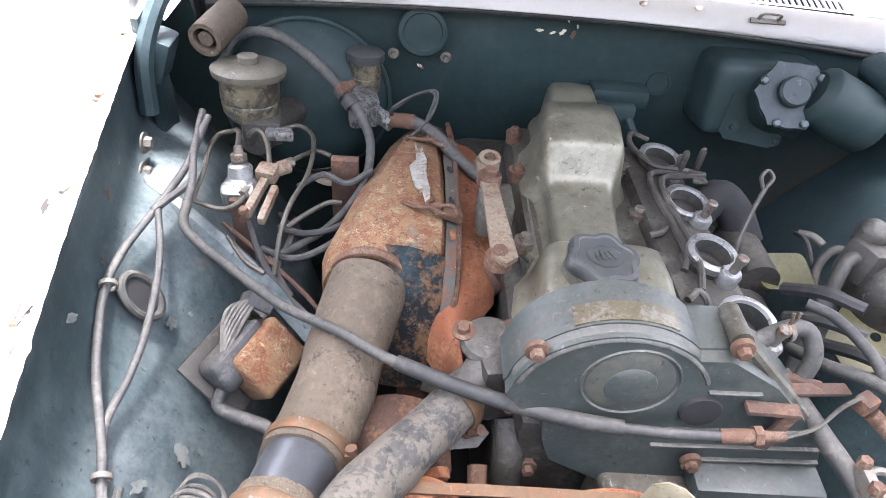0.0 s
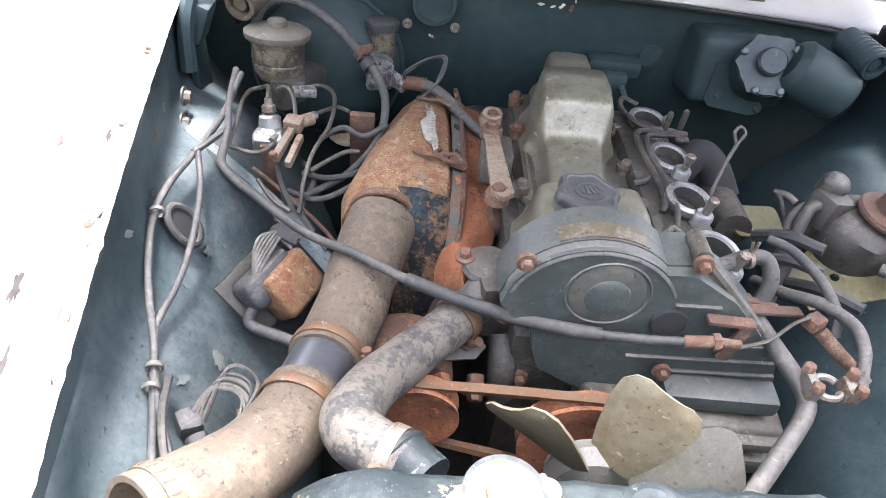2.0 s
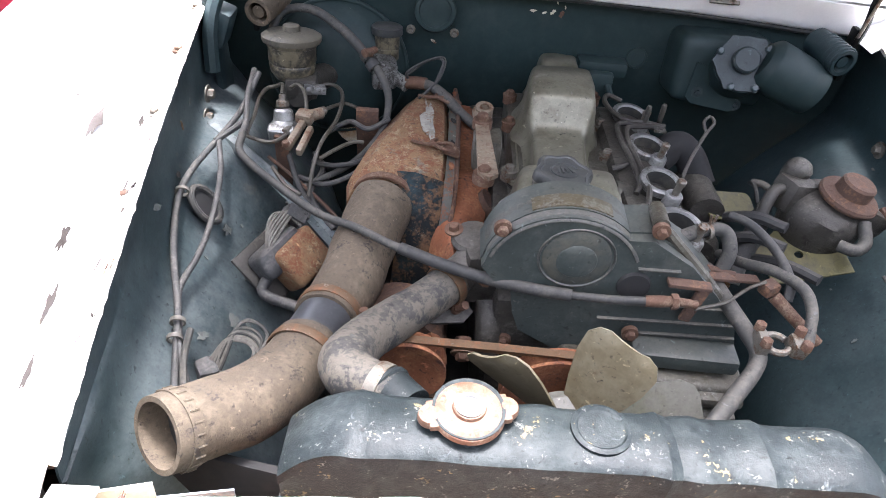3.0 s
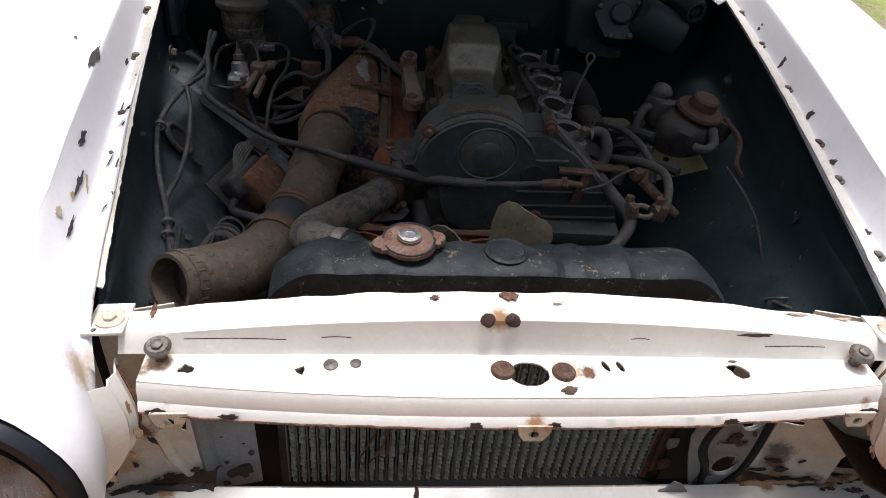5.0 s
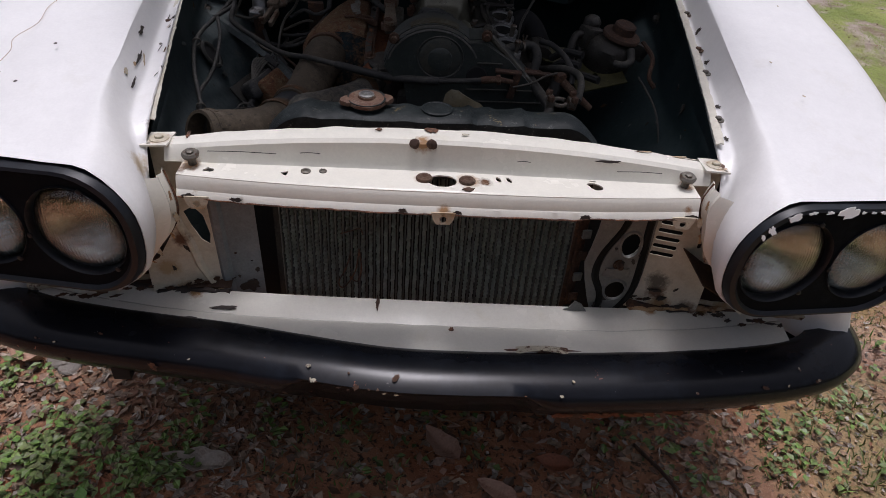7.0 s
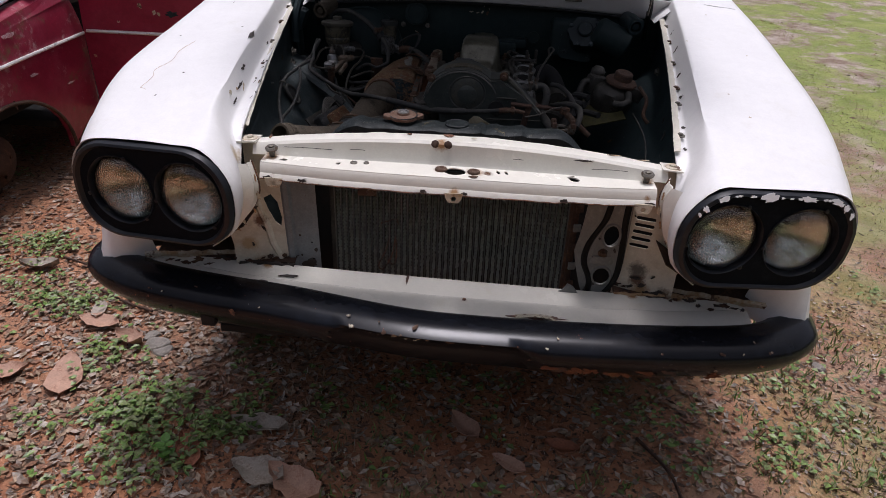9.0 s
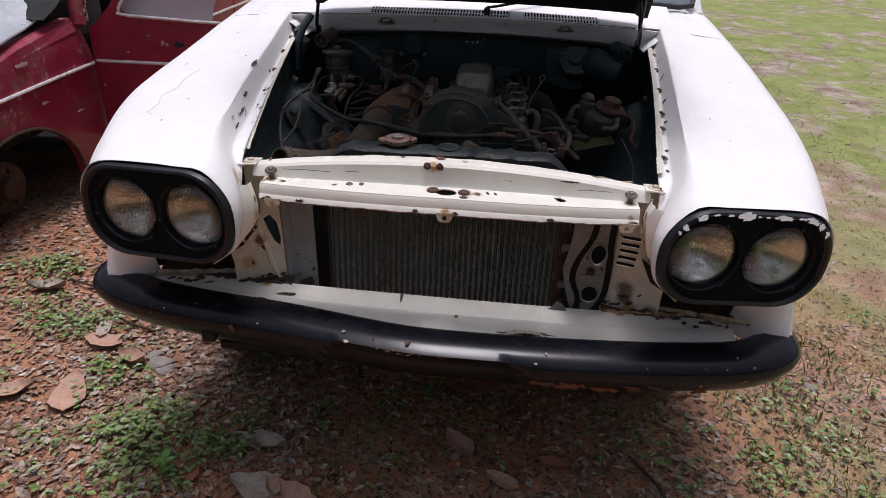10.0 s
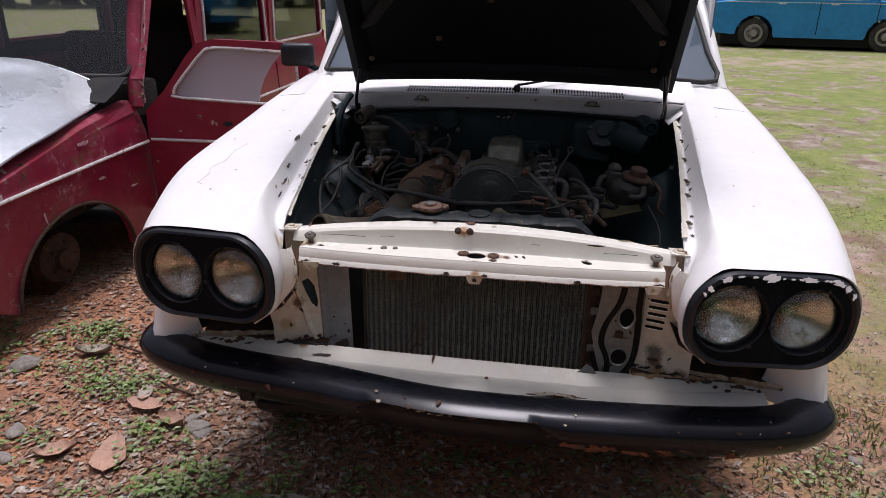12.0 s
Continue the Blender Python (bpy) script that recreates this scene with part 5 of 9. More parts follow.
openings = [rrect(-0.108, 0.898, 0.440, 0.046, 0.006, 2), rrect(0.270, 0.898, 0.236, 0.046, 0.006, 2)]
cg = plate([(-0.62, 0.886), (-0.3, 0.872), (0.0, 0.866), (0.3, 0.872), (0.62, 0.886), (0.62, 1.06), (0.0, 1.07), (-0.62, 1.06)], openings, -0.002, Matrix.Identity(4))
for v in cg.verts:
    v.co.z += cowl_z(v.co.x, v.co.y)
grille = part("vent_grille", cg, white_paint, cowl, "white scuttle grille with rows of slots", 20)
for x0, x1 in ((-0.325, 0.108), (0.155, 0.385)):
    n = int((x1 - x0) / 0.0095)
    for k in range(n + 1):
        x = x0 + (x1 - x0) * k / n
        part("slat", slab((x, 0.898, cowl_z(x, 0.898) - 0.002), (0.0042, 0.047, 0.003), (14.6, 0, 0), 0.0005, 1), white_paint, grille)
    part("crossbar", slab(((x0 + x1) / 2, 0.898, cowl_z((x0 + x1) / 2, 0.898) - 0.003), (x1 - x0, 0.004, 0.003), (14.6, 0, 0), 0), white_paint, grille)
# black block below the slats gives the slots a shaded depth
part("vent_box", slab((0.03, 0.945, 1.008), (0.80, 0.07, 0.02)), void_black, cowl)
for x, y in ((-0.275, 0.884), (0.285, 0.884)):
    z = 0.996 + 0.02 * (1 - (x / 0.6) ** 2)
    part("latch_loop", merged(tube([(x - 0.014, y, z + 0.002), (x - 0.012, y - 0.006, z + 0.012), (x + 0.012, y - 0.006, z + 0.012), (x + 0.014, y, z + 0.002)], 0.0025, 8), slab((x, y + 0.001, z + 0.002), (0.05, 0.012, 0.004), (45, 0, 0), 0.001)), zinc, cowl, "small metal clip")
for x in (-0.12, 0.103, 0.18):
    part("plug", lathe([(0.006, 0), (0.005, 0.003)], (x, 0.878, 1.025), (0, -0.8, 0.5), 10), rusty_white, cowl)
for s in (-1, 1):
    part("cowl_side", thicken(loft([[V((s * x, y, z)) for x, z in ((0.52, 0.97), (0.56, 1.005), (0.64, 1.03), (0.74, 1.02), (0.79, 0.95))] for y in (0.82, 0.95, 1.10, 1.28)]), 0.002), white_paint, car)
part("wiper_arm", merged(tube([(0.04, 0.895, 1.068), (0.06, 0.90, 1.070), (0.12, 0.93, 1.078), (0.30, 1.03, 1.10)], 0.004, 8), lathe([(0.011, 0), (0.011, 0.014), (0.007, 0.02)], (0.04, 0.893, 1.048), (0, -0.2, 1), 16)), rubber, car, "black wiper arm on its spindle")

# windscreen, pillars, roof, doors
WS1 = 1.385
def ws(u, v):
    x = 0.022 + u * (0.690 - 0.065 * v)
    return V((x, 1.03 + 0.42 * v + 0.08 * u * u - 0.0, 1.085 + (WS1 - 1.06) * v - 0.01 * u * u))


glass = part("windscreen", thicken(loft([[ws(u, v) for v in np.linspace(0, 1, 6)] for u in np.linspace(-1, 1, 17)]), 0.004), screen_glass, car, "curved windscreen, sky reflection in its tint")
glass.visible_shadow = False
loop = [ws(u, 0) for u in np.linspace(-1, 1, 9)] + [ws(1, v) for v in (0.25, 0.5, 0.75)] + [ws(u, 1) for u in np.linspace(1, -1, 9)] + [ws(-1, v) for v in (0.75, 0.5, 0.25, 0)]
part("windscreen_seal", tube([p + V((0, -0.004, 0)) for p in loop], 0.009, 8, 3, False), rubber, car)
for s in (-1, 1):
    part("pillar", tube([ws(s, 0) + V((s * 0.03, 0.03, -0.04)), ws(s, 0.5) + V((s * 0.026, 0.02, 0)), ws(s, 1) + V((s * 0.02, 0.02, 0))], 0.022, 10), white_paint, car, "white windscreen pillar, flaking")
    # door with its window
    dz = 1.02
    dm = loft([[V((s * x, y, z)) for x, z in ((0.70, 0.40), (0.785, 0.45), (0.805, 0.70), (0.795, 0.93), (0.755, 1.035), (0.735, 1.045))] for y in (1.285, 1.6, 2.0, 2.25)])
    door = part("door", thicken(dm, 0.004), white_paint, car, "white front door")
    fr = plate([(1.22, 1.05), (2.22, 1.05), (2.22, 1.37), (1.62, 1.39)], [[(1.31, 1.065), (2.17, 1.065), (2.17, 1.34), (1.645, 1.355)]], 0.02, Matrix(((0, 0, s, s * 0.70), (1, 0, 0, 0), (0, 1, 0, 0), (0, 0, 0, 1))))
    part("window_frame", fr, white_paint, door)
    pn = part("pane", slab((s * 0.712, 1.75, 1.2), (0.004, 0.95, 0.31), (0, 0, 0), 0), screen_glass, door)
    pn.visible_shadow = False
    rear = loft([[V((s * x, y, z)) for x, z in ((0.70, 0.40), (0.79, 0.45), (0.805, 0.70), (0.79, 0.93), (0.74, 1.04), (0.66, 1.36))] for y in (2.26, 2.7, 3.3, 3.9)])
    part("rear_quarter", thicken(rear, 0.004), white_paint, car)
roof = loft([[V((x, y, 1.40 + 0.045 * (1 - (x / 0.66) ** 2) + 0.02 * math.sin(math.pi * (y - 1.4) / 2.4))) for x in np.linspace(-0.64, 0.64, 13)] for y in np.linspace(1.44, 3.6, 9)])
part("roof", thicken(roof, 0.004), white_paint, car, "white roof")
part("cabin_floor", slab((0, 2.4, 0.40), (1.5, 2.9, 0.03)), dark_inside, car)
part("dashboard", slab((0, 1.25, 1.0), (1.3, 0.25, 0.12), (0, 0, 0), 0.03), dark_inside, car)
part("rear_panel", slab((0, 3.85, 0.9), (1.5, 0.04, 1.0)), white_paint, car)
for x in (-0.36, 0.36):
    part("seat", merged(slab((x, 1.85, 0.65), (0.5, 0.5, 0.18), (0, 0, 0), 0.04), slab((x, 2.12, 0.92), (0.5, 0.14, 0.55), (-14, 0, 0), 0.05)), dark_inside, car)
for s in (-1, 1):
    for y in (0.58, 2.95):
        part("wheel", lathe([(0.12, 0.02), (0.19, 0.0), (0.275, 0.01), (0.292, 0.03), (0.295, 0.10), (0.28, 0.15), (0.19, 0.16)], (s * 0.74, y, 0.292), (-s, 0, 0), 32), tyre_rubber, car)
# door mirror
part("door_mirror", merged(slab((-0.805, 1.20, 1.115), (0.125, 0.06, 0.085), (0, 0, 8), 0.022, 3), tube([(-0.72, 1.24, 1.05), (-0.76, 1.22, 1.07), (-0.79, 1.215, 1.09)], 0.012, 8)), bezel_black, car, "black door mirror")

# hood, propped open
H0, HANG, HLEN = V((0, 0.896, 1.078)), radians(51), 0.93
def hood_pt(u, v, d=0.0):
    """u across, v from hinge to nose, d outward."""
    w = 0.512 - 0.010 * v
    x = u * w + 0.016
    crown = 0.020 * (1 - u * u) - 0.03 * max(0, v - 0.85) ** 1.5
    ax = V((0, -math.cos(HANG), math.sin(HANG)))
    nn = V((0, math.sin(HANG), math.cos(HANG)))
    return H0 + V((x, 0, 0)) + ax * (v * HLEN) + nn * (crown + d)


hood = part("hood", thicken(loft([[hood_pt(u, v, 0.012) for u in np.linspace(-1, 1, 21)] for v in np.linspace(0, 1, 19)]), 0.002), hood_black, car, "open hood, black underside with pressed ribs")
part("hood_skin", loft([[hood_pt(u, v, 0.0165) for u in np.linspace(-1, 1, 21)] for v in np.linspace(0, 1, 19)]), white_paint, hood, "white outer skin")
for s in (-1, 1):
    part("edge_flange", thicken(loft([[hood_pt(s, v, 0.014), hood_pt(s, v, -0.028), hood_pt(s * 0.955, v, -0.030), hood_pt(s * 0.91, v, -0.008), hood_pt(s * 0.88, v, 0.010)] for v in np.linspace(0, 1, 15)]), 0.002), hood_black, hood)
for v0, w in ((0.02, 0.06), (0.95, 0.07)):
    part("cross_flange", thicken(loft([[hood_pt(u, v0 - w / 2, 0.012), hood_pt(u, v0 - w / 3, -0.012), hood_pt(u, v0 + w / 3, -0.012), hood_pt(u, v0 + w / 2, 0.012)] for u in np.linspace(-0.93, 0.93, 15)]), 0.002), hood_black, hood)
for s in (-1, 1):
    rb = [hood_pt(s * (0.30 + 0.55 * k / 8), 0.62 - 0.38 * k / 8, 0.0) for k in range(9)]
    part("diagonal_rib", loft([[p + V((0, 0, 0)) + V((s * 0.03, -0.008, -0.012)) * e + V((0, -math.sin(HANG), -math.cos(HANG))) * (0.012 if abs(e) < 1 else -0.008) for e in (-1, -0.6, 0.6, 1)] for p in rb]), rib_grey, hood)
for x, v in ((-0.22, 0.17), (0.18, 0.5), (-0.06, 0.33), (0.43, 0.10), (0.435, 0.22), (-0.43, 0.12)):
    p = hood_pt(x / 0.5, v, 0.004 if abs(x) < 0.4 else -0.031)
    part("bolt", hexbolt(p, (0, -math.sin(HANG), -math.cos(HANG)), 0.006, 0.005), rust_bolt, hood)
for s in (-1, 1):
    part("hinge", merged(tube([(s * 0.495 + 0.01, 0.86, 0.94), (s * 0.500 + 0.01, 0.85, 1.0), (s * 0.492 + 0.01, 0.84, 1.05), (s * 0.475 + 0.012, 0.80, 1.12)], 0.0055, 8), slab((s * 0.497 + 0.01, 0.865, 0.95), (0.010, 0.022, 0.09), (0, 0, 0), 0.004)), hood_black, hood, "black hood hinge arm")
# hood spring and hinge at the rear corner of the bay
for s, m_ in ((-1, canvas), (1, shaded_teal)):
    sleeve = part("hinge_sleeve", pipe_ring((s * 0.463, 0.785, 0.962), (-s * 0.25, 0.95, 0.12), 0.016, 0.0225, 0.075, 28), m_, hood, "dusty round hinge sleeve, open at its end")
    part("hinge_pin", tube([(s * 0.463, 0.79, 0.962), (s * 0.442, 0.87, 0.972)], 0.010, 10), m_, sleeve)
    for k in range(6 if s > 0 else 0):
        part("sleeve_rib", pipe_ring((s * (0.463 - 0.0022 * k), 0.790 + 0.009 * k, 0.963 + 0.001 * k), (-s * 0.25, 0.95, 0.12), 0.0215, 0.0242, 0.004, 24), m_, sleeve)
for s in (-1, 1):
    if s < 0:
        part("hinge_plate", merged(slab((s * 0.535, 0.80, 0.90), (0.012, 0.06, 0.20), (8, 0, 0), 0.005), slab((s * 0.52, 0.78, 0.94), (0.03, 0.05, 0.06), (0, 20, 0), 0.008), tube([(s * 0.53, 0.74, 0.88), (s * 0.528, 0.75, 0.95), (s * 0.515, 0.78, 1.0), (s * 0.50, 0.82, 1.03)], 0.012, 8)), shaded_teal, hood)
    for y, z in ((0.70, 0.86), (0.68, 0.83), (0.72, 0.80)):
        part("bolt", hexbolt((s * 0.528, y, z), (-s, 0, 0), 0.008, 0.010), zinc, hood)
part("prop_rod", tube([(0.502, 0.845, 0.985), (0.505, 0.83, 1.06), (0.500, 0.79, 1.14)], 0.003, 6), zinc, hood, "thin hood stay rod")
# rubber strip along the bay's rear edge
part("bay_seal", tube([(x, 0.912 + 0.008 * (x / 0.55) ** 2, 0.955 + 0.03 * (1 - (x / 0.55) ** 2)) for x in np.linspace(-0.5, 0.5, 11)], 0.005, 8, 2), rubber, cowl)
# ---------------------------------------------------------------- radiator
rad = thing("radiator", (0, 0.12, 0.38), "old radiator with peeling black top tank, dusty fins", "radiator")
TX0, TX1 = -0.280, 0.256
secs = []
for k in range(51):
    f = k / 50
    x = TX0 + (TX1 - TX0) * f
    e = min(1, min(f, 1 - f) / 0.11)
    e = e * (2 - e)
    zt = 0.842 + 0.037 * e + 0.0008 * math.sin(x * 70)
    rib = 0.0055 * (math.exp(-((x + 0.215) / 0.012) ** 2) + math.exp(-((x + 0.06) / 0.006) ** 2) + math.exp(-((x - 0.07) / 0.010) ** 2) + math.exp(-((x - 0.125) / 0.008) ** 2) + math.exp(-((x - 0.04) / 0.006) ** 2))
    zt += rib
    secs.append([V((x, y, z)) for y, z in ((0.066 - rib, 0.770), (0.064 - rib, 0.820), (0.058 - rib, zt - 0.016), (0.059 - rib, zt - 0.005), (0.066, zt), (0.092, zt + 0.001), (0.117, zt - 0.003), (0.126, zt - 0.009), (0.130, zt - 0.020), (0.130, 0.77))])
tank = part("top_tank", jitter(loft(secs, True, True), 0.0012, 18), tank_paint, rad, "black top tank, paint peeling to bare brass")
part("tank_lip", slab((-0.012, 0.105, 0.780), (0.545, 0.092, 0.014), (0, 0, 0), 0.004), tank_paint, rad)
part("tank_emblem", lathe([(0.026, 0), (0.026, 0.0025), (0.022, 0.004), (0.020, 0.0025), (0.002, 0.003)], (-0.010, 0.098, 0.8795), (0, 0, 1), 28), tank_paint, tank)
part("filler_neck", lathe([(0.024, 0), (0.024, 0.014), (0.031, 0.018), (0.031, 0.023)], (-0.124, 0.100, 0.872), (0, -0.05, 1), 28), tank_paint, rad)
capb = lathe([(0.036, 0), (0.039, 0.002), (0.038, 0.007), (0.033, 0.010), (0.018, 0.0105), (0.017, 0.014), (0.012, 0.0145), (0.009, 0.0125), (0.002, 0.0125)], (0, 0, 0), (0, 0, 1), 40)
for sx in (-1, 1):
    capb = merged(capb, lathe([(0.013, 0.0), (0.0135, 0.003), (0.012, 0.008), (0.004, 0.0095)], (sx * 0.041, 0, 0), (0, 0, 1), 18), slab((sx * 0.034, 0, 0.004), (0.02, 0.034, 0.008), (0, 0, 0), 0.003))
bmesh.ops.transform(capb, matrix=Matrix.Translation((-0.124, 0.098, 0.887)) @ pose(0, 0, 0, 3, 0, 12) @ Matrix.Diagonal((0.80, 0.80, 0.9, 1)), verts=capb.verts)
rcap = part("radiator_cap", capb, cap_rust, rad, "rust-flecked metal filler cap with two ears")
part("cap_button", lathe([(0.0125, 0.0), (0.0125, 0.002), (0.008, 0.003), (0.007, 0.0015), (0.002, 0.001)], (-0.124, 0.0975, 0.8995), (0, -0.05, 1), 24), alloy_bright, rcap)
part("outlet_neck", lathe([(0.024, -0.01), (0.024, 0.02), (0.026, 0.022), (0.026, 0.026)], (-0.180, 0.155, 0.824), (-0.7, 0.7, 0), 24), tank_paint, rad)
# core: upright tubes with folded fins between them
CX0, CX1, CZ0, CZ1, CY = -0.274, 0.246, 0.480, 0.775, 0.074
NT = 38
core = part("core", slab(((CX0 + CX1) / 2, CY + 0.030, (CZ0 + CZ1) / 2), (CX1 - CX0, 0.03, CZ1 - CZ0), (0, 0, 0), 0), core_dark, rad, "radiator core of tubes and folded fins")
for k in range(NT + 1):
    x = CX0 + (CX1 - CX0) * k / NT
    part("tube", slab((x, CY + 0.006, (CZ0 + CZ1) / 2), (0.0022, 0.020, CZ1 - CZ0), (0, 0, 0), 0.0006, 1), tube_fin, core)
NF = 62
for k in range(NT):
    xa = CX0 + (CX1 - CX0) * (k + 0.26) / NT
    xb = CX0 + (CX1 - CX0) * (k + 0.74) / NT
    bend = random.Random(k)
    secsf = []
    for j in range(NF + 1):
        z = CZ0 + (CZ1 - CZ0) * j / NF
        x = xa if j % 2 else xb
        d = bend.uniform(-0.0012, 0.0012)
        secsf.append([V((x + d, CY - 0.005, z)), V((x + d * 0.3, CY + 0.012, z + 0.0006))])
    part("fin_strip", loft(secsf), fin_metal, core, "", 0)
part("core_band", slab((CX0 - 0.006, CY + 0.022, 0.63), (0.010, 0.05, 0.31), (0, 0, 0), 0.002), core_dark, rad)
part("core_band", slab((CX1 + 0.006, CY + 0.022, 0.63), (0.010, 0.05, 0.31), (0, 0, 0), 0.002), rust_dark, rad)
part("name_tag", slab((-0.200, CY - 0.003, 0.722), (0.042, 0.003, 0.020), (0, 0, 2), 0.001), rust_bolt, rad, "small rusty tag")
part("bent_wire", merged(*[tube([(x - 0.015, y + 0.038, z - 0.045) for x, y, z in p], 0.0013, 5, 4) for p in (
    [(-0.135, 0.034, 0.66), (-0.145, 0.028, 0.62), (-0.160, 0.026, 0.585), (-0.150, 0.024, 0.575), (-0.13, 0.026, 0.61), (-0.122, 0.030, 0.655)],
    [(-0.122, 0.03, 0.66), (-0.118, 0.026, 0.62), (-0.125, 0.024, 0.59), (-0.14, 0.026, 0.60)],
    [(-0.155, 0.034, 0.69), (-0.135, 0.030, 0.70), (-0.12, 0.03, 0.705), (-0.115, 0.034, 0.69)])]), bare_edge, rad, "bent wire hooked on the fins")

# ---------------------------------------------------------------- engine
eng = thing("engine", (0.02, 0.55, 0.40), "dirty overhead-cam engine, carburettors removed, rusty bolts", "engine", bay=True)
EX = 0.002
part("block", slab((0.045, 0.58, 0.62), (0.25, 0.50, 0.36), (0, 0, 0), 0.015), alloy_dark, eng, "oily engine block")
part("cylinder_head", slab((0.022, 0.60, 0.800), (0.155, 0.48, 0.085), (0, 0, 0), 0.012), alloy, eng, "grey alloy cylinder head")
VC = [(0.366, 0.062, 0.862), (0.374, 0.070, 0.885), (0.388, 0.074, 0.900), (0.440, 0.074, 0.906), (0.484, 0.070, 0.903), (0.500, 0.060, 0.893), (0.510, 0.048, 0.876), (0.522, 0.044, 0.869), (0.560, 0.042, 0.868), (0.615, 0.043, 0.871), (0.640, 0.045, 0.874), (0.650, 0.049, 0.884), (0.660, 0.055, 0.914), (0.670, 0.057, 0.924), (0.715, 0.058, 0.930), (0.756, 0.056, 0.928), (0.766, 0.050, 0.922), (0.774, 0.041, 0.912), (0.786, 0.038, 0.912), (0.800, 0.038, 0.915), (0.846, 0.037, 0.913), (0.858, 0.034, 0.902), (0.866, 0.030, 0.875)]
def ex(y):
    """Middle line of the valve cover, a little askew in the bay."""
    return 0.002 + 0.055 * (y - 0.43)


secs = []
for y, w, zt in VC:
    zb = 0.838
    h = zt - zb
    secs.append([V((ex(y) + x, y, z)) for x, z in ((-w - 0.012, zb), (-w - 0.009, zb + 0.10 * h), (-w * 0.97, zb + 0.30 * h), (-w * 0.90, zb + h * 0.66), (-w * 0.84, zb + h * 0.88), (-w * 0.70, zb + h * 0.985), (-w * 0.4, zt), (0, zt + 0.001), (w * 0.4, zt), (w * 0.72, zb + h * 0.985), (w * 0.86, zb + h * 0.88), (w * 0.93, zb + h * 0.66), (w * 0.98, zb + 0.30 * h), (w + 0.007, zb + 0.10 * h), (w + 0.010, zb))])
sec2 = [[V(p) for p in r] for r in secs]
vc = part("valve_cover", jitter(loft([catmull(s_, 2) for s_ in sec2], False, False), 0.0012, 25), alloy_cover, eng, "stepped grey alloy valve cover, stained", 48)
flange = [(ex(y) + x, y) for x, y in ((-0.078, 0.375), (-0.082, 0.45), (-0.070, 0.50), (-0.058, 0.53), (-0.072, 0.55), (-0.058, 0.58), (-0.062, 0.68), (-0.075, 0.72), (-0.060, 0.76), (-0.05, 0.83), (-0.040, 0.872), (0.040, 0.872), (0.05, 0.83), (0.060, 0.76), (0.062, 0.68), (0.076, 0.62), (0.060, 0.57), (0.070, 0.52), (0.086, 0.45), (0.082, 0.375))]
part("cover_flange", plate([(x, y) for x, y in flange], [], 0.008, Matrix.Translation((0, 0, 0.834))), alloy_cover, vc)
part("gasket", plate([((x - EX) * 1.04 + EX, y) for x, y in flange], [], 0.003, Matrix.Translation((0, 0, 0.830))), rubber, vc)
for x, y, m_ in ((-0.070, 0.55, zinc), (-0.072, 0.70, rust_bolt), (-0.072, 0.80, rust_bolt), (0.074, 0.62, zinc), (0.072, 0.72, zinc), (0.070, 0.82, rust_bolt)):
    part("cover_bolt", merged(lathe([(0.011, -0.012), (0.011, 0.0), (0.009, 0.002)], (ex(y) + x, y, 0.85), (0, 0, 1), 16), hexbolt((ex(y) + x, y, 0.852), (0, 0, 1), 0.007, 0.009)), m_, vc)
# oil filler cap: lobed disc
lob = []
for k in range(72):
    a = 2 * math.pi * k / 72
    r = 0.0355 + 0.0030 * math.cos(6 * a)
    lob.append((r * math.cos(a), r * math.sin(a)))
cm = Matrix.Translation((-0.010, 0.436, 0.912)) @ pose(0, 0, 0, 6, 4, 15)
secs = []
for f, z in ((0.93, 0.0), (1.0, 0.003), (1.0, 0.011), (0.93, 0.0155), (0.80, 0.0165), (0.76, 0.0150), (0.3, 0.0150), (0.02, 0.0150)):
    secs.append([cm @ V((x * f, y * f, z)) for x, y in lob])
ocap = part("oil_cap", loft(secs, True, True), cap_plastic, vc, "dark lobed oil filler cap, moulded mark")
part("cap_neck", lathe([(0.036, -0.014), (0.034, 0.004)], (-0.010, 0.436, 0.910), (0, 0, 1), 24), alloy, vc)
mk = [tube([cm @ V((0.017 * math.cos(a), 0.014 * math.sin(a), 0.0155)) for a in np.linspace(0.2, 5.6, 14)], 0.0014, 5, 2)]
for k in range(4):
    mk.append(slab((0, 0, 0), (0.003, 0.009 + 0.003 * (k % 2), 0.0016), (0, 0, 0), 0))
    bmesh.ops.transform(mk[-1], matrix=cm @ pose(-0.008 + 0.0055 * k, 0.001, 0.0155, 0, 0, 10 * k - 15), verts=mk[-1].verts)
part("moulded_mark", merged(*mk), cap_plastic, ocap)

# timing cover: stepped front case with a round pressing
tm = lambda y: Matrix(((1, 0, 0, 0), (0, 0, -1, y), (0, 1, 0, 0), (0, 0, 0, 1)))
arch = [(-0.012 + 0.090 * math.cos(radians(a)), 0.862 + 0.084 * math.sin(radians(a))) for a in range(172, 28, -8)]
tout = arch[:-1] + [(0.079, 0.922), (0.131, 0.890), (0.170, 0.850), (0.205, 0.806), (0.216, 0.770), (0.210, 0.745), (0.070, 0.745), (0.034, 0.742), (0.012, 0.736), (-0.049, 0.772), (-0.060, 0.800), (-0.066, 0.835), (-0.088, 0.848), (-0.104, 0.868)]
part("timing_back", plate([((x + 0.012) * 1.015 - 0.012, (z - 0.83) * 1.015 + 0.831) for x, z in tout], [], 0.052, tm(0.376)), cover_plastic, eng, "dusty rim behind the timing cover")
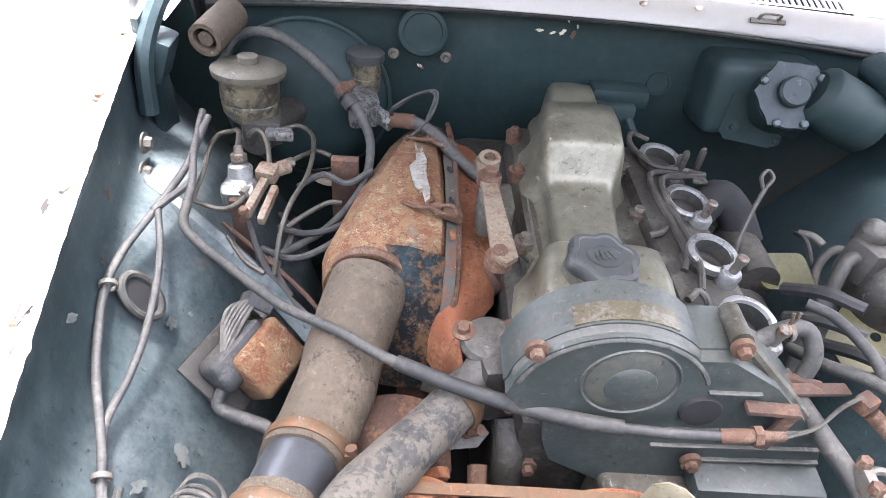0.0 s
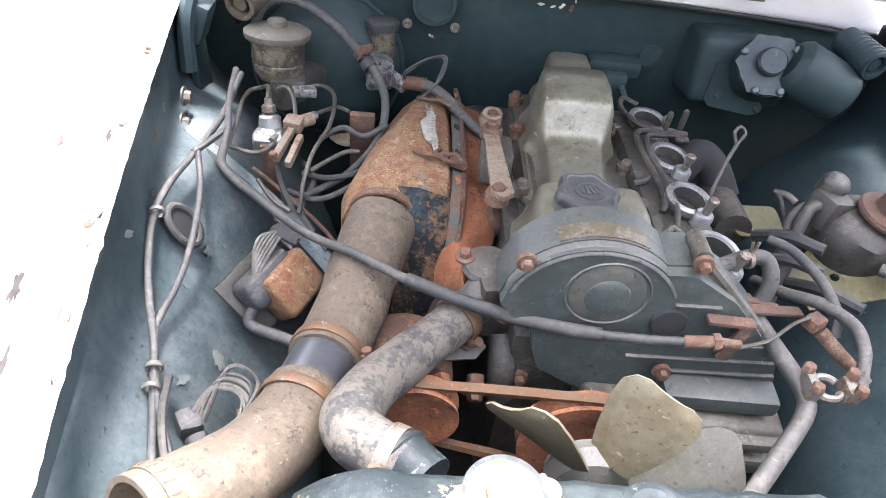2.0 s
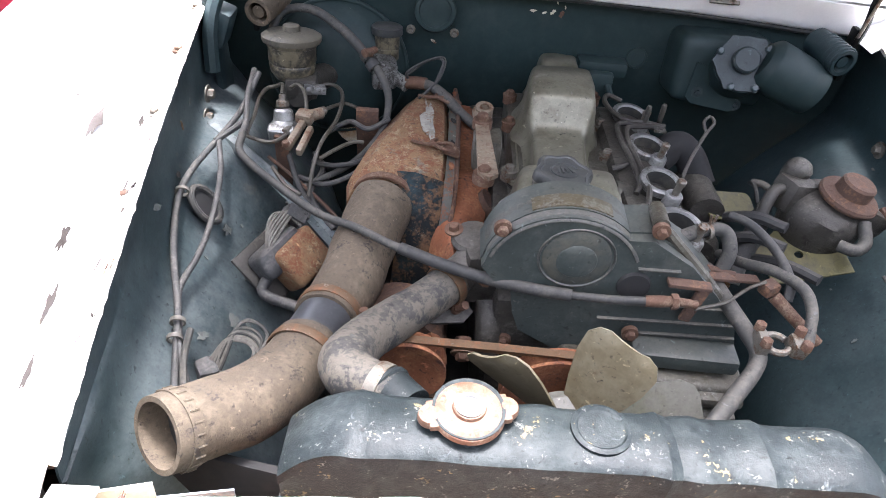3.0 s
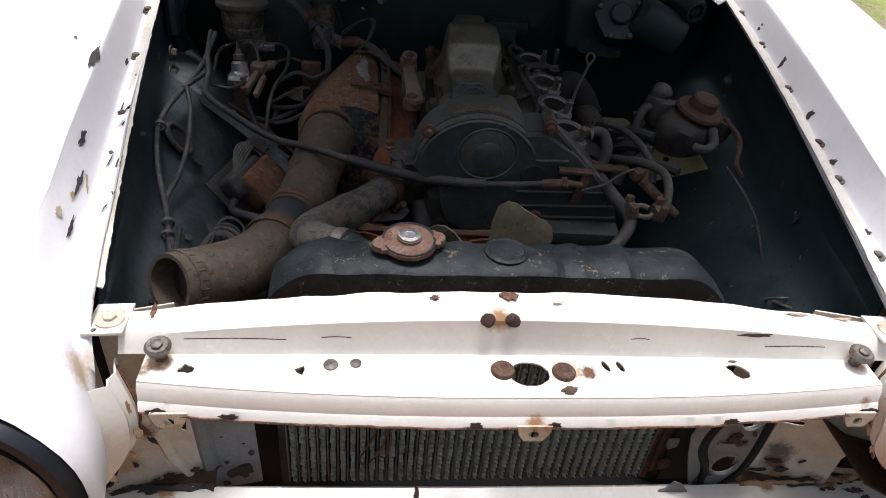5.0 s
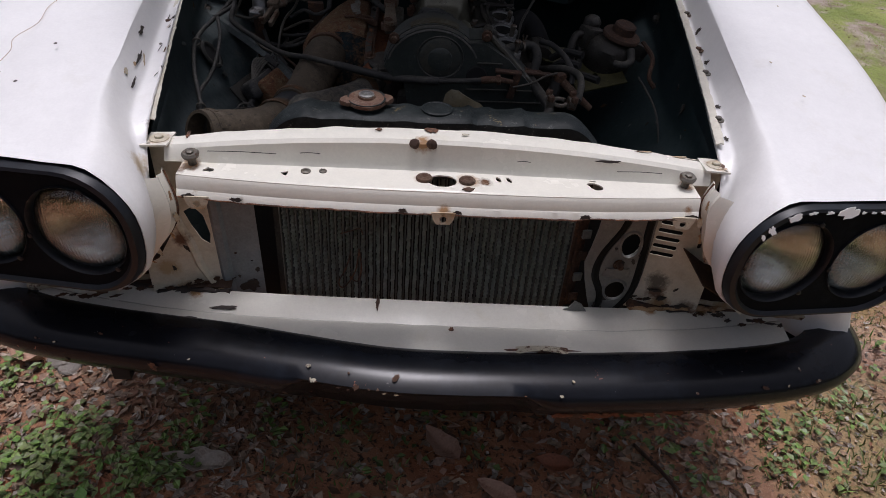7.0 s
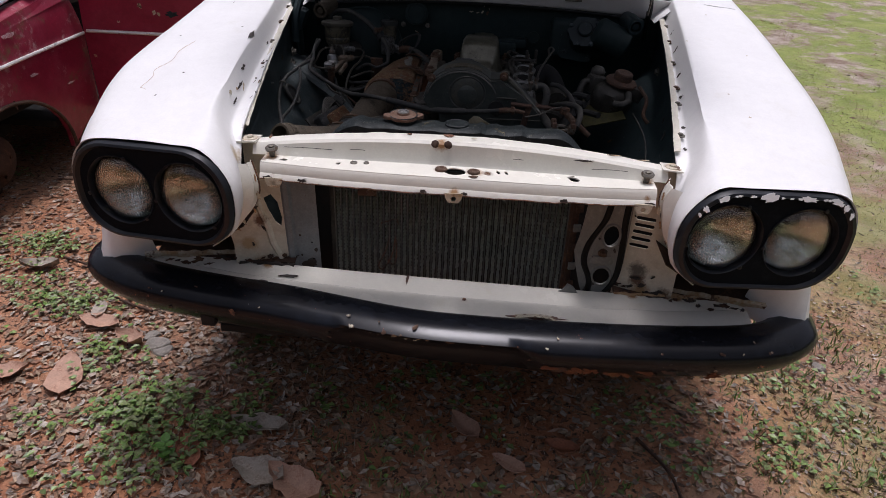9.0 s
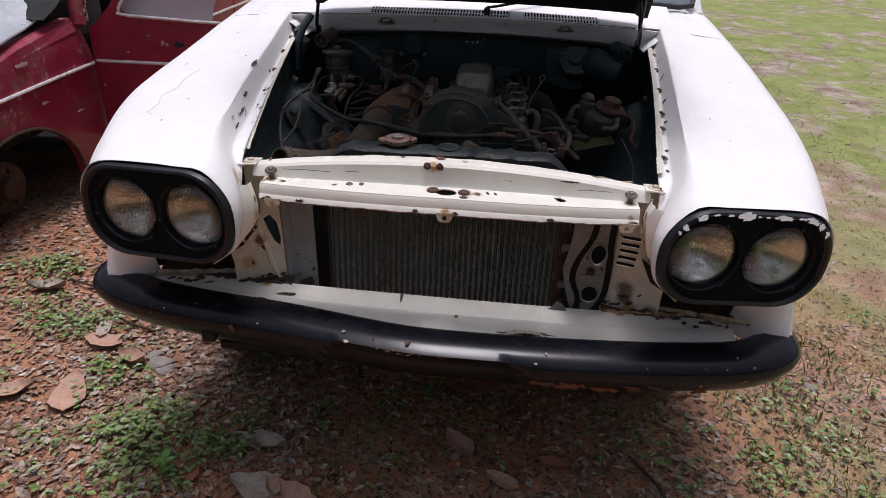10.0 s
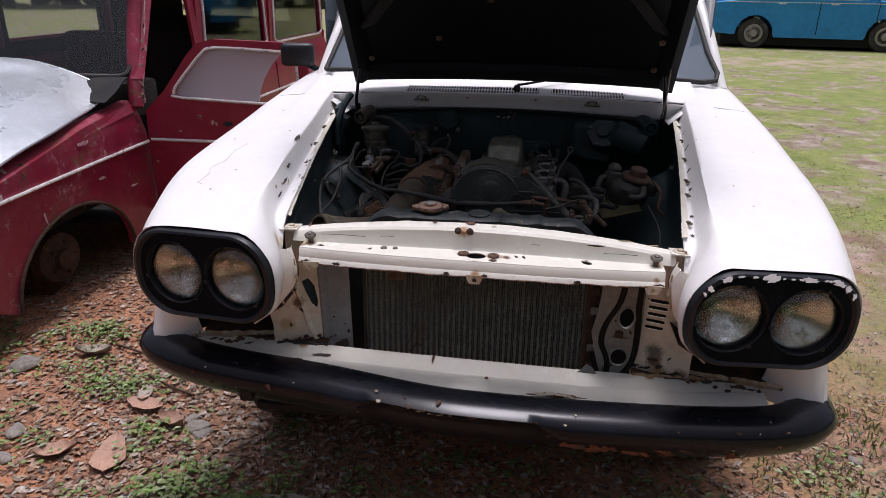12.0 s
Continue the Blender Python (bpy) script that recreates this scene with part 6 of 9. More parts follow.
tc = part("timing_cover", plate(tout, [], 0.020, tm(0.330)), cover_plastic, eng, "grey-green plastic timing cover with a round pressing")


def face_ring(r0, r1, y, z, x=0.0, zc=0.890, sq=0.95):
    return [[V((x + r0 * math.cos(a), y, zc + r0 * sq * math.sin(a))), V((x + (r0 * 0.6 + r1 * 0.4) * math.cos(a), y - z, zc + (r0 * 0.6 + r1 * 0.4) * sq * math.sin(a))), V((x + (r0 * 0.3 + r1 * 0.7) * math.cos(a), y - z, zc + (r0 * 0.3 + r1 * 0.7) * sq * math.sin(a))), V((x + r1 * math.cos(a), y, zc + r1 * sq * math.sin(a)))] for a in np.linspace(0, 2 * math.pi, 49)]


part("round_rim", loft(face_ring(0.0405, 0.0445, 0.3105, 0.0022)), cover_rim, tc)
part("round_boss", lathe([(0.0400, 0.0), (0.038, 0.0012), (0.033, 0.0030), (0.024, 0.0040), (0.010, 0.0045), (0.002, 0.0045)], (0.0, 0.311, 0.890), (0, -1, 0), 40), boss_stain, tc, "oil-stained round boss")
part("boss_center", lathe([(0.0235, 0.0035), (0.022, 0.0050), (0.010, 0.0055), (0.002, 0.0055)], (0.0, 0.311, 0.888), (0, -1, 0), 32), cover_plastic, tc)
# raised crescent at the arch, with the data plate
cres = []
for a in np.linspace(165, 22, 30):
    c, s_ = math.cos(radians(a)), math.sin(radians(a))
    cres.append([V((-0.012 + r * c, y, 0.862 + r * 0.935 * s_)) for r, y in ((0.0835, 0.3108), (0.0845, 0.3085), (0.088, 0.3100), (0.0905, 0.318), (0.0925, 0.345), (0.0905, 0.376))])
part("crescent_rim", loft(cres), cover_rim, tc, "raised arch rim", 50)
dp = []
for a in np.linspace(118, 62, 16):
    c, s_ = math.cos(radians(a)), math.sin(radians(a))
    dp.append([V((-0.012 + r * c, y, 0.862 + r * 0.935 * s_)) for r, y in ((0.0915, 0.3265), (0.0942, 0.3265), (0.0948, 0.348), (0.0915, 0.348))])
part("data_plate", loft(dp), plate_metal, tc, "worn metal data plate")
for x0, x1, z in ((0.070, 0.118, 0.884), (0.050, 0.186, 0.831), (0.040, 0.202, 0.806), (0.090, 0.21, 0.786)):
    part("rib", slab(((x0 + x1) / 2, 0.3085, z), (x1 - x0, 0.006, 0.0024), (0, -0.8, 0), 0.0010), cover_rim, tc)
part("lower_step", slab((0.150, 0.300, 0.768), (0.130, 0.05, 0.022), (0, 2, 0), 0.006), cover_plastic, tc)
part("front_case", jitter(slab((0.115, 0.310, 0.708), (0.225, 0.10, 0.085), (0, 2, 0), 0.012, 3), 0.002, 20), alloy, eng, "cast alloy front case below the cover")
for k in range(2):
    part("case_rib", slab((0.14, 0.262, 0.735 - 0.03 * k), (0.17, 0.03, 0.014), (0, 2, 0), 0.005), alloy, eng)
# flat black disc stands for the shaded notch
part("cover_notch", lathe([(0.020, 0.0), (0.018, 0.004)], (0.071, 0.3095, 0.858), (0, -1, 0), 20), void_black, tc)
for x, y, z in ((-0.086, 0.316, 0.922), (0.082, 0.304, 0.790), (0.084, 0.318, 0.934), (-0.062, 0.33, 0.735), (-0.095, 0.33, 0.835)):
    part("case_bolt", merged(lathe([(0.010, 0), (0.010, 0.006)], (x, y, z), (0, -1, 0), 16), hexbolt((x, y - 0.006, z), (0, -1, 0), 0.0062, 0.007, False)), rust_bolt, tc, "rusty hex bolt")
part("bolt_boss", tube([(0.090, 0.37, 0.925), (0.086, 0.322, 0.934)], 0.0095, 12), alloy, eng)
part("brace", tube([(0.092, 0.330, 0.928), (0.125, 0.326, 0.896), (0.165, 0.322, 0.856), (0.200, 0.322, 0.815)], 0.006, 8), alloy, eng)

# intake stubs where the carburettors sat
inlet = part("inlet_manifold", jitter(slab((0.128, 0.575, 0.834), (0.085, 0.40, 0.045), (0, 8, 0), 0.012), 0.003, 18), alloy_dark, eng, "dark inlet manifold")
for k, (x, y, z) in enumerate(((0.138, 0.735, 0.862), (0.145, 0.632, 0.862), (0.140, 0.520, 0.869), (0.136, 0.405, 0.878))):
    ax = V((0.10, -0.16, 1)).normalized()
    st = part("intake_stub", lathe([(0.0275, -0.004), (0.0295, 0.0), (0.0295, 0.006), (0.0275, 0.0075), (0.0225, 0.0075), (0.0210, 0.004)], (x, y, z), ax, 40, False), alloy_bright, inlet, "open bright intake stub")
    part("stub_body", lathe([(0.031, -0.045), (0.028, -0.02), (0.0275, -0.003)], (x, y, z), ax, 32, False), alloy_dark, st)
    # bore coloured dark for its depth, unlike the bright ring
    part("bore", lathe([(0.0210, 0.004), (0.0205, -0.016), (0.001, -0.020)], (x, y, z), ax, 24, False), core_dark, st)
    part("stud_boss", lathe([(0.012, -0.03), (0.012, 0.0), (0.010, 0.003)], (x + 0.012, y - 0.031, z + 0.002), ax, 16), alloy_bright, st)
    part("stud", lathe([(0.005, 0.0), (0.005, 0.022), (0.0065, 0.022), (0.0065, 0.028), (0.004, 0.030)], (x + 0.012, y - 0.031, z), ax, 10), zinc, st)
    part("stub_neck", tube([(x - 0.003, y + 0.003, z - 0.02), (x - 0.03, y + 0.005, z - 0.035), (x - 0.06, y + 0.005, z - 0.03)], 0.024, 14), alloy, st)
pipes = [[(0.128, 0.77, 0.872), (0.105, 0.775, 0.878), (0.098, 0.745, 0.876), (0.118, 0.70, 0.874), (0.150, 0.690, 0.876), (0.172, 0.685, 0.874)],
         [(0.172, 0.665, 0.878), (0.135, 0.672, 0.88), (0.105, 0.668, 0.88), (0.103, 0.63, 0.876), (0.110, 0.575, 0.872), (0.113, 0.52, 0.868), (0.106, 0.50, 0.862)],
         [(0.175, 0.672, 0.881), (0.140, 0.663, 0.882), (0.116, 0.655, 0.882), (0.112, 0.62, 0.878), (0.118, 0.575, 0.874), (0.120, 0.50, 0.872), (0.112, 0.46, 0.868)],
         [(0.090, 0.44, 0.872), (0.104, 0.452, 0.874), (0.112, 0.44, 0.87), (0.104, 0.41, 0.866)],
         [(0.080, 0.555, 0.866), (0.095, 0.56, 0.868), (0.106, 0.575, 0.866)]]
for p in pipes:
    part("fuel_pipe", tube(p, 0.0042, 8, 6), alloy_dark, inlet, "dark bent metal pipe")
part("pipe_clamp", slab((0.168, 0.672, 0.877), (0.018, 0.026, 0.004), (0, 0, 0), 0.001), alloy, inlet)
for x, y in ((0.150, 0.690), (0.175, 0.700)):
    part("pin", lathe([(0.004, 0), (0.0045, 0.03), (0.003, 0.034)], (x, y, 0.872), (0, -0.1, 1), 10), alloy_dark, inlet)
# hoses and small linkages beside the intake
part("vacuum_hose", tube([(0.110, 0.365, 0.882), (0.130, 0.37, 0.888), (0.165, 0.385, 0.892), (0.186, 0.385, 0.888), (0.192, 0.37, 0.870), (0.185, 0.36, 0.845)], 0.0088, 12), rubber_grey, eng, "grey rubber hose")
part("hose_clip", merged(pipe_ring((0.160, 0.381, 0.8905), (1, 0.35, 0.1), 0.0085, 0.0105, 0.005, 16), tube([(0.162, 0.382, 0.90), (0.161, 0.384, 0.913)], 0.0018, 6), tube([(0.166, 0.384, 0.90), (0.169, 0.386, 0.912)], 0.0018, 6)), zinc, eng)
part("return_hose", tube([(0.205, 0.43, 0.885), (0.225, 0.41, 0.886), (0.245, 0.37, 0.878), (0.258, 0.335, 0.862), (0.256, 0.318, 0.845)], 0.0058, 10), rubber, eng, "thin black rubber hose")
part("throttle_lever", merged(slab((0.195, 0.345, 0.852), (0.07, 0.014, 0.004), (0, 8, 10), 0.001), slab((0.235, 0.33, 0.853), (0.020, 0.018, 0.016), (0, 0, 30), 0.004), tube([(0.20, 0.35, 0.85), (0.17, 0.36, 0.85), (0.15, 0.35, 0.86)], 0.006, 8)), rust_dark, eng, "rusty throttle linkage")
part("linkage_spring", merged(tube([(0.150 + 0.006 * math.cos(a), 0.335 - 0.0008 * a, 0.858 + 0.006 * math.sin(a)) for a in (k * 0.8 for k in range(34))], 0.0014, 5, 2), tube([(0.145, 0.33, 0.87), (0.152, 0.326, 0.855), (0.160, 0.325, 0.848)], 0.003, 6)), zinc, eng)
part("cable_bracket", merged(slab((0.130, 0.302, 0.872), (0.050, 0.014, 0.005), (0, 4, 0), 0.001), slab((0.143, 0.300, 0.846), (0.014, 0.006, 0.055), (0, 12, 0), 0.002)), rust_dark, eng, "rusty cable bracket")
part("link_rod", tube([(0.14, 0.288, 0.848), (0.175, 0.298, 0.853), (0.205, 0.318, 0.86), (0.228, 0.33, 0.862)], 0.0022, 6), tube_metal, eng)
part("rust_rod", tube([(0.240, 0.322, 0.848), (0.270, 0.30, 0.828), (0.295, 0.285, 0.812)], [0.008, 0.0075, 0.006], 10), rust_bolt, eng, "rusty short pipe")
# exhaust side: rusty shield, lifting bracket
sh = []
for k in range(25):
    f = k / 24
    y = 0.80 - 0.40 * f
    left = -0.170 - 0.012 * math.sin(math.pi * f) + 0.044 * max(0, f - 0.80) / 0.20
    right = -0.092 + 0.010 * math.sin(math.pi * min(1, f * 1.3)) - (0.036 * (max(0, f - 0.72) / 0.28) ** 0.6)
    sh.append([V((left + (right - left) * u, y, 0.800 + 0.030 * math.sin(math.pi * u) ** 0.8 - 0.030 * (1 - u) ** 3 - 0.04 * f * f)) for u in np.linspace(0, 1, 11)])
part("exhaust_shield", thicken(jitter(loft(sh), 0.0025, 12), 0.002), rust, eng, "orange rusted exhaust heat shield", 60)
part("exhaust_manifold", merged(tube([(-0.10, 0.78, 0.76), (-0.15, 0.70, 0.73), (-0.16, 0.55, 0.70), (-0.16, 0.42, 0.60)], 0.034, 12), *[tube([(-0.08, y, 0.79), (-0.13, y, 0.75)], 0.022, 10) for y in (0.45, 0.56, 0.67, 0.78)]), rust_dark, eng, "rust-brown exhaust manifold")
lb = part("lifting_bracket", merged(plate([(-0.012, 0.10), (-0.008, 0.110), (0.008, 0.110), (0.012, 0.10), (0.0095, 0.03), (0.013, -0.10), (0.0, -0.112), (-0.013, -0.10), (-0.0095, 0.03)], [], 0.006, Matrix.Translation((-0.101, 0.560, 0.888)) @ pose(0, 0, 0, -3, 0, 2)), pipe_ring((-0.099, 0.663, 0.872), (0, -0.25, 1), 0.0075, 0.0135, 0.024, 24)), lift_metal, eng, "tan rusty lifting bracket")
for y in (0.468, 0.618):
    part("bolt", merged(lathe([(0.0145, -0.012), (0.0145, -0.001), (0.0135, 0.002)], (-0.102, y, 0.893), (0, 0, 1), 20), hexbolt((-0.102, y, 0.895), (0, 0, 1), 0.0085, 0.009, False)), rust_bolt, lb, "rusty hex bolt")
part("bracket_foot", slab((-0.093, 0.60, 0.856), (0.04, 0.05, 0.05), (0, 0, 0), 0.006), alloy, lb)
# thermostat housing and water outlet
part("thermostat_housing", merged(jitter(slab((-0.098, 0.385, 0.805), (0.05, 0.06, 0.075), (0, 0, 12), 0.012), 0.002, 30), lathe([(0.027, 0), (0.028, 0.006), (0.024, 0.011), (0.010, 0.014)], (-0.110, 0.40, 0.835), (-0.1, -0.2, 1), 20), tube([(-0.105, 0.385, 0.82), (-0.118, 0.37, 0.81), (-0.14, 0.355, 0.798)], 0.024, 14)), alloy_dark, eng, "oily thermostat housing")
for x, y in ((-0.088, 0.41), (-0.135, 0.405)):
    part("bolt", hexbolt((x, y, 0.846), (-0.1, -0.2, 1), 0.007, 0.008), rust_bolt, eng)
part("water_pipe", tube([(-0.085, 0.36, 0.77), (-0.082, 0.335, 0.745), (-0.080, 0.33, 0.70)], 0.017, 12), alloy_dark, eng)
part("lower_arm", plate([(-0.07, -0.008), (-0.03, -0.014), (0.03, -0.010), (0.042, 0.004), (0.03, 0.018), (-0.02, 0.012), (-0.07, 0.012)], [], 0.012, Matrix.Translation((-0.145, 0.345, 0.752)) @ pose(0, 0, 0, 35, 0, 4)), alloy_dark, eng, "dark alternator arm")
part("arm_bolt", merged(lathe([(0.010, 0), (0.010, 0.02), (0.008, 0.022)], (-0.112, 0.325, 0.735), (0, -0.8, -0.4), 12), hexbolt((-0.112, 0.307, 0.726), (0, -0.8, -0.4), 0.009, 0.010)), rust_bolt, eng)
part("alternator", (lathe([(0.045, 0), (0.058, 0.01), (0.060, 0.06), (0.055, 0.075), (0.02, 0.08)], (-0.195, 0.395, 0.71), (0, -1, 0), 28)), rust_dark, eng, "rusted alternator")
part("alternator_fan", merged(*[slab((-0.190 + 0.035 * math.cos(a), 0.305, 0.715 + 0.035 * math.sin(a)), (0.045, 0.012, 0.02), (25, -math.degrees(a), 0), 0.002) for a in np.linspace(0, 5.6, 9)]), rust, eng)


def pulley(at, r, w):
    return lathe([(r * 0.35, w * 0.3), (r * 0.55, w * 0.35), (r * 0.82, w * 0.1), (r, 0), (r, w * 0.18), (r * 0.86, w * 0.5), (r, w * 0.82), (r, w), (r * 0.82, w * 0.95), (r * 0.55, w * 0.7), (r * 0.35, w * 0.7), (r * 0.1, w * 0.7)], at, (0, -1, 0), 40)


part("alternator_pulley", pulley((-0.178, 0.275, 0.745), 0.046, 0.026), rust, eng, "rusty belt pulley")
part("fan_pulley", pulley((0.004, 0.272, 0.715), 0.070, 0.026), rust, eng, "rusty fan pulley")
bl = []
for a in np.linspace(90, 270, 14):
    bl.append((-0.178 + 0.045 * math.cos(radians(a)), 0.262, 0.745 + 0.045 * math.sin(radians(a))))
for a in np.linspace(270, 450, 16):
    bl.append((0.004 + 0.069 * math.cos(radians(a)), 0.262, 0.715 + 0.069 * math.sin(radians(a))))
bl.append(bl[0])
part("drive_belt", loft([[V(p) + V((0, d, 0)) + (V(p) - V((-0.08, p[1], 0.73))).normalized() * e for d, e in ((-0.006, 0.002), (0.006, 0.002), (0.004, -0.006), (-0.004, -0.006))] for p in catmull(bl, 2)], True), clamp_metal, eng, "brown dusty drive belt")
fan = part("fan", lathe([(0.045, 0), (0.048, 0.012), (0.040, 0.03), (0.02, 0.036)], (0.008, 0.228, 0.715), (0, -1, 0), 28), fan_white, eng, "yellowed plastic cooling fan")
for k, (a, mt, sp) in enumerate(((74, fan_plastic, 1), (130, fan_plastic, 1), (18, fan_white, 1), (104 + 90, fan_white, 1), (104 + 150, fan_plastic, 1), (104 + 210, fan_white, 1))):
    c = V((0.008, 0.205, 0.715))
    rd, td = V((math.cos(radians(a)), 0, math.sin(radians(a)))), V((-math.sin(radians(a)), 0, math.cos(radians(a))))
    bs = []
    for r, w, tw in ((0.040, 0.024, 42), (0.07, 0.034, 40), (0.11, 0.043, 36), (0.138, 0.044, 33), (0.152, 0.036, 31), (0.157, 0.024, 30)):
        off = td * math.cos(radians(tw)) + V((0, 1, 0)) * math.sin(radians(tw))
        bs.append([c + rd * r + off * (w * e) + V((0, -0.006 * (1 - e * e), 0)) for e in (-1, -0.5, 0, 0.5, 1)])
    part("blade", thicken(loft(bs), 0.003), mt, fan)
# dipstick, rocker breather, side parts
part("dipstick", merged(tube([(0.172, 0.527, 0.84), (0.178, 0.545, 0.88), (0.194, 0.57, 0.905), (0.206, 0.585, 0.922)], 0.0028, 8), tube([(0.206, 0.585, 0.922), (0.214, 0.592, 0.932), (0.208, 0.598, 0.938), (0.200, 0.592, 0.932), (0.204, 0.584, 0.920)], 0.0024, 6)), alloy_dark, eng, "looped metal dipstick")
part("engine_hose", tube([(0.172, 0.372, 0.842), (0.186, 0.318, 0.838), (0.200, 0.272, 0.834), (0.207, 0.245, 0.830), (0.198, 0.220, 0.826), (0.165, 0.180, 0.815), (0.125, 0.135, 0.795)], 0.0095, 14), rubber_grey, eng, "grey rubber water hose")
part("starter", merged(lathe([(0.045, 0), (0.05, 0.02), (0.05, 0.16), (0.04, 0.18)], (0.215, 0.70, 0.74), (0, -1, 0), 24), lathe([(0.026, 0), (0.026, 0.10)], (0.235, 0.66, 0.80), (0, -1, 0), 18)), alloy_dark, eng)
part("black_canister", tube([(0.175, 0.66, 0.83), (0.20, 0.67, 0.85), (0.225, 0.665, 0.835), (0.245, 0.64, 0.80)], 0.024, 14), void_black, eng, "black rubber elbow")
part("gearbox", slab((0.0, 0.88, 0.62), (0.26, 0.12, 0.30), (0, 0, 0), 0.03), alloy_dark, eng)
part("rear_bracket", merged(slab((0.085, 0.835, 0.868), (0.075, 0.02, 0.05), (0, 0, 0), 0.008), tube([(0.112, 0.82, 0.875), (0.118, 0.80, 0.862)], 0.006, 8)), fire_paint, eng)
# ---------------------------------------------------------------- things in the bay
duct = thing("air_duct", (-0.25, 0.45, 0.78), "rust-speckled sheet metal air duct with cracked tan hoses", "duct", bay=True)
ds = []
for y, x0, x1, zb, zt, sh in ((0.866, -0.203, -0.166, 0.780, 0.812, 0), (0.856, -0.212, -0.158, 0.770, 0.826, 0), (0.78, -0.230, -0.152, 0.750, 0.848, 0), (0.68, -0.254, -0.149, 0.730, 0.858, 0), (0.60, -0.274, -0.148, 0.715, 0.856, 0), (0.555, -0.285, -0.148, 0.708, 0.852, 0), (0.540, -0.287, -0.149, 0.706, 0.849, 0.004), (0.518, -0.284, -0.150, 0.705, 0.838, 0.040)):
    top = [(x0 + 0.030, zt - 0.003), ((x0 + x1) / 2, zt + 0.001), (x1 - 0.022, zt - 0.001 - sh * 0.6), (x1 - 0.006, zt - 0.006 - sh)]
    ds.append([V((x, y, z)) for x, z in [(x0, zb + 0.012), (x0, zt - 0.040), (x0 + 0.008, zt - 0.022)] + top + [(x1, zt - 0.020 - sh), (x1, zb + 0.012), (x1 - 0.012, zb), (x0 + 0.012, zb)]])
part("duct_box", jitter(loft(ds, True, True), 0.0020, 22), duct_rust, duct, "rusty tapered duct box", 24)
part("front_flap", thicken(jitter(loft([[V(p) for p in r] for r in (((-0.232, 0.535, 0.846), (-0.19, 0.532, 0.848), (-0.150, 0.530, 0.838)), ((-0.215, 0.505, 0.825), (-0.18, 0.500, 0.822), (-0.148, 0.498, 0.808)), ((-0.21, 0.470, 0.765), (-0.18, 0.462, 0.755), (-0.155, 0.460, 0.745)), ((-0.215, 0.455, 0.70), (-0.19, 0.45, 0.70), (-0.17, 0.45, 0.70)))]), 0.002, 20), 0.002), duct_dark, duct, "dark scuffed front of the duct")
part("seam_flange", thicken(loft([[V((x + 0.000, y, z)), V((x + 0.012, y, z - 0.004)), V((x + 0.013, y, z - 0.03))] for x, y, z in ((-0.160, 0.86, 0.822), (-0.150, 0.78, 0.84), (-0.148, 0.68, 0.848), (-0.148, 0.58, 0.845), (-0.150, 0.51, 0.835), (-0.152, 0.488, 0.80), (-0.157, 0.462, 0.745), (-0.168, 0.448, 0.70))]), 0.002), flange_metal, duct, "rolled seam flange")
flake(duct, (-0.180, 0.665, 0.8592), (0.02, 0.0, 1), 0.125, 0.020, 410, strip_pale, 3, "label_strip")
for k, (y, w) in enumerate(((0.80, 0.02), (0.62, 0.03), (0.56, 0.022), (0.70, 0.014))):
    flake(duct, (-0.142, y, 0.8455), (0.25, 0, 1), w, 0.007, 420 + k, void_black if k % 2 else rust, 0, "flange_chip")
part("seam_rod", tube([(-0.140, 0.86, 0.825), (-0.136, 0.78, 0.838), (-0.134, 0.68, 0.842), (-0.134, 0.56, 0.836), (-0.138, 0.49, 0.80), (-0.15, 0.46, 0.76)], 0.004, 8), rust_dark, duct)
for y, z in ((0.755, 0.853), (0.590, 0.858)):
    part("latch", merged(tube([(-0.200, y + 0.012, z), (-0.185, y - 0.004, z + 0.006), (-0.165, y - 0.006, z + 0.008), (-0.145, y + 0.006, z + 0.004), (-0.135, y - 0.004, z - 0.004)], 0.0028, 8), tube([(-0.165, y + 0.012, z + 0.006), (-0.172, y, z + 0.008), (-0.160, y - 0.012, z + 0.006), (-0.142, y - 0.010, z), (-0.132, y + 0.008, z - 0.006)], 0.0028, 8), slab((-0.143, y, z - 0.004), (0.026, 0.022, 0.010), (0, 20, 0), 0.004)), rust_bolt, duct, "rusty wire latch")


def hose(name, pts, r, mat, parent, label):
    bm = tube(pts, r, 28, 10, True)
    jitter(bm, 0.0016, 26)
    return part(name, bm, mat, parent, label, 60)


def clamp(at, axis, r, parent, mat=None, side=(1, 0, 0)):
    ax = V(axis).normalized()
    b = pipe_ring(V(at) - ax * 0.0065, ax, r * 0.99, r + 0.0018, 0.013, 36)
    q = (V(side) - ax * V(side).dot(ax)).normalized()
    scr = merged(lathe([(0.0055, -0.010), (0.0055, 0.008), (0.007, 0.009), (0.007, 0.014)], V(at) + q * (r + 0.006), ax.cross(q), 12), slab(tuple(V(at) + q * (r + 0.003)), (0.012, 0.012, 0.012), (0, 0, 0), 0.003))
    ob = part("hose_clamp", b, mat or clamp_metal, parent, "worm-drive hose clamp")
    part("clamp_screw", scr, rust_bolt, ob)
    u = ax.orthogonal().normalized()
    for k in range(18):
        a = -1.2 + 2.4 * k / 17
        w = ax.cross(q)
        d = (q * math.cos(a + 1.9) + w * math.sin(a + 1.9))
        s_ = lathe([(0.0022, 0.0), (0.0018, 0.0012)], V(at) + d * (r + 0.0015), d, 6)
        part("band_tooth", s_, mat or clamp_metal, ob)
    return ob


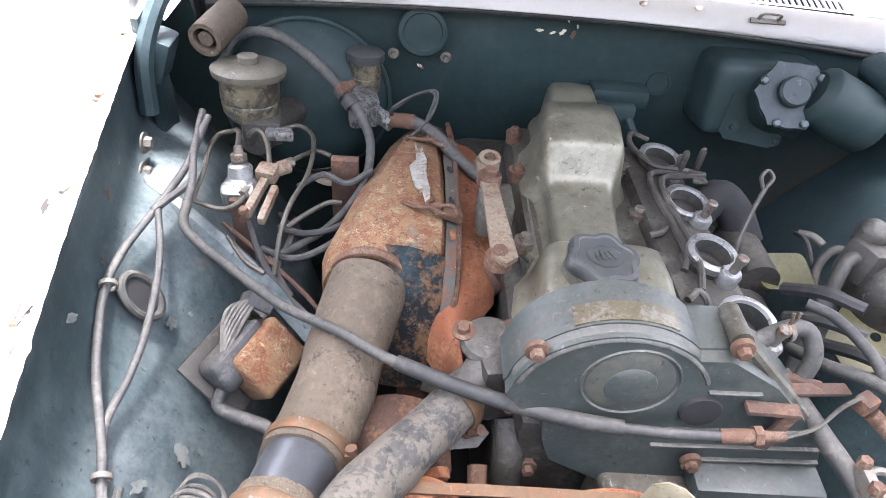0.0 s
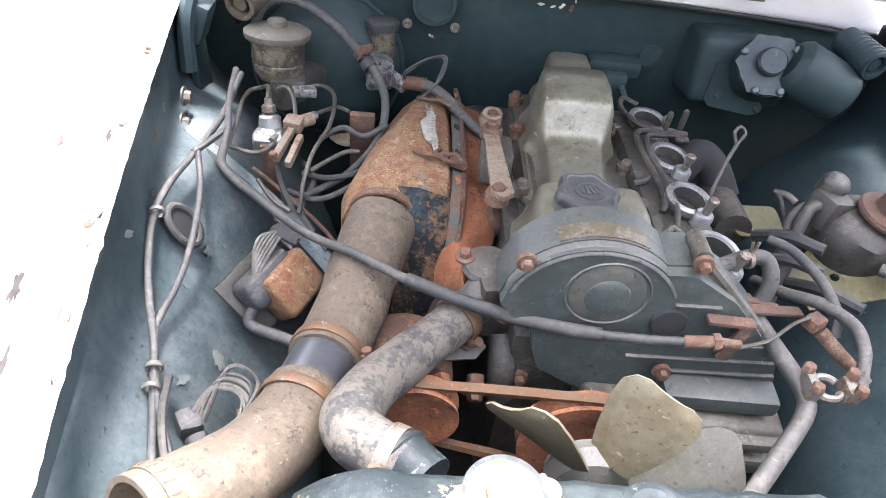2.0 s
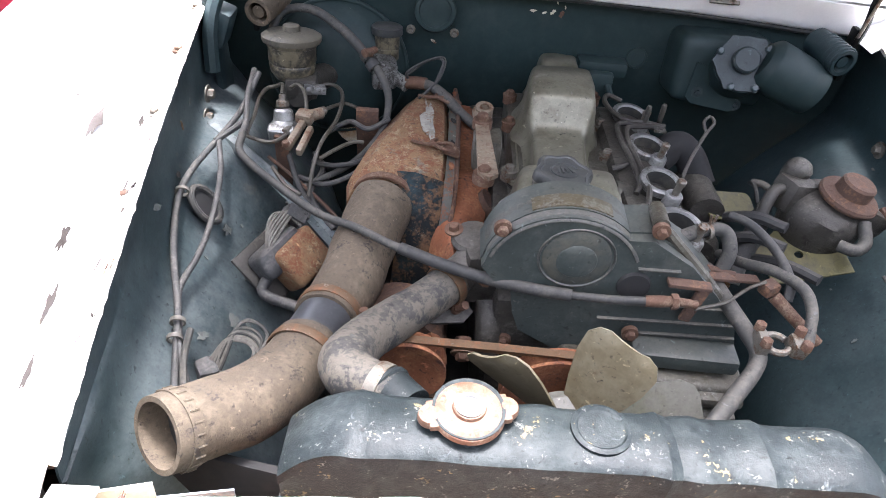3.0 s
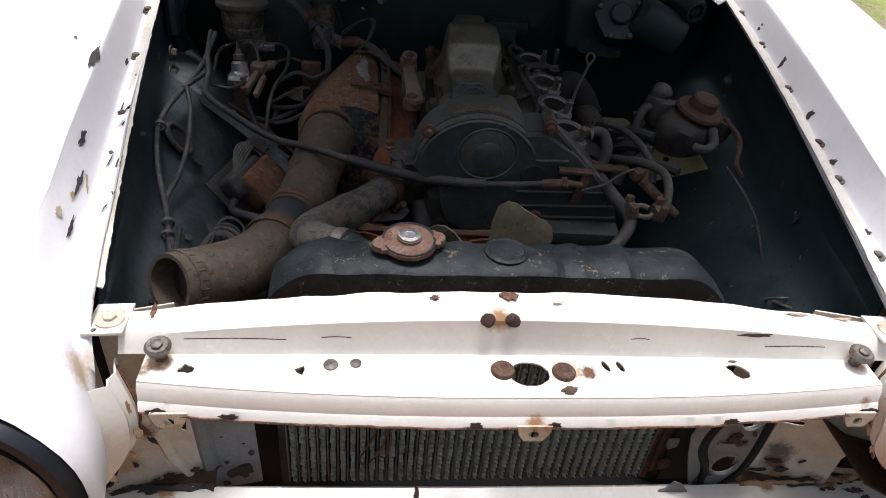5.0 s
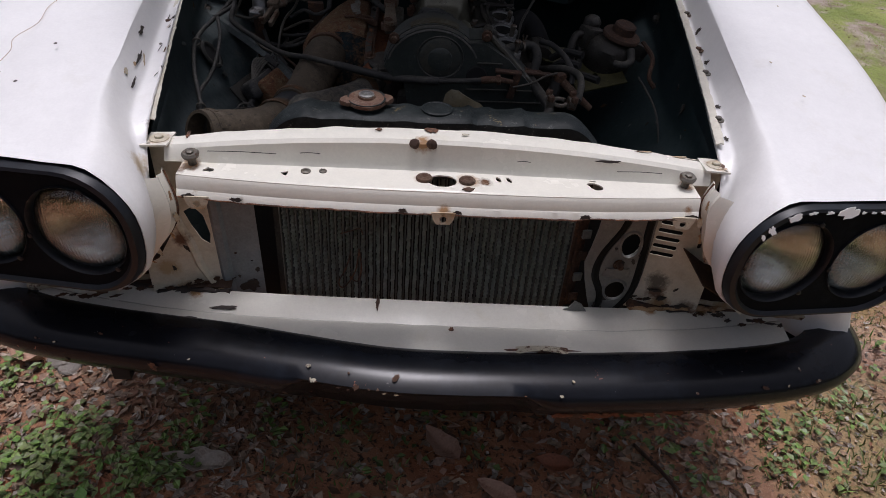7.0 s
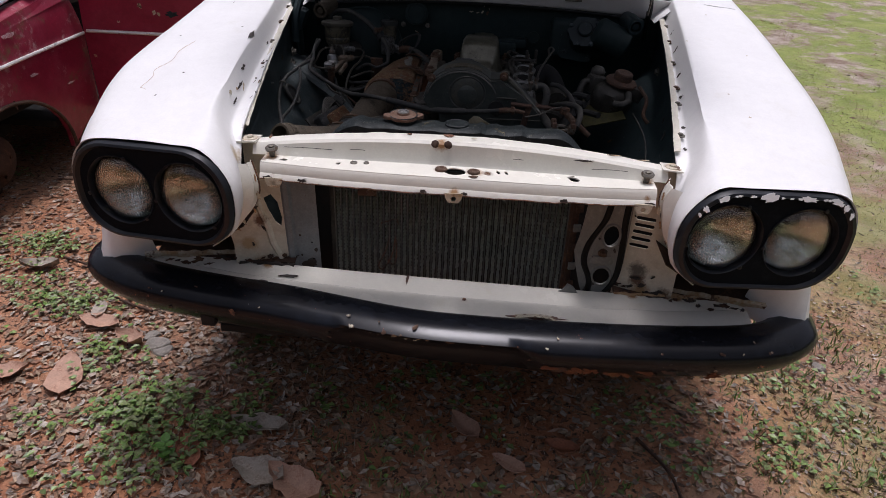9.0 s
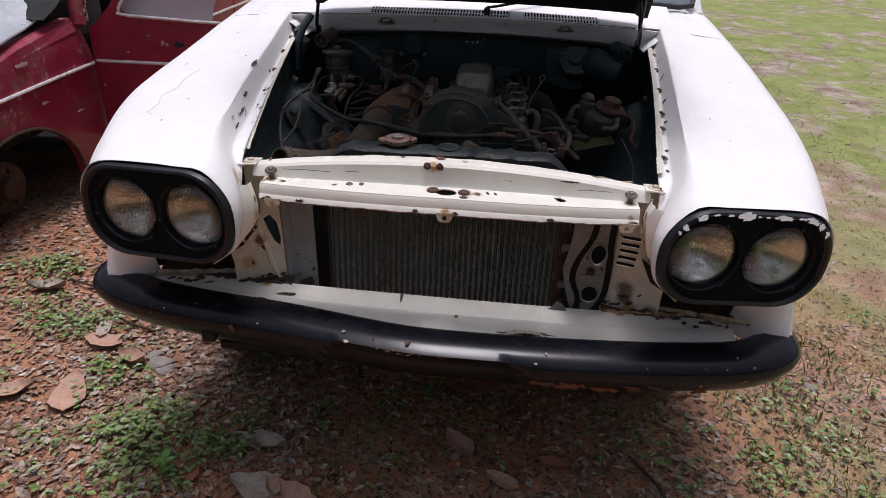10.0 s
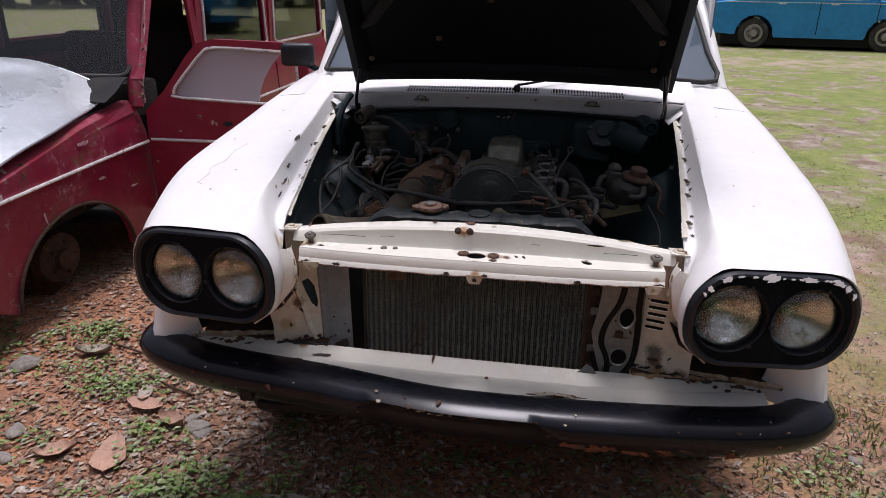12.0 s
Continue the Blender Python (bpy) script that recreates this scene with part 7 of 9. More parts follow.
hose("hose_rear", [(-0.232, 0.512, 0.802), (-0.240, 0.475, 0.798), (-0.250, 0.420, 0.788), (-0.258, 0.370, 0.780), (-0.270, 0.318, 0.780), (-0.278, 0.286, 0.784)], [0.044, 0.043, 0.041, 0.040, 0.0385, 0.0385], canvas, duct, "cracked tan rubber hose")
part("rust_collar", pipe_ring((-0.233, 0.515, 0.802), (0.1, 0.97, 0.02), 0.042, 0.0465, 0.012, 36), rust_bolt, duct)
clamp((-0.2745, 0.300, 0.782), (0.24, 0.95, -0.1), 0.0395, duct, None, (0.9, -0.2, 0.25))
part("joint_pipe", tube([(-0.276, 0.295, 0.783), (-0.284, 0.262, 0.787), (-0.292, 0.225, 0.792)], 0.0345, 28, 4), grey_pipe, duct, "smooth grey joining pipe")
hose("hose_front", [(-0.289, 0.238, 0.790), (-0.296, 0.205, 0.795), (-0.312, 0.160, 0.806), (-0.336, 0.118, 0.822), (-0.356, 0.095, 0.833), (-0.371, 0.079, 0.841)], [0.0385, 0.0395, 0.040, 0.0395, 0.0375, 0.037], canvas, duct, "bent cracked tan hose")
clamp((-0.293, 0.218, 0.793), (0.26, 0.95, -0.12), 0.0405, duct, None, (0.9, -0.2, 0.25))
mx = V((-0.62, -0.70, 0.36)).normalized()
part("hose_mouth", pipe_ring(V((-0.381, 0.067, 0.8465)) - mx * 0.022, mx, 0.0315, 0.0375, 0.036, 36), canvas, duct, "open hose mouth")
# dark disc closes the mouth and stands for its unlit inside
part("mouth_depth", lathe([(0.0325, 0.0), (0.001, -0.001)], V((-0.381, 0.067, 0.8465)) - mx * 0.017, mx, 28), rubber, duct)
part("mouth_clamp", pipe_ring(V((-0.381, 0.067, 0.8465)) - mx * 0.012, mx, 0.036, 0.0395, 0.013, 40), canvas, duct)
for k in range(22):
    a = 2 * math.pi * k / 22
    u = mx.orthogonal().normalized()
    w = mx.cross(u)
    d = u * math.cos(a) + w * math.sin(a)
    part("clamp_notch", tube([V((-0.381, 0.067, 0.8465)) - mx * 0.010 + d * 0.0395, V((-0.381, 0.067, 0.8465)) - mx * 0.001 + d * 0.0395], 0.0012, 5), canvas, duct)

rh = thing("radiator_hose", (-0.18, 0.2, 0.8), "mud-dusted black radiator hose bent to the tank", "hose", bay=True)
hose("hose_wall", [(-0.132, 0.358, 0.802), (-0.158, 0.325, 0.800), (-0.190, 0.282, 0.806), (-0.222, 0.232, 0.820), (-0.238, 0.180, 0.840), (-0.233, 0.153, 0.847), (-0.214, 0.136, 0.851), (-0.186, 0.122, 0.853)], [0.0255, 0.0255, 0.0255, 0.0265, 0.0270, 0.0270, 0.0265, 0.026], rubber_muddy, rh, "")
clamp((-0.139, 0.348, 0.801), (0.6, 0.78, 0.05), 0.0262, rh, None, (0.5, -0.3, -0.5))
clamp((-0.200, 0.129, 0.852), (0.86, -0.42, 0.06), 0.0272, rh, zinc, (-0.3, -0.8, 0.3))

cable = thing("brake_vacuum_line", (-0.1, 0.38, 0.82), "long dusty black rubber line across the bay", "cable", bay=True)
CP = [(-0.432, 0.560, 0.872), (-0.425, 0.520, 0.862), (-0.375, 0.485, 0.842), (-0.315, 0.445, 0.828), (-0.255, 0.405, 0.836), (-0.205, 0.366, 0.842), (-0.145, 0.338, 0.842)]
part("line", tube(CP, 0.0054, 14, 8), rubber_grey, cable)
part("sleeve", tube([(-0.198, 0.363, 0.842), (-0.145, 0.338, 0.842), (-0.090, 0.318, 0.842), (-0.040, 0.300, 0.848), (0.000, 0.289, 0.853)], 0.0074, 16, 8), rubber, cable, "thicker black sleeve")
part("line", tube([(-0.005, 0.290, 0.8525), (0.040, 0.281, 0.859), (0.082, 0.275, 0.866)], 0.0050, 12, 6), rubber, cable)
part("rusty_end", merged(tube([(0.078, 0.276, 0.865), (0.092, 0.275, 0.867), (0.112, 0.276, 0.868)], [0.0065, 0.007, 0.006], 12), hexbolt((0.106, 0.276, 0.867), (1, 0, 0.1), 0.0095, 0.008, False), tube([(0.112, 0.276, 0.868), (0.136, 0.280, 0.862)], 0.005, 10)), rust_bolt, cable, "rusty threaded cable end")

loom = thing("wiring_loom", (-0.45, 0.35, 0.8), "dusty grey taped wiring loom, clipped along the inner wing", "wiring", bay=True)
part("branch", tube([(-0.440, 0.70, 0.90), (-0.452, 0.63, 0.87), (-0.470, 0.555, 0.856), (-0.484, 0.49, 0.848), (-0.486, 0.435, 0.836), (-0.468, 0.35, 0.814), (-0.446, 0.28, 0.796), (-0.430, 0.21, 0.785), (-0.412, 0.14, 0.78)], 0.0044, 10, 6), tape, loom)
part("branch", tube([(-0.466, 0.56, 0.858), (-0.450, 0.50, 0.838), (-0.445, 0.43, 0.812), (-0.446, 0.37, 0.80), (-0.452, 0.31, 0.797), (-0.440, 0.26, 0.79), (-0.424, 0.21, 0.786), (-0.40, 0.16, 0.778), (-0.39, 0.13, 0.775)], 0.0040, 10, 6), tape, loom)
part("branch", tube([(-0.436, 0.60, 0.872), (-0.450, 0.58, 0.866), (-0.470, 0.555, 0.858)], 0.0045, 8), tape, loom)
part("branch", tube([(-0.452, 0.72, 0.895), (-0.444, 0.64, 0.885), (-0.433, 0.585, 0.877), (-0.432, 0.555, 0.872)], 0.0046, 10), tape, loom)
part("branch", tube([(-0.424, 0.25, 0.79), (-0.418, 0.20, 0.79), (-0.400, 0.15, 0.785), (-0.375, 0.12, 0.775)], 0.0042, 8), rubber_grey, loom)
for x, y, z in ((-0.440, 0.262, 0.795), (-0.437, 0.238, 0.792), (-0.484, 0.452, 0.842)):
    part("cable_tie", pipe_ring((x, y - 0.002, z), (0.18, -0.95, -0.2), 0.0070, 0.0092, 0.005, 16), pale_wire, loom)
plug = thing("wire_plug", (-0.40, 0.2, 0.76), "bundle of pale dusty wires with a rubber plug", "wiring", bay=True)
rnd = random.Random(11)
for k in range(9):
    a = rnd.uniform(0, 1)
    part("wire", tube([(-0.395 + rnd.uniform(-0.01, 0.01), 0.215, 0.765), (-0.385 + 0.02 * a, 0.235 + 0.02 * a, 0.785 + 0.02 * a), (-0.355 + 0.02 * a, 0.235 + 0.01 * a, 0.785 + 0.012 * a), (-0.340 + rnd.uniform(-0.01, 0.012), 0.205 + rnd.uniform(-0.01, 0.01), 0.77), (-0.325 + rnd.uniform(-0.02, 0.01), 0.185 + rnd.uniform(-0.03, 0.02), 0.745)], 0.0019, 6, 6), pale_wire if k % 3 else rubber_grey, plug)
part("plug_body", merged(jitter(slab((-0.400, 0.215, 0.762), (0.024, 0.026, 0.022), (10, 0, 30), 0.007), 0.003, 60), tube([(-0.39, 0.20, 0.76), (-0.37, 0.17, 0.75), (-0.36, 0.15, 0.745)], 0.012, 10)), tape, plug)
part("wire", tube([(-0.36, 0.20, 0.755), (-0.32, 0.215, 0.752), (-0.29, 0.225, 0.755)], 0.0028, 6), rubber, plug)

# relay box on the inner wing
relay = thing("relay_box", (-0.36, 0.44, 0.70), "rusty square relay box with taped cover and wires", "relay", bay=True)
rm = pose(-0.352, 0.445, 0.742, 0, 0, 0) @ pose(0, 0, 0, 12, 46, -18)
def rel(bm):
    bmesh.ops.transform(bm, matrix=rm, verts=bm.verts)
    return bm
part("base_plate", rel(slab((-0.008, -0.005, -0.018), (0.085, 0.105, 0.006), (0, 0, 0), 0.002)), alloy_dark, relay, "dark mounting plate")
part("relay_can", jitter(rel(slab((0.006, 0.006, 0.010), (0.060, 0.072, 0.046), (0, 0, 0), 0.009, 3)), 0.0018, 40), duct_rust, relay, "rusty square can")
part("taped_cover", jitter(rel(slab((-0.018, -0.010, 0.004), (0.040, 0.078, 0.036), (0, 8, 0), 0.010, 3)), 0.003, 45), tape, relay, "grey tape wrap")
part("connector", rel(merged(slab((-0.042, 0.045, 0.012), (0.030, 0.020, 0.026), (0, 0, 20), 0.003), *[slab((-0.050 + 0.007 * k, 0.056, 0.014), (0.004, 0.010, 0.024), (0, 0, 20), 0.001) for k in range(4)])), tape, relay, "ribbed connector")
for k in range(6):
    part("wire", tube([rm @ V((-0.045 + 0.004 * k, 0.036, 0.018)), rm @ V((-0.062 + 0.003 * k, 0.020 + 0.006 * k, 0.022)), rm @ V((-0.058 + 0.005 * k, -0.004 * k, 0.020)), rm @ V((-0.030 + 0.003 * k, -0.028, 0.012))], 0.0021, 6), pale_wire, relay)
part("tail", tube([rm @ V((-0.005, -0.04, 0.0)), rm @ V((0.010, -0.060, -0.008)), (-0.322, 0.372, 0.715), (-0.325, 0.340, 0.705), (-0.318, 0.300, 0.70), (-0.322, 0.265, 0.71)], 0.0075, 10), tape, relay)
# rim of the hole in the inner wing, and the folded seam rails behind it
hole = thing("wing_hole", (-0.472, 0.472, 0.80), "grey rubber ring round a hole in the inner wing", "grommet", bay=True)
hm = Matrix.Translation((-0.466, 0.470, 0.806)) @ V((0.82, -0.1, 0.56)).to_track_quat("Z", "Y").to_matrix().to_4x4()
part("ring", tube([hm @ V((0.021 * math.cos(a), 0.027 * math.sin(a), 0.002)) for a in np.linspace(0, 2 * math.pi, 17)], 0.0048, 8, 2, False), rubber_grey, hole)
# flat black plate stands for the unlit depth of the hole
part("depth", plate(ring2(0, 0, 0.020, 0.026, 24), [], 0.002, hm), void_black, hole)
rail = thing("wing_brace", (-0.38, 0.53, 0.76), "dark folded brace across the inner wing", "brace", bay=True)
part("rail", thicken(loft([[V(p) + V(o) for o in ((-0.008, -0.012, -0.004), (-0.003, -0.006, 0.004), (0.004, 0.004, 0.004), (0.009, 0.010, -0.005))] for p in catmull([(-0.500, 0.640, 0.835), (-0.44, 0.60, 0.815), (-0.36, 0.54, 0.785), (-0.29, 0.485, 0.745), (-0.25, 0.45, 0.70)], 5)]), 0.002), bay_paint, rail)
part("rust_edge", tube([(-0.41, 0.60, 0.812), (-0.36, 0.565, 0.795), (-0.31, 0.53, 0.772), (-0.275, 0.50, 0.75)], 0.0028, 8), rust_dark, rail)
for k, (x, y, z, w) in enumerate(((-0.475, 0.30, 0.80, 0.012), (-0.40, 0.33, 0.715, 0.024), (-0.365, 0.27, 0.69, 0.018), (-0.46, 0.20, 0.79, 0.014), (-0.478, 0.15, 0.81, 0.02), (-0.49, 0.38, 0.85, 0.016))):
    flake(rail, (x, y, z + 0.012), (0.75, 0, 0.66), w, w * 0.6, 400 + k, pale_chip if k != 2 else duct_rust, 30 * k)

# brake servo, reservoir and pipes
servo = thing("brake_servo", (-0.37, 0.84, 0.80), "dark round brake servo with fluid reservoir", "brake servo", bay=True)
sa = V((0.05, -1, 0.10))
part("shell", lathe([(0.115, 0.0), (0.118, 0.008), (0.118, 0.016), (0.110, 0.024), (0.098, 0.046), (0.070, 0.062), (0.030, 0.068)], (-0.345, 0.885, 0.845), sa, 48), fire_paint, servo, "dark pressed servo shell")
part("band", pipe_ring((-0.345, 0.873, 0.846), sa, 0.116, 0.121, 0.010, 48), fire_paint, servo)
part("master_cylinder", merged(tube([(-0.36, 0.825, 0.85), (-0.375, 0.78, 0.855), (-0.39, 0.715, 0.862)], 0.022, 16), slab((-0.385, 0.74, 0.868), (0.05, 0.05, 0.035), (0, 0, 10), 0.008)), alloy_dark, servo, "grey master cylinder")
part("reservoir", lathe([(0.026, -0.012), (0.034, 0.0), (0.036, 0.012), (0.035, 0.014), (0.037, 0.018), (0.037, 0.040), (0.0385, 0.041), (0.0385, 0.049), (0.037, 0.050)], (-0.400, 0.752, 0.885), (0, 0.1, 1), 36), res_plastic, servo, "yellowed stained fluid reservoir")
part("reservoir_cap", lathe([(0.0445, 0), (0.046, 0.004), (0.046, 0.009), (0.042, 0.012), (0.030, 0.0145), (0.013, 0.016), (0.013, 0.024), (0.011, 0.0255), (0.002, 0.0255)], (-0.400, 0.757, 0.932), (0, 0.1, 1), 40), res_cap, servo, "dusty screw cap")
for x, y, z in ((-0.352, 0.705, 0.878), (-0.365, 0.715, 0.872)):
    part("union", jitter(slab((x, y, z), (0.022, 0.016, 0.014), (0, 10, 25), 0.004), 0.001, 80), alloy_bright, servo)
valve = thing("brake_valve", (-0.40, 0.66, 0.80), "grey brake proportioning valve with brass tee and bent pipes", "valve")
part("valve_body", jitter(merged(lathe([(0.010, 0.0), (0.021, 0.004), (0.022, 0.020), (0.019, 0.026), (0.015, 0.030), (0.0145, 0.044), (0.011, 0.047)], (-0.398, 0.640, 0.825), (-0.06, 0.30, 1), 22), slab((-0.400, 0.632, 0.840), (0.040, 0.022, 0.028), (16, 0, 6), 0.007, 3)), 0.0012, 60), alloy_bright, valve, "bright stained valve body")
part("valve_nut", merged(hexbolt((-0.402, 0.657, 0.871), (-0.06, 0.30, 1), 0.0095, 0.010, False), lathe([(0.006, 0.008), (0.005, 0.018)], (-0.402, 0.657, 0.871), (-0.06, 0.30, 1), 12)), zinc, valve)
tee = part("tee", merged(slab((-0.369, 0.655, 0.858), (0.026, 0.022, 0.018), (10, 0, -12), 0.005), lathe([(0.009, -0.016), (0.009, 0.016), (0.007, 0.018)], (-0.360, 0.662, 0.858), (0.75, 0.6, 0), 10), slab((-0.377, 0.622, 0.846), (0.010, 0.062, 0.012), (14, 0, -14), 0.003), slab((-0.362, 0.612, 0.842), (0.009, 0.055, 0.012), (14, 0, -10), 0.003)), lift_metal, valve, "tarnished brass tee")
part("tee_screw", hexbolt((-0.386, 0.594, 0.842), (0, -0.2, 1), 0.006, 0.007, False), rust_bolt, tee)
for p in ([(-0.404, 0.664, 0.886), (-0.412, 0.704, 0.884), (-0.426, 0.722, 0.872), (-0.441, 0.718, 0.868), (-0.445, 0.688, 0.866), (-0.441, 0.641, 0.862), (-0.445, 0.608, 0.848), (-0.432, 0.600, 0.845), (-0.408, 0.594, 0.845), (-0.394, 0.610, 0.845), (-0.385, 0.636, 0.848)],
          [(-0.400, 0.700, 0.880), (-0.394, 0.716, 0.880), (-0.383, 0.712, 0.876), (-0.373, 0.686, 0.870), (-0.368, 0.660, 0.862)],
          [(-0.372, 0.752, 0.862), (-0.350, 0.766, 0.862), (-0.329, 0.747, 0.862), (-0.322, 0.710, 0.858), (-0.324, 0.660, 0.852), (-0.337, 0.616, 0.842), (-0.345, 0.585, 0.820), (-0.350, 0.56, 0.78)],
          [(-0.358, 0.668, 0.856), (-0.347, 0.690, 0.854), (-0.332, 0.712, 0.852), (-0.318, 0.722, 0.852), (-0.300, 0.715, 0.850)],
          [(-0.340, 0.600, 0.82), (-0.318, 0.622, 0.826), (-0.296, 0.640, 0.830), (-0.280, 0.645, 0.828)],
          [(-0.410, 0.60, 0.80), (-0.385, 0.57, 0.79), (-0.360, 0.555, 0.785)]):
    part("brake_pipe", tube(p, 0.0031, 8, 6), tube_metal, valve, "bent brake pipe")
for x, y, z, a in ((-0.352, 0.681, 0.855, 40), (-0.389, 0.628, 0.848, 70)):
    part("pipe_union", lathe([(0.0065, -0.010), (0.0065, 0.010)], (x, y, z), (math.cos(radians(a)), math.sin(radians(a)), 0), 6), zinc, valve)
part("mount_strap", slab((-0.398, 0.625, 0.780), (0.020, 0.008, 0.13), (8, 0, 0), 0.002), rust_dark, valve)
vac = thing("vacuum_hose", (-0.3, 0.8, 0.88), "thick dusty black hose from the servo", "hose", bay=True)
part("hose_wall", tube([(-0.440, 0.79, 0.930), (-0.425, 0.82, 0.955), (-0.380, 0.82, 0.962), (-0.330, 0.795, 0.945), (-0.292, 0.77, 0.920), (-0.262, 0.745, 0.895), (-0.245, 0.715, 0.865), (-0.252, 0.665, 0.832), (-0.290, 0.610, 0.805), (-0.345, 0.565, 0.79), (-0.37, 0.53, 0.775)], [0.006, 0.0065, 0.0072, 0.0078, 0.0078, 0.0068, 0.0058, 0.0052, 0.0048, 0.0048, 0.0048], 14, 8), rubber_grey, vac)
clamp((-0.285, 0.764, 0.914), (0.62, -0.5, -0.6), 0.0084, vac, rubber_grey, (0, 0, 1))
part("joint", pipe_ring((-0.278, 0.758, 0.908), (0.62, -0.5, -0.6), 0.0075, 0.0112, 0.012, 20), rubber, vac)

clutch = thing("clutch_cylinder", (-0.26, 0.85, 0.85), "small clutch master cylinder with stained reservoir", "clutch cylinder", bay=True)
part("reservoir", lathe([(0.018, 0.0), (0.021, 0.004), (0.0215, 0.022), (0.0205, 0.023), (0.0215, 0.026), (0.0215, 0.044), (0.019, 0.046)], (-0.262, 0.85, 0.875), (0, 0.08, 1), 28), res_plastic, clutch, "brown-stained reservoir")
part("reservoir_cap", lathe([(0.0255, 0), (0.026, 0.003), (0.026, 0.012), (0.022, 0.015), (0.002, 0.0155)], (-0.262, 0.854, 0.920), (0, 0.08, 1), 28), cap_plastic, clutch, "dark screw cap")
part("cylinder", jitter(merged(slab((-0.262, 0.815, 0.868), (0.040, 0.05, 0.045), (10, 0, 10), 0.010, 3), tube([(-0.255, 0.82, 0.865), (-0.235, 0.80, 0.862), (-0.22, 0.79, 0.86)], 0.012, 12)), 0.004, 70), foil, clutch, "foil-bright corroded cylinder")
part("pipe", tube([(-0.225, 0.793, 0.861), (-0.195, 0.785, 0.866), (-0.165, 0.765, 0.862), (-0.13, 0.73, 0.845), (-0.10, 0.71, 0.83)], [0.0095, 0.009, 0.0085, 0.008, 0.008], 12), rubber_grey, clutch, "dusty grey hose")
part("pipe_sleeve", tube([(-0.222, 0.793, 0.862), (-0.205, 0.788, 0.865), (-0.190, 0.784, 0.866)], 0.0108, 12), rust_bolt, clutch)
for p in ([(-0.225, 0.80, 0.87), (-0.19, 0.80, 0.90), (-0.165, 0.79, 0.905), (-0.18, 0.77, 0.86)], [(-0.215, 0.80, 0.86), (-0.222, 0.78, 0.885), (-0.19, 0.79, 0.905), (-0.163, 0.795, 0.908), (-0.17, 0.775, 0.88), (-0.20, 0.76, 0.85)]):
    part("wire", tube(p, 0.0024, 6), rubber, clutch)

# firewall fittings
blank = thing("blanking_plate", (-0.185, 0.895, 0.95), "round dark blanking plate on the firewall", "plate", bay=True)
part("disc", lathe([(0.034, 0), (0.036, 0.003), (0.034, 0.008), (0.028, 0.009), (0.026, 0.006), (0.015, 0.007), (0.002, 0.007)], (-0.185, 0.902, 0.950), (0, -1, 0.12), 32), fire_paint, blank)
for x in (-0.225, -0.150):
    part("nut", hexbolt((x, 0.895, 0.916), (0, -1, 0.1), 0.0046, 0.010), zinc, blank)
part("hole_cup", merged(pipe_ring((0.180, 0.936, 0.885), (0, -1, 0.1), 0.015, 0.019, 0.005, 24), lathe([(0.015, -0.001), (0.002, -0.002)], (0.180, 0.932, 0.885), (0, -1, 0.1), 20)), fire_paint, firewall)
part("shelf_pressing", slab((0.115, 0.915, 0.872), (0.09, 0.04, 0.03), (0, 0, 0), 0.010), fire_paint, firewall)
for k, (x, z, w) in enumerate(((-0.02, 0.955, 0.010), (0.0, 0.953, 0.008), (0.015, 0.955, 0.012), (0.03, 0.953, 0.014), (0.035, 0.965, 0.006), (0.02, 0.972, 0.005), (-0.19, 0.885, 0.010), (0.06, 0.98, 0.012), (0.09, 0.985, 0.006))):
    flake(firewall, (x, 0.9315, z), (0, -1, 0.05), w, w * 0.45, 500 + k, rusty_white if k != 3 else rust_bolt, 25 * k)

wip = thing("wiper_motor", (0.32, 0.85, 0.87), "dark wiper motor on a raised firewall box", "wiper motor", bay=True)
part("raised_box", jitter(slab((0.300, 0.880, 0.905), (0.155, 0.10, 0.115), (-8, 0, 0), 0.022, 3), 0.001, 20), fire_paint, wip, "raised pressed box")
tri_ = [(-0.010, 0.040), (0.006, 0.036), (0.066, -0.012), (0.076, -0.028), (0.064, -0.040), (-0.006, -0.030), (-0.016, -0.018)]
tmx = Matrix.Translation((0.262, 0.828, 0.886)) @ pose(0, 0, 0, 82, 0, 0)
part("triangle_plate", plate(tri_, [], 0.004, tmx), fire_paint, wip)
for x, z in ((0.264, 0.876), (0.334, 0.858)):
    part("bolt", merged(lathe([(0.010, 0), (0.010, 0.003)], (x, 0.825, z), (0, -1, 0.14), 16), hexbolt((x, 0.822, z), (0, -1, 0.14), 0.005, 0.005, False)), motor_paint, wip)
g = [(0.045 * math.cos(a) + (0.006 if k % 4 == 0 else 0) * math.cos(a), 0.045 * math.sin(a) + (0.006 if k % 4 == 0 else 0) * math.sin(a)) for k, a in enumerate(np.linspace(0, 2 * math.pi, 24, endpoint=False))]
gx = V((-0.12, -0.80, 0.58)).normalized()
gm = Matrix.Translation((0.315, 0.800, 0.940)) @ gx.to_track_quat("Z", "Y").to_matrix().to_4x4()
gp = part("gear_plate", plate(g, [], 0.006, gm), motor_paint, wip, "dark round gear cover")
part("gear_boss", lathe([(0.0215, 0.005), (0.0215, 0.016), (0.0185, 0.019), (0.002, 0.019)], gm @ V((0, 0.004, 0)), gx, 28), motor_paint, gp)
part("gear_case", lathe([(0.046, -0.045), (0.046, 0.0)], gm @ V((0, 0, 0)), gx, 24), fire_paint, gp)
for a in (40, 160, 250, 300):
    part("screw", lathe([(0.006, 0.004), (0.006, 0.010), (0.004, 0.012)], gm @ V((0.043 * math.cos(radians(a)), 0.043 * math.sin(radians(a)), 0)), gx, 10), bay_paint, gp)
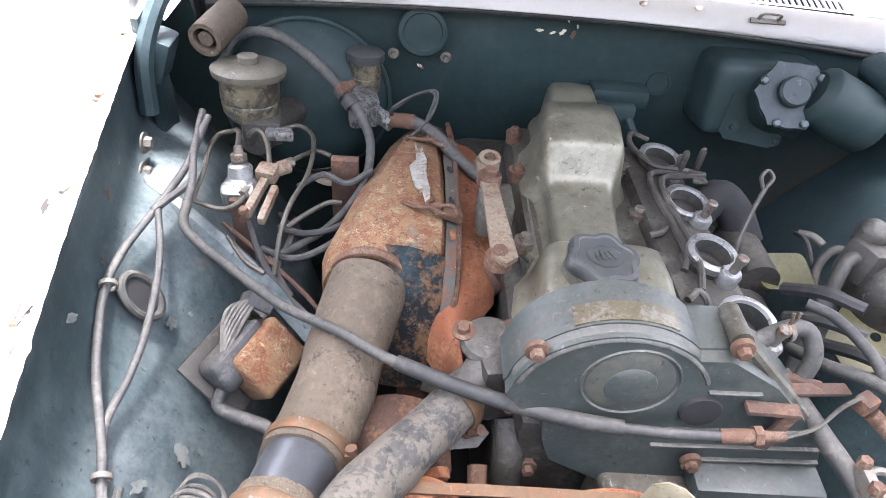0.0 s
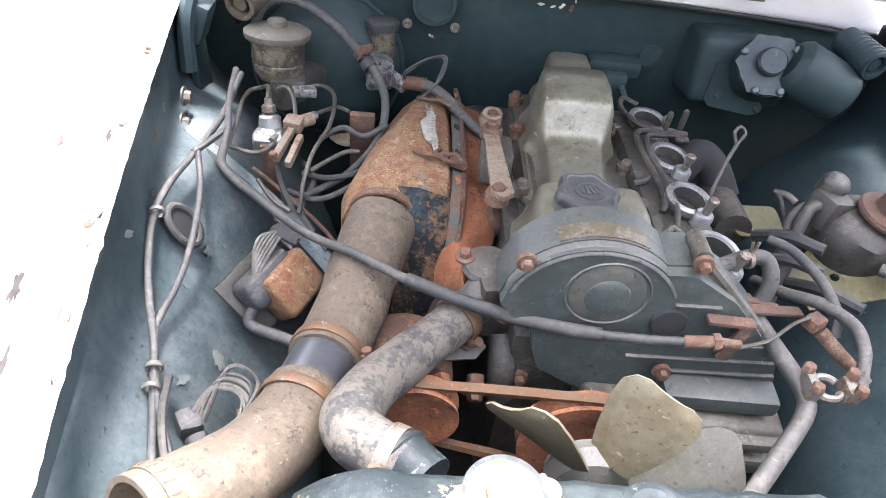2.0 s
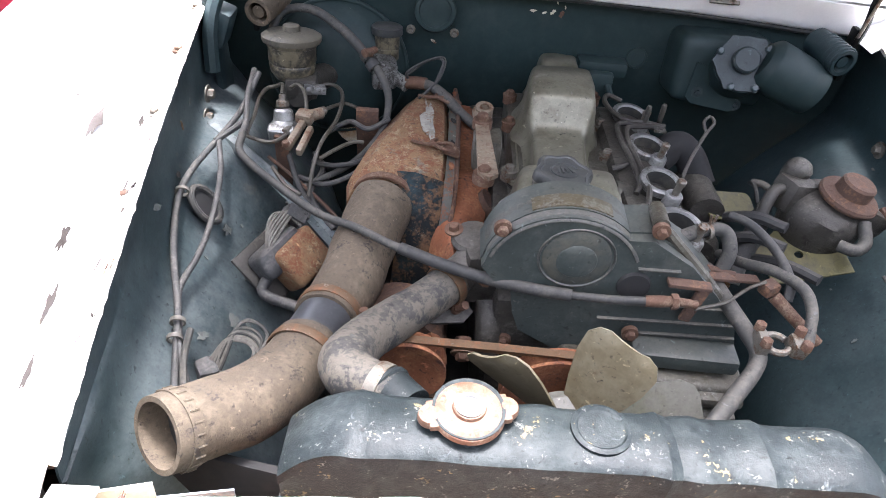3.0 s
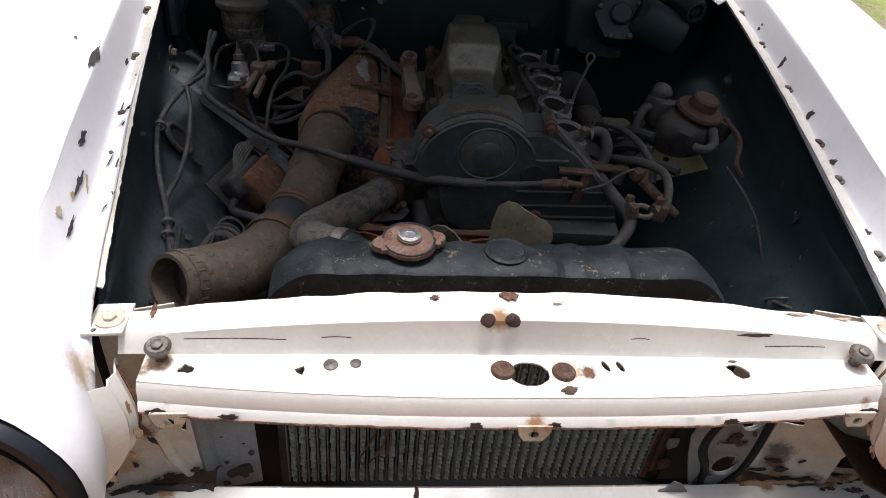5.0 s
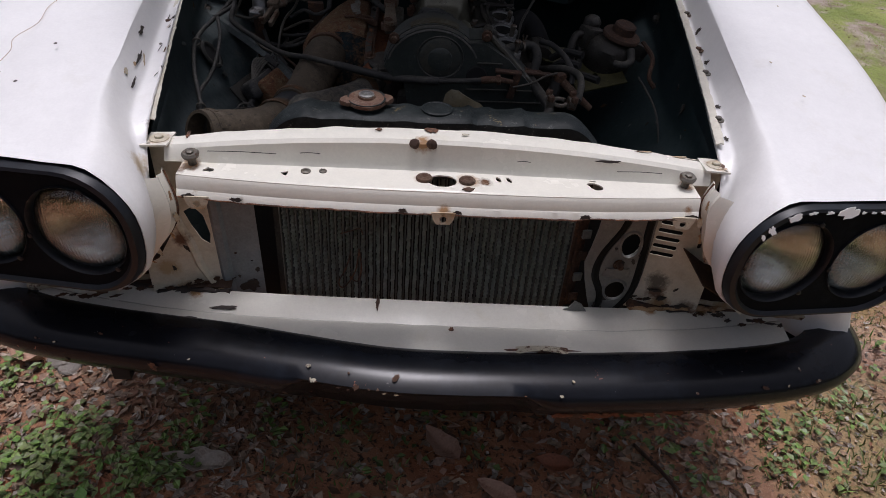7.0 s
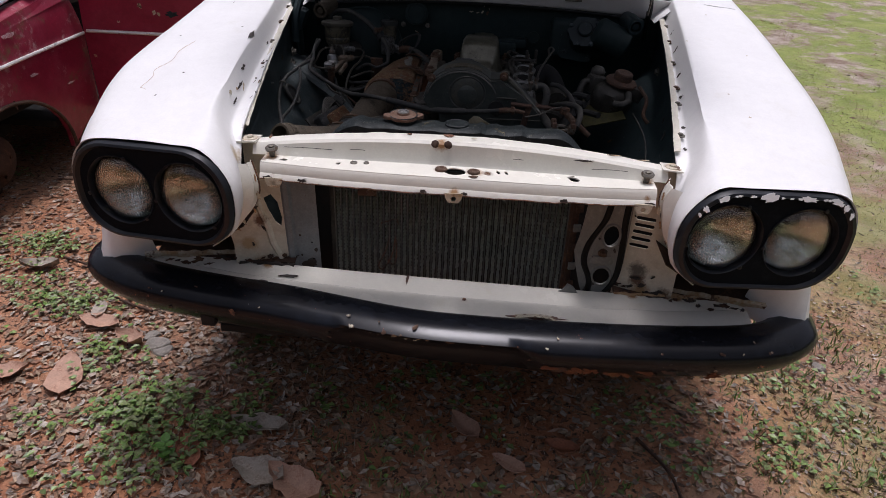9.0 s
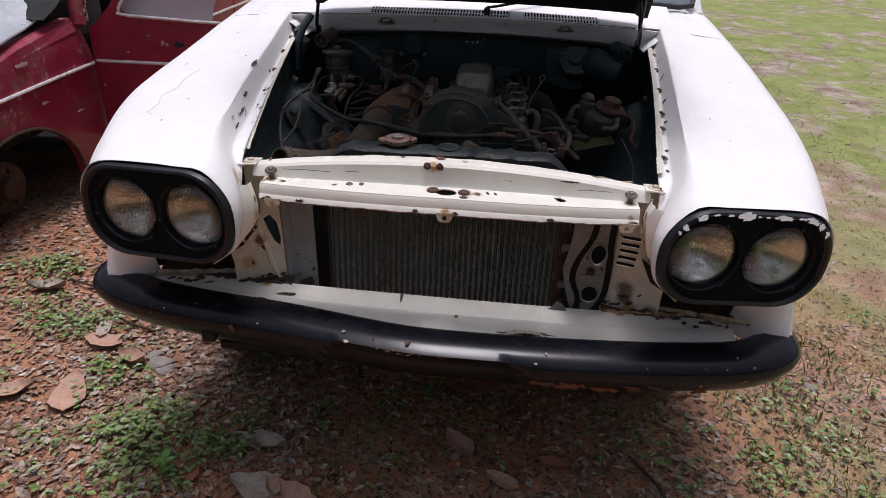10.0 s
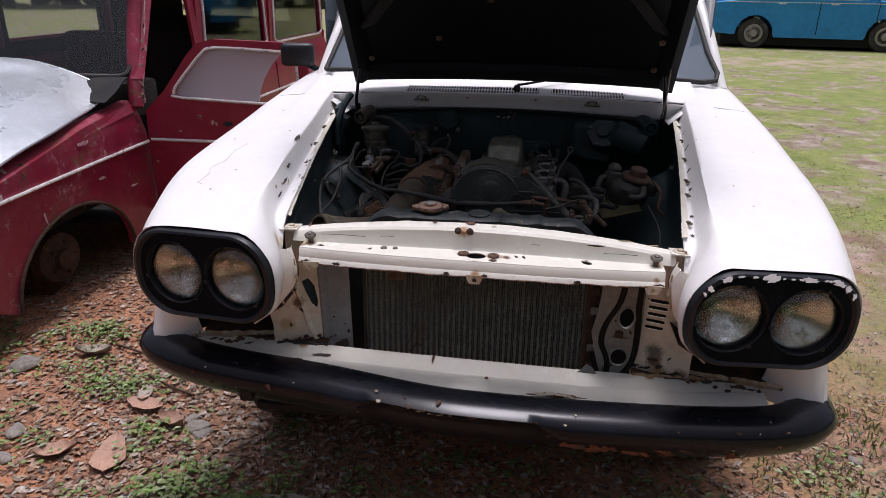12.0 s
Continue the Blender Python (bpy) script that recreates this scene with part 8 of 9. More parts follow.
mb = lathe([(0.030, -0.01), (0.041, 0.0), (0.043, 0.004), (0.043, 0.085), (0.040, 0.093), (0.028, 0.098), (0.012, 0.10)], (0.350, 0.800, 0.945), V((0.86, -0.12, -0.36)), 32)
part("motor_can", mb, fire_paint, wip, "dark cylindrical motor can")

# cast steering housing with rusty cap
box = thing("steering_housing", (0.37, 0.52, 0.80), "grey cast housing with rusty round cap", "housing", bay=True)
bx = V((0.18, -0.15, 1)).normalized()
part("casting", jitter(merged(lathe([(0.050, -0.06), (0.056, -0.03), (0.054, -0.005), (0.044, 0.006), (0.030, 0.012)], (0.378, 0.515, 0.862), bx, 28), slab((0.330, 0.535, 0.862), (0.05, 0.045, 0.05), (0, 12, 20), 0.012), slab((0.418, 0.500, 0.855), (0.06, 0.035, 0.035), (0, 25, 0), 0.010), lathe([(0.018, 0), (0.019, 0.02), (0.013, 0.028), (0.004, 0.031)], (0.330, 0.555, 0.876), bx, 18)), 0.002, 28), alloy_dark, box, "dull grey casting")
part("round_cap", lathe([(0.040, 0.0), (0.041, 0.004), (0.039, 0.008), (0.024, 0.012), (0.023, 0.028), (0.020, 0.031), (0.002, 0.031)], (0.388, 0.508, 0.876), bx, 32), rust_dark, box, "rust-brown stepped cap")
part("outlet", tube([(0.318, 0.53, 0.868), (0.300, 0.525, 0.872), (0.290, 0.515, 0.86), (0.284, 0.505, 0.835)], 0.0085, 12), alloy_dark, box)
part("outlet_hose", tube([(0.286, 0.508, 0.842), (0.276, 0.49, 0.815), (0.262, 0.47, 0.79), (0.25, 0.45, 0.76)], 0.014, 12), rubber, box)
part("lower_hose", tube([(0.405, 0.475, 0.86), (0.402, 0.45, 0.845), (0.385, 0.438, 0.84), (0.370, 0.45, 0.838)], 0.0085, 10), rubber_grey, box)
part("strap", tube([(0.435, 0.50, 0.87), (0.45, 0.46, 0.85), (0.442, 0.43, 0.82), (0.455, 0.42, 0.80)], 0.005, 8), rust_dark, box)
tray = thing("olive_tray", (0.345, 0.50, 0.79), "olive-yellow painted metal tray with small holes", "tray", bay=True)
part("sheet", plate([(-0.055, -0.035), (0.050, -0.045), (0.055, 0.030), (-0.02, 0.045), (-0.058, 0.02)], [ring2(-0.005, 0.0, 0.006, None, 12), ring2(0.03, 0.012, 0.004, None, 10)], 0.003, Matrix.Translation((0.345, 0.475, 0.80)) @ pose(0, 0, 0, 18, -16, 10)), olive, tray)
part("sheet", plate(rrect(0, 0, 0.085, 0.05, 0.01, 3), [], 0.003, Matrix.Translation((0.275, 0.585, 0.80)) @ pose(0, 0, 0, 25, 8, 15)), olive, tray)
for k, (x, y, z, l) in enumerate(((0.255, 0.54, 0.81, 0.10), (0.245, 0.50, 0.80, 0.09), (0.275, 0.47, 0.79, 0.12))):
    part("rod", tube([(x, y, z), (x + 0.02, y - l * 0.4, z + 0.03), (x + 0.05, y - l * 0.7, z + 0.035)], 0.008, 8), rubber, tray)
bat = thing("battery_cable", (0.25, 0.25, 0.8), "thick black battery cable with corroded clamp", "battery cable", bay=True)
part("lead", tube([(0.205, 0.42, 0.83), (0.220, 0.38, 0.848), (0.245, 0.35, 0.862), (0.265, 0.315, 0.868), (0.268, 0.285, 0.862), (0.262, 0.262, 0.852), (0.258, 0.248, 0.846)], 0.0068, 12, 8), rubber_grey, bat)
part("clamp", merged(tube([(0.224 + 0.0135 * math.cos(a), 0.248 + 0.0145 * math.sin(a), 0.842) for a in np.linspace(0.5, 5.8, 16)], 0.0042, 8, 2), slab((0.207, 0.248, 0.842), (0.012, 0.030, 0.020), (0, 10, 0), 0.003), slab((0.247, 0.246, 0.842), (0.018, 0.026, 0.018), (0, 10, 0), 0.004)), zinc, bat, "corroded lead clamp")
for x, y in ((0.206, 0.236), (0.206, 0.262), (0.250, 0.235), (0.250, 0.258)):
    part("clamp_bolt", hexbolt((x, y, 0.850), (0, 0, 1), 0.0068, 0.009, False), rust_bolt, bat)
dist = thing("bay_wires", (0.35, 0.3, 0.7), "loose dark wires on the inner wing", "wiring", bay=True)
for p in ([(0.41, 0.40, 0.83), (0.43, 0.30, 0.80), (0.42, 0.2, 0.76), (0.40, 0.14, 0.74)], [(0.405, 0.16, 0.75), (0.42, 0.13, 0.78), (0.40, 0.12, 0.79), (0.395, 0.14, 0.77), (0.415, 0.145, 0.76)], [(0.40, 0.14, 0.76), (0.425, 0.12, 0.77), (0.41, 0.105, 0.785), (0.40, 0.13, 0.775)]):
    part("wire", tube(p, 0.0022, 6), pale_wire if p[0][1] < 0.3 else rubber_grey, dist)

part("strut_wire", tube([(0.352, 0.705, 0.775), (0.340, 0.660, 0.795), (0.337, 0.626, 0.785), (0.345, 0.595, 0.760)], 0.0035, 8, 4), rubber, dist)
part("wire_sleeve", tube([(0.323, 0.582, 0.775), (0.335, 0.610, 0.795), (0.368, 0.640, 0.798), (0.405, 0.655, 0.785)], 0.006, 10, 4), rubber_grey, dist)
part("wire_end", tube([(0.354, 0.702, 0.778), (0.368, 0.690, 0.782), (0.378, 0.676, 0.778)], 0.006, 10, 3), pale_wire, dist)
# pale disc added in place of daylight showing through a hole
part("pale_disc", lathe([(0.040, 0.0), (0.038, 0.004), (0.030, 0.005), (0.002, 0.006)], (-0.322, 0.880, 0.735), (0, -1, 0.15), 28), rusty_white, firewall, "pale disc for light through a bulkhead hole")
tangle = thing("hose_tangle", (-0.30, 0.60, 0.80), "thin black rubber hoses tangled below the servo", "hose", bay=True)
for p in ([(-0.345, 0.60, 0.81), (-0.31, 0.585, 0.815), (-0.27, 0.60, 0.82), (-0.235, 0.64, 0.835)], [(-0.36, 0.57, 0.80), (-0.32, 0.555, 0.80), (-0.28, 0.575, 0.81), (-0.25, 0.61, 0.825)], [(-0.33, 0.66, 0.83), (-0.30, 0.67, 0.845), (-0.27, 0.66, 0.84), (-0.24, 0.68, 0.85)],
          [(-0.38, 0.60, 0.82), (-0.36, 0.56, 0.795), (-0.335, 0.53, 0.775), (-0.30, 0.50, 0.76)], [(-0.35, 0.64, 0.80), (-0.33, 0.60, 0.80), (-0.34, 0.55, 0.785), (-0.32, 0.52, 0.77)]):
    part("tube", tube(p, 0.0042, 8, 6), rubber, tangle)
part("bracket_strap", slab((-0.275, 0.70, 0.80), (0.035, 0.012, 0.12), (10, 0, 0), 0.003), rust_dark, tangle)
# ---------------------------------------------------------------- maroon estate car
red = thing("maroon_car", (-2.55, 2.6, 0), "derelict maroon estate car, front door open, wheel missing", "car", move=(0.03, -0.02, -0.008))
RX = -1.90
arch_c = (1.23, 0.11)
pts = []
for k in range(13):
    a = radians(180 - 15 * k)
    pts.append((arch_c[0] + 0.41 * math.cos(a), arch_c[1] + 0.32 * max(0, math.sin(a)) + 0.02))
fo = [(0.35, 0.28), (0.60, 0.24)] + [(p[0], p[1]) for p in pts] + [(1.80, 0.22), (1.90, 0.24), (1.895, 0.60), (1.86, 0.80), (1.82, 0.805), (1.40, 0.755), (0.95, 0.675), (0.55, 0.60), (0.32, 0.52)]
fb = plate(fo, [], 0.02, Matrix(((0, 0, -1, RX), (1, 0, 0, 0), (0, 1, 0, 0), (0, 0, 0, 1))))
bmesh.ops.subdivide_edges(fb, edges=fb.edges[:], cuts=2, use_grid_fill=True)
for v in fb.verts:
    k = max(0, v.co.z - 0.60)
    v.co.x -= 0.9 * k * k + 0.04 * max(0, 0.35 - v.co.z)
rf = part("front_fender", fb, red_rusty, red, "scuffed maroon front fender, rust at the arch")
part("fender_crown", thicken(loft([[V((RX - 0.02 - d, y, z + e)) for d, e in ((-0.005, -0.05), (0.012, -0.015), (0.05, 0.0), (0.10, -0.008), (0.16, -0.05))] for y, z in ((0.35, 0.55), (0.6, 0.62), (0.95, 0.69), (1.4, 0.77), (1.86, 0.815))]), 0.003), red_rusty, rf, "faded fender crown")
for k, (y, d, w, h) in enumerate(((0.62, 0.02, 0.05, 0.03), (0.70, 0.05, 0.09, 0.03), (0.80, 0.03, 0.07, 0.035), (0.86, 0.06, 0.08, 0.025), (0.95, 0.045, 0.10, 0.03), (1.03, 0.055, 0.06, 0.02), (1.12, 0.06, 0.05, 0.018), (0.55, 0.04, 0.06, 0.03), (0.50, 0.02, 0.04, 0.025), (1.02, 0.015, 0.035, 0.02), (1.66, 0.06, 0.03, 0.012), (1.84, 0.06, 0.05, 0.015))):
    flake(rf, (RX - 0.02 - d, y, float(np.interp(y, (0.35, 0.6, 0.95, 1.4, 1.86), (0.55, 0.62, 0.69, 0.77, 0.815))) - 0.003 - 0.02 * max(0, 0.03 - d) / 0.03), (0.25 - 3 * (d - 0.03), -0.19, 1), w * 0.7, h * 0.7, 640 + k, scuff_pale if k % 3 else rust_bolt, 80 + 20 * (k % 3), "scuff")
for k, (y, z, w, h, c) in enumerate(((0.98, 0.655, 0.03, 0.012, 1), (0.84, 0.61, 0.025, 0.02, 0), (1.38, 0.70, 0.02, 0.07, 0), (1.46, 0.52, 0.012, 0.05, 0), (1.70, 0.42, 0.008, 0.05, 0), (0.70, 0.56, 0.03, 0.02, 1), (0.60, 0.50, 0.05, 0.03, 0), (1.30, 0.44, 0.04, 0.012, 1), (1.05, 0.46, 0.05, 0.012, 0))):
    flake(rf, (RX + 0.0235 - 0.9 * max(0, z - 0.60) ** 2 - 0.02, y, z), (1, 0, 0.2), w, h, 660 + k, rust_dark if c else scuff_pale, 90, "scuff")
part("arch_lip", tube([(RX + 0.004, p[0], p[1]) for p in pts], 0.008, 8, 2), rust_dark, rf)
part("side_trim", tube([(RX + 0.006, y, z) for y, z in ((0.40, 0.575), (0.85, 0.590), (1.40, 0.600), (1.885, 0.604))], 0.008, 8, 4), chrome, rf, "thin chrome trim strip")
# arch lined with flat black for the shade inside it
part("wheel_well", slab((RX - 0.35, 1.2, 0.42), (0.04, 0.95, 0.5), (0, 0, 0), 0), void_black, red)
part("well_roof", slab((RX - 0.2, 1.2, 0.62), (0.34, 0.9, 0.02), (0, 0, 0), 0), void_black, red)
part("brake_hub", merged(lathe([(0.02, 0.10), (0.045, 0.095), (0.05, 0.07), (0.10, 0.065), (0.115, 0.055), (0.118, 0.0), (0.10, -0.02)], (RX - 0.20, 1.285, 0.185), (1, -0.15, 0), 28), *[lathe([(0.008, 0.06), (0.008, 0.085)], (RX - 0.20, 1.285 + 0.075 * math.cos(a), 0.185 + 0.075 * math.sin(a)), (1, -0.15, 0), 8) for a in np.linspace(0, 5, 5)]), rust_dark, red, "bare rusty brake hub")
part("hub_support", slab((RX - 0.28, 1.30, 0.06), (0.14, 0.14, 0.13), (0, 0, 10), 0.02), rust_dark, red)
# door swung open, outer face toward the front
DY, DX0 = 1.915, -1.885
def door_m(y):
    return Matrix(((1, 0, 0, 0), (0.10, 0, -1, y + 0.19), (0, 1, 0, 0), (0, 0, 0, 1)))


outer_ = [(DX0, 0.24), (DX0 - 0.005, 0.62), (DX0, 0.76), (-1.785, 0.86), (-1.66, 1.02), (-1.605, 1.075), (-1.53, 1.095), (-1.20, 1.085), (-1.12, 1.065), (-1.085, 1.0), (-1.07, 0.80), (-1.07, 0.30), (-1.12, 0.24)]
win_ = [(-1.735, 0.845), (-1.700, 0.828), (-1.16, 0.80), (-1.135, 0.82), (-1.14, 1.00), (-1.17, 1.035), (-1.25, 1.047), (-1.52, 1.058), (-1.58, 1.035), (-1.635, 0.98), (-1.728, 0.875)]
widen = lambda pts: [(DX0 + (x - DX0) * 1.045, z + (z - 0.82) * 0.07 if z > 0.82 else z) for x, z in pts]
outer_, win_ = widen(outer_), widen(win_)
rdoor = part("front_door", plate(outer_, [win_], 0.035, door_m(DY)), red_paint, red, "faded maroon door standing open")
part("window_trim", tube([door_m(DY - 0.037) @ V((x, z, 0)) for x, z in win_ + win_[:1]], 0.0075, 8, 2, False), chrome, rdoor, "chrome window surround")
glass_ = [(-1.735, 0.845), (-1.700, 0.828), (-1.335, 0.809), (-1.325, 0.86), (-1.30, 0.921), (-1.26, 0.985), (-1.205, 1.042), (-1.25, 1.047), (-1.52, 1.058), (-1.58, 1.035), (-1.635, 0.98), (-1.728, 0.875)]
glass_ = widen(glass_)
gp = part("door_glass", plate(glass_, [], 0.004, door_m(DY - 0.015)), sky_grey_glass, rdoor, "sky-grey door glass with a broken curved edge")
gp.visible_shadow = False
part("side_trim", tube([door_m(DY - 0.038) @ V((x, z, 0)) for x, z in ((DX0 + 0.01, 0.615), (-1.5, 0.608), (-1.09, 0.60))], 0.008, 8, 3), chrome, rdoor)
for k, (x, z, w) in enumerate(((-1.55, 0.705, 0.016), (-1.53, 0.70, 0.012), (-1.61, 0.735, 0.018), (-1.86, 0.50, 0.012), (-1.72, 0.66, 0.010))):
    flake(rdoor, door_m(DY - 0.0365) @ V((x, z, 0)), (0.1, -1, 0), w, w * 1.4, 600 + k, rusty_white, 20 * k)
flake(rdoor, door_m(DY - 0.0365) @ V((-1.47, 0.70, 0)), (0.1, -1, 0), 0.05, 0.026, 610, shaded_teal)
# rest of the body
for y0, y1, nm in ((2.62, 3.75, "rear_side"), (3.77, 5.1, "rear_quarter")):
    rs = loft([[V((RX + dx, y, z)) for dx, z in ((-0.05, 0.22), (0.0, 0.35), (0.012, 0.60), (0.0, 0.80), (-0.03, 0.90))] for y in np.linspace(y0, y1, 6)])
    part(nm, thicken(rs, 0.004), red_paint, red)
    m_ = Matrix(((0, 0, -1, RX - 0.035), (1, 0, 0, 0), (0, 1, 0, 0), (0, 0, 0, 1)))
    fr = part("window_frame", plate([(y0, 0.88), (y1, 0.88), (y1 - 0.02, 1.38), (y0 + 0.02, 1.38)], [[(y0 + 0.09, 0.955), (y1 - 0.07, 0.955), (y1 - 0.10, 1.30), (y0 + 0.11, 1.30)]], 0.03, m_), red_paint, red)
    ring = [(y0 + 0.08, 0.945), (y1 - 0.06, 0.945), (y1 - 0.09, 1.31), (y0 + 0.10, 1.31)]
    ring = [tuple(a + (b - a) * t for a, b in zip(p, q)) for p, q in zip(ring, ring[1:] + ring[:1]) for t in (0.07, 0.2, 0.5, 0.8, 0.93)]
    part("window_trim", tube([m_ @ V((y, z, -0.004)) for y, z in ring + ring[:1]], 0.009, 8, 2, False), chrome, fr)
    pn = part("pane", plate([(y0 + 0.08, 0.945), (y1 - 0.06, 0.945), (y1 - 0.09, 1.31), (y0 + 0.10, 1.31)], [], 0.004, m_ @ pose(0, 0, 0.015)), side_glass, fr)
    pn.visible_shadow = False
part("side_trim", tube([(RX + 0.018, 2.64, 0.61), (RX + 0.018, 3.8, 0.61), (RX + 0.016, 5.0, 0.61)], 0.009, 8, 3), chrome, red)
part("center_pillar", thicken(loft([[V((RX + dx - 0.02, y, z)) for y in (2.56, 2.60, 2.66)] for dx, z in ((0.0, 0.22), (0.01, 0.6), (-0.01, 0.9), (-0.06, 1.4))]), 0.02), red_paint, red)
part("a_pillar", tube([(RX - 0.02, 1.86, 0.78), (RX - 0.035, 1.90, 0.90), (RX - 0.07, 2.02, 1.15), (RX - 0.10, 2.16, 1.40)], 0.035, 10), red_rusty, red, "rusty maroon windscreen pillar")
jamb = catmull([(RX + 0.012, 1.885, 0.80), (RX - 0.002, 1.925, 0.92), (RX - 0.030, 2.05, 1.16), (RX - 0.062, 2.185, 1.40)], 14)
part("jamb_edge", jitter(tube(jamb, 0.0045, 6, 1), 0.004, 40), scuff_pale, red, "ragged pale weatherstrip edge")
for k in range(14):
    p = jamb[2 + 2 * k]
    flake(red, p + V((0.006, -0.012 - 0.006 * (k % 3), 0)), (1, -0.5, 0), 0.012 + 0.008 * (k % 3), 0.010, 680 + k, (scuff_pale, rust_dark, rusty_white)[k % 3], 70 + 15 * k, "scuff")
part("sill", slab((RX - 0.02, 2.25, 0.22), (0.06, 0.75, 0.08), (0, 0, 0), 0.02), rust_dark, red)
def rws(u, v):
    return V((-2.60 + u * (0.665 - 0.05 * v), 1.78 + 0.25 * v + 0.10 * u * u, 0.93 + 0.36 * v))


lp = [rws(u, 0) for u in np.linspace(-0.93, 0.93, 9)] + [rws(0.99, 0.12)] + [rws(1, v) for v in (0.35, 0.65)] + [rws(0.98, 0.9)] + [rws(u, 1) for u in np.linspace(0.93, -0.93, 9)] + [rws(-1, v) for v in (0.85, 0.5, 0.15)]
wsg = part("windscreen", thicken(loft([[rws(u, v) for v in np.linspace(0, 1, 5)] for u in np.linspace(-1, 1, 13)]), 0.004), pane_glass, red, "grimy windscreen")
wsg.visible_shadow = False
part("windscreen_seal", tube(lp + lp[:1], 0.014, 8, 3, False), rubber, red)
# scuttle in flat black to stand for a dark hole there
part("scuttle", thicken(loft([[V((x, y, z)) for y, z in ((1.62, 0.84), (1.72, 0.875), (1.80, 0.92), (1.84, 0.93))] for x in np.linspace(-3.3, RX - 0.03, 9)]), 0.004), void_black, red, "black scuttle panel, shade of an open hole")
part("screen_frame", thicken(loft([[rws(1, v) + V((0.0, 0.0, 0.0)), rws(1, v) + V((0.028, 0.01, 0.0)), rws(1, v) + V((0.045, 0.04, 0))] for v in np.linspace(-0.04, 1.1, 6)]), 0.004), red_rusty, red)
rr = loft([[V((x, y, 1.40 + 0.05 * (1 - ((x + 2.6) / 0.7) ** 2))) for x in np.linspace(-3.27, RX - 0.06, 11)] for y in np.linspace(2.05, 5.1, 8)])
part("roof", thicken(rr, 0.004), red_paint, red)
part("far_side", slab((-3.28, 3.4, 0.62), (0.03, 3.4, 0.80), (0, 0, 0), 0.01), red_paint, red)
part("far_pillar", slab((-3.25, 2.62, 1.2), (0.04, 0.09, 0.45), (0, 0, 0), 0.01), red_paint, red)
part("far_pillar", slab((-3.25, 3.8, 1.2), (0.04, 0.09, 0.45), (0, 0, 0), 0.01), red_paint, red)
part("tail", slab((-2.6, 5.1, 0.6), (1.35, 0.04, 0.75), (0, 0, 0), 0.02), red_paint, red)
part("floor_pan", slab((-2.6, 3.3, 0.25), (1.3, 3.4, 0.03), (0, 0, 0), 0), dark_inside, red)
part("dash", slab((-2.6, 2.05, 0.80), (1.26, 0.25, 0.18), (0, 0, 0), 0.03), dark_inside, red)
for x in (-2.28, -2.9):
    part("seat", merged(slab((x, 2.85, 0.48), (0.5, 0.5, 0.18), (0, 0, 0), 0.05), slab((x, 3.12, 0.78), (0.5, 0.16, 0.55), (-12, 0, 0), 0.06)), dark_inside, red)
part("far_trim", plate([(1.8, 0.90), (5.0, 0.90), (5.0, 1.40), (2.0, 1.40)], [[(2.1, 1.0), (2.55, 1.0), (2.55, 1.32), (2.2, 1.32)], [(2.72, 1.0), (3.70, 1.0), (3.70, 1.32), (2.72, 1.32)]], 0.02, Matrix(((0, 0, -1, -3.245), (1, 0, 0, 0), (0, 1, 0, 0), (0, 0, 0, 1)))), dark_inside, red)
part("tail_trim", plate([(-3.24, 0.79), (-1.96, 0.79), (-1.98, 1.41), (-3.22, 1.41)], [[(-3.02, 1.04), (-2.22, 1.04), (-2.28, 1.25), (-2.96, 1.25)]], 0.03, Matrix(((1, 0, 0, 0), (0, 0, -1, 5.07), (0, 1, 0, 0), (0, 0, 0, 1)))), dark_inside, red)
part("rear_bench", slab((-2.6, 3.9, 0.75), (1.2, 0.25, 0.75), (-8, 0, 0), 0.06), dark_inside, red)
# flat black block, shade of the open engine bay
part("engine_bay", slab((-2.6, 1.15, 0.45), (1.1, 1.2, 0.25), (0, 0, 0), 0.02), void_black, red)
for y in (4.1,):
    part("rear_wheel", lathe([(0.12, 0.03), (0.19, 0.0), (0.27, 0.01), (0.285, 0.03), (0.288, 0.10), (0.27, 0.15)], (RX - 0.02, y, 0.288), (-1, 0, 0), 32), tyre_rubber, red)
sheet = thing("loose_bonnet", (-2.4, 1.3, 0.7), "crumpled silver-white bonnet panel lying across the maroon car", "bonnet", move=(0.03, 0.0, -0.03))
sg = []
for i in range(25):
    u = i / 24
    row = []
    for j in range(25):
        v = j / 24
        x = -3.22 + 1.30 * u - 0.03 * v * u - 0.06 * u * max(0, v - 0.50) / 0.50
        y = 0.62 + 1.16 * v
        z = 0.715 + 0.22 * v + 0.055 * math.sin(math.pi * u) + 0.030 * abs(math.sin(5.0 * (u * 0.8 + v * 0.55))) - 0.05 * max(0, u - 0.86) / 0.14 + 0.010 * noise.noise(V((u * 4, v * 4, 0))) + 0.055 * max(0, 1 - abs(u - 0.62 + 0.45 * (v - 0.6)) / 0.10) * max(0, 1 - abs(v - 0.62) / 0.40) + 0.045 * max(0, 1 - abs(v - 0.93 - 0.25 * (u - 0.55)) / 0.10) * max(0, 1 - abs(u - 0.55) / 0.35)
        row.append(V((x, y, z)))
    sg.append(row)
part("panel", thicken(loft(sg), 0.004), sheet_white, sheet, "", 50)
part("rolled_edge", tube([p + V((0, 0, -0.004)) for p in sg[-1][::4]], 0.007, 8, 4), sheet_white, sheet)
part("rear_edge", tube([r[-1] + V((0, 0, -0.004)) for r in sg[::4]], 0.007, 8, 4), sheet_white, sheet)

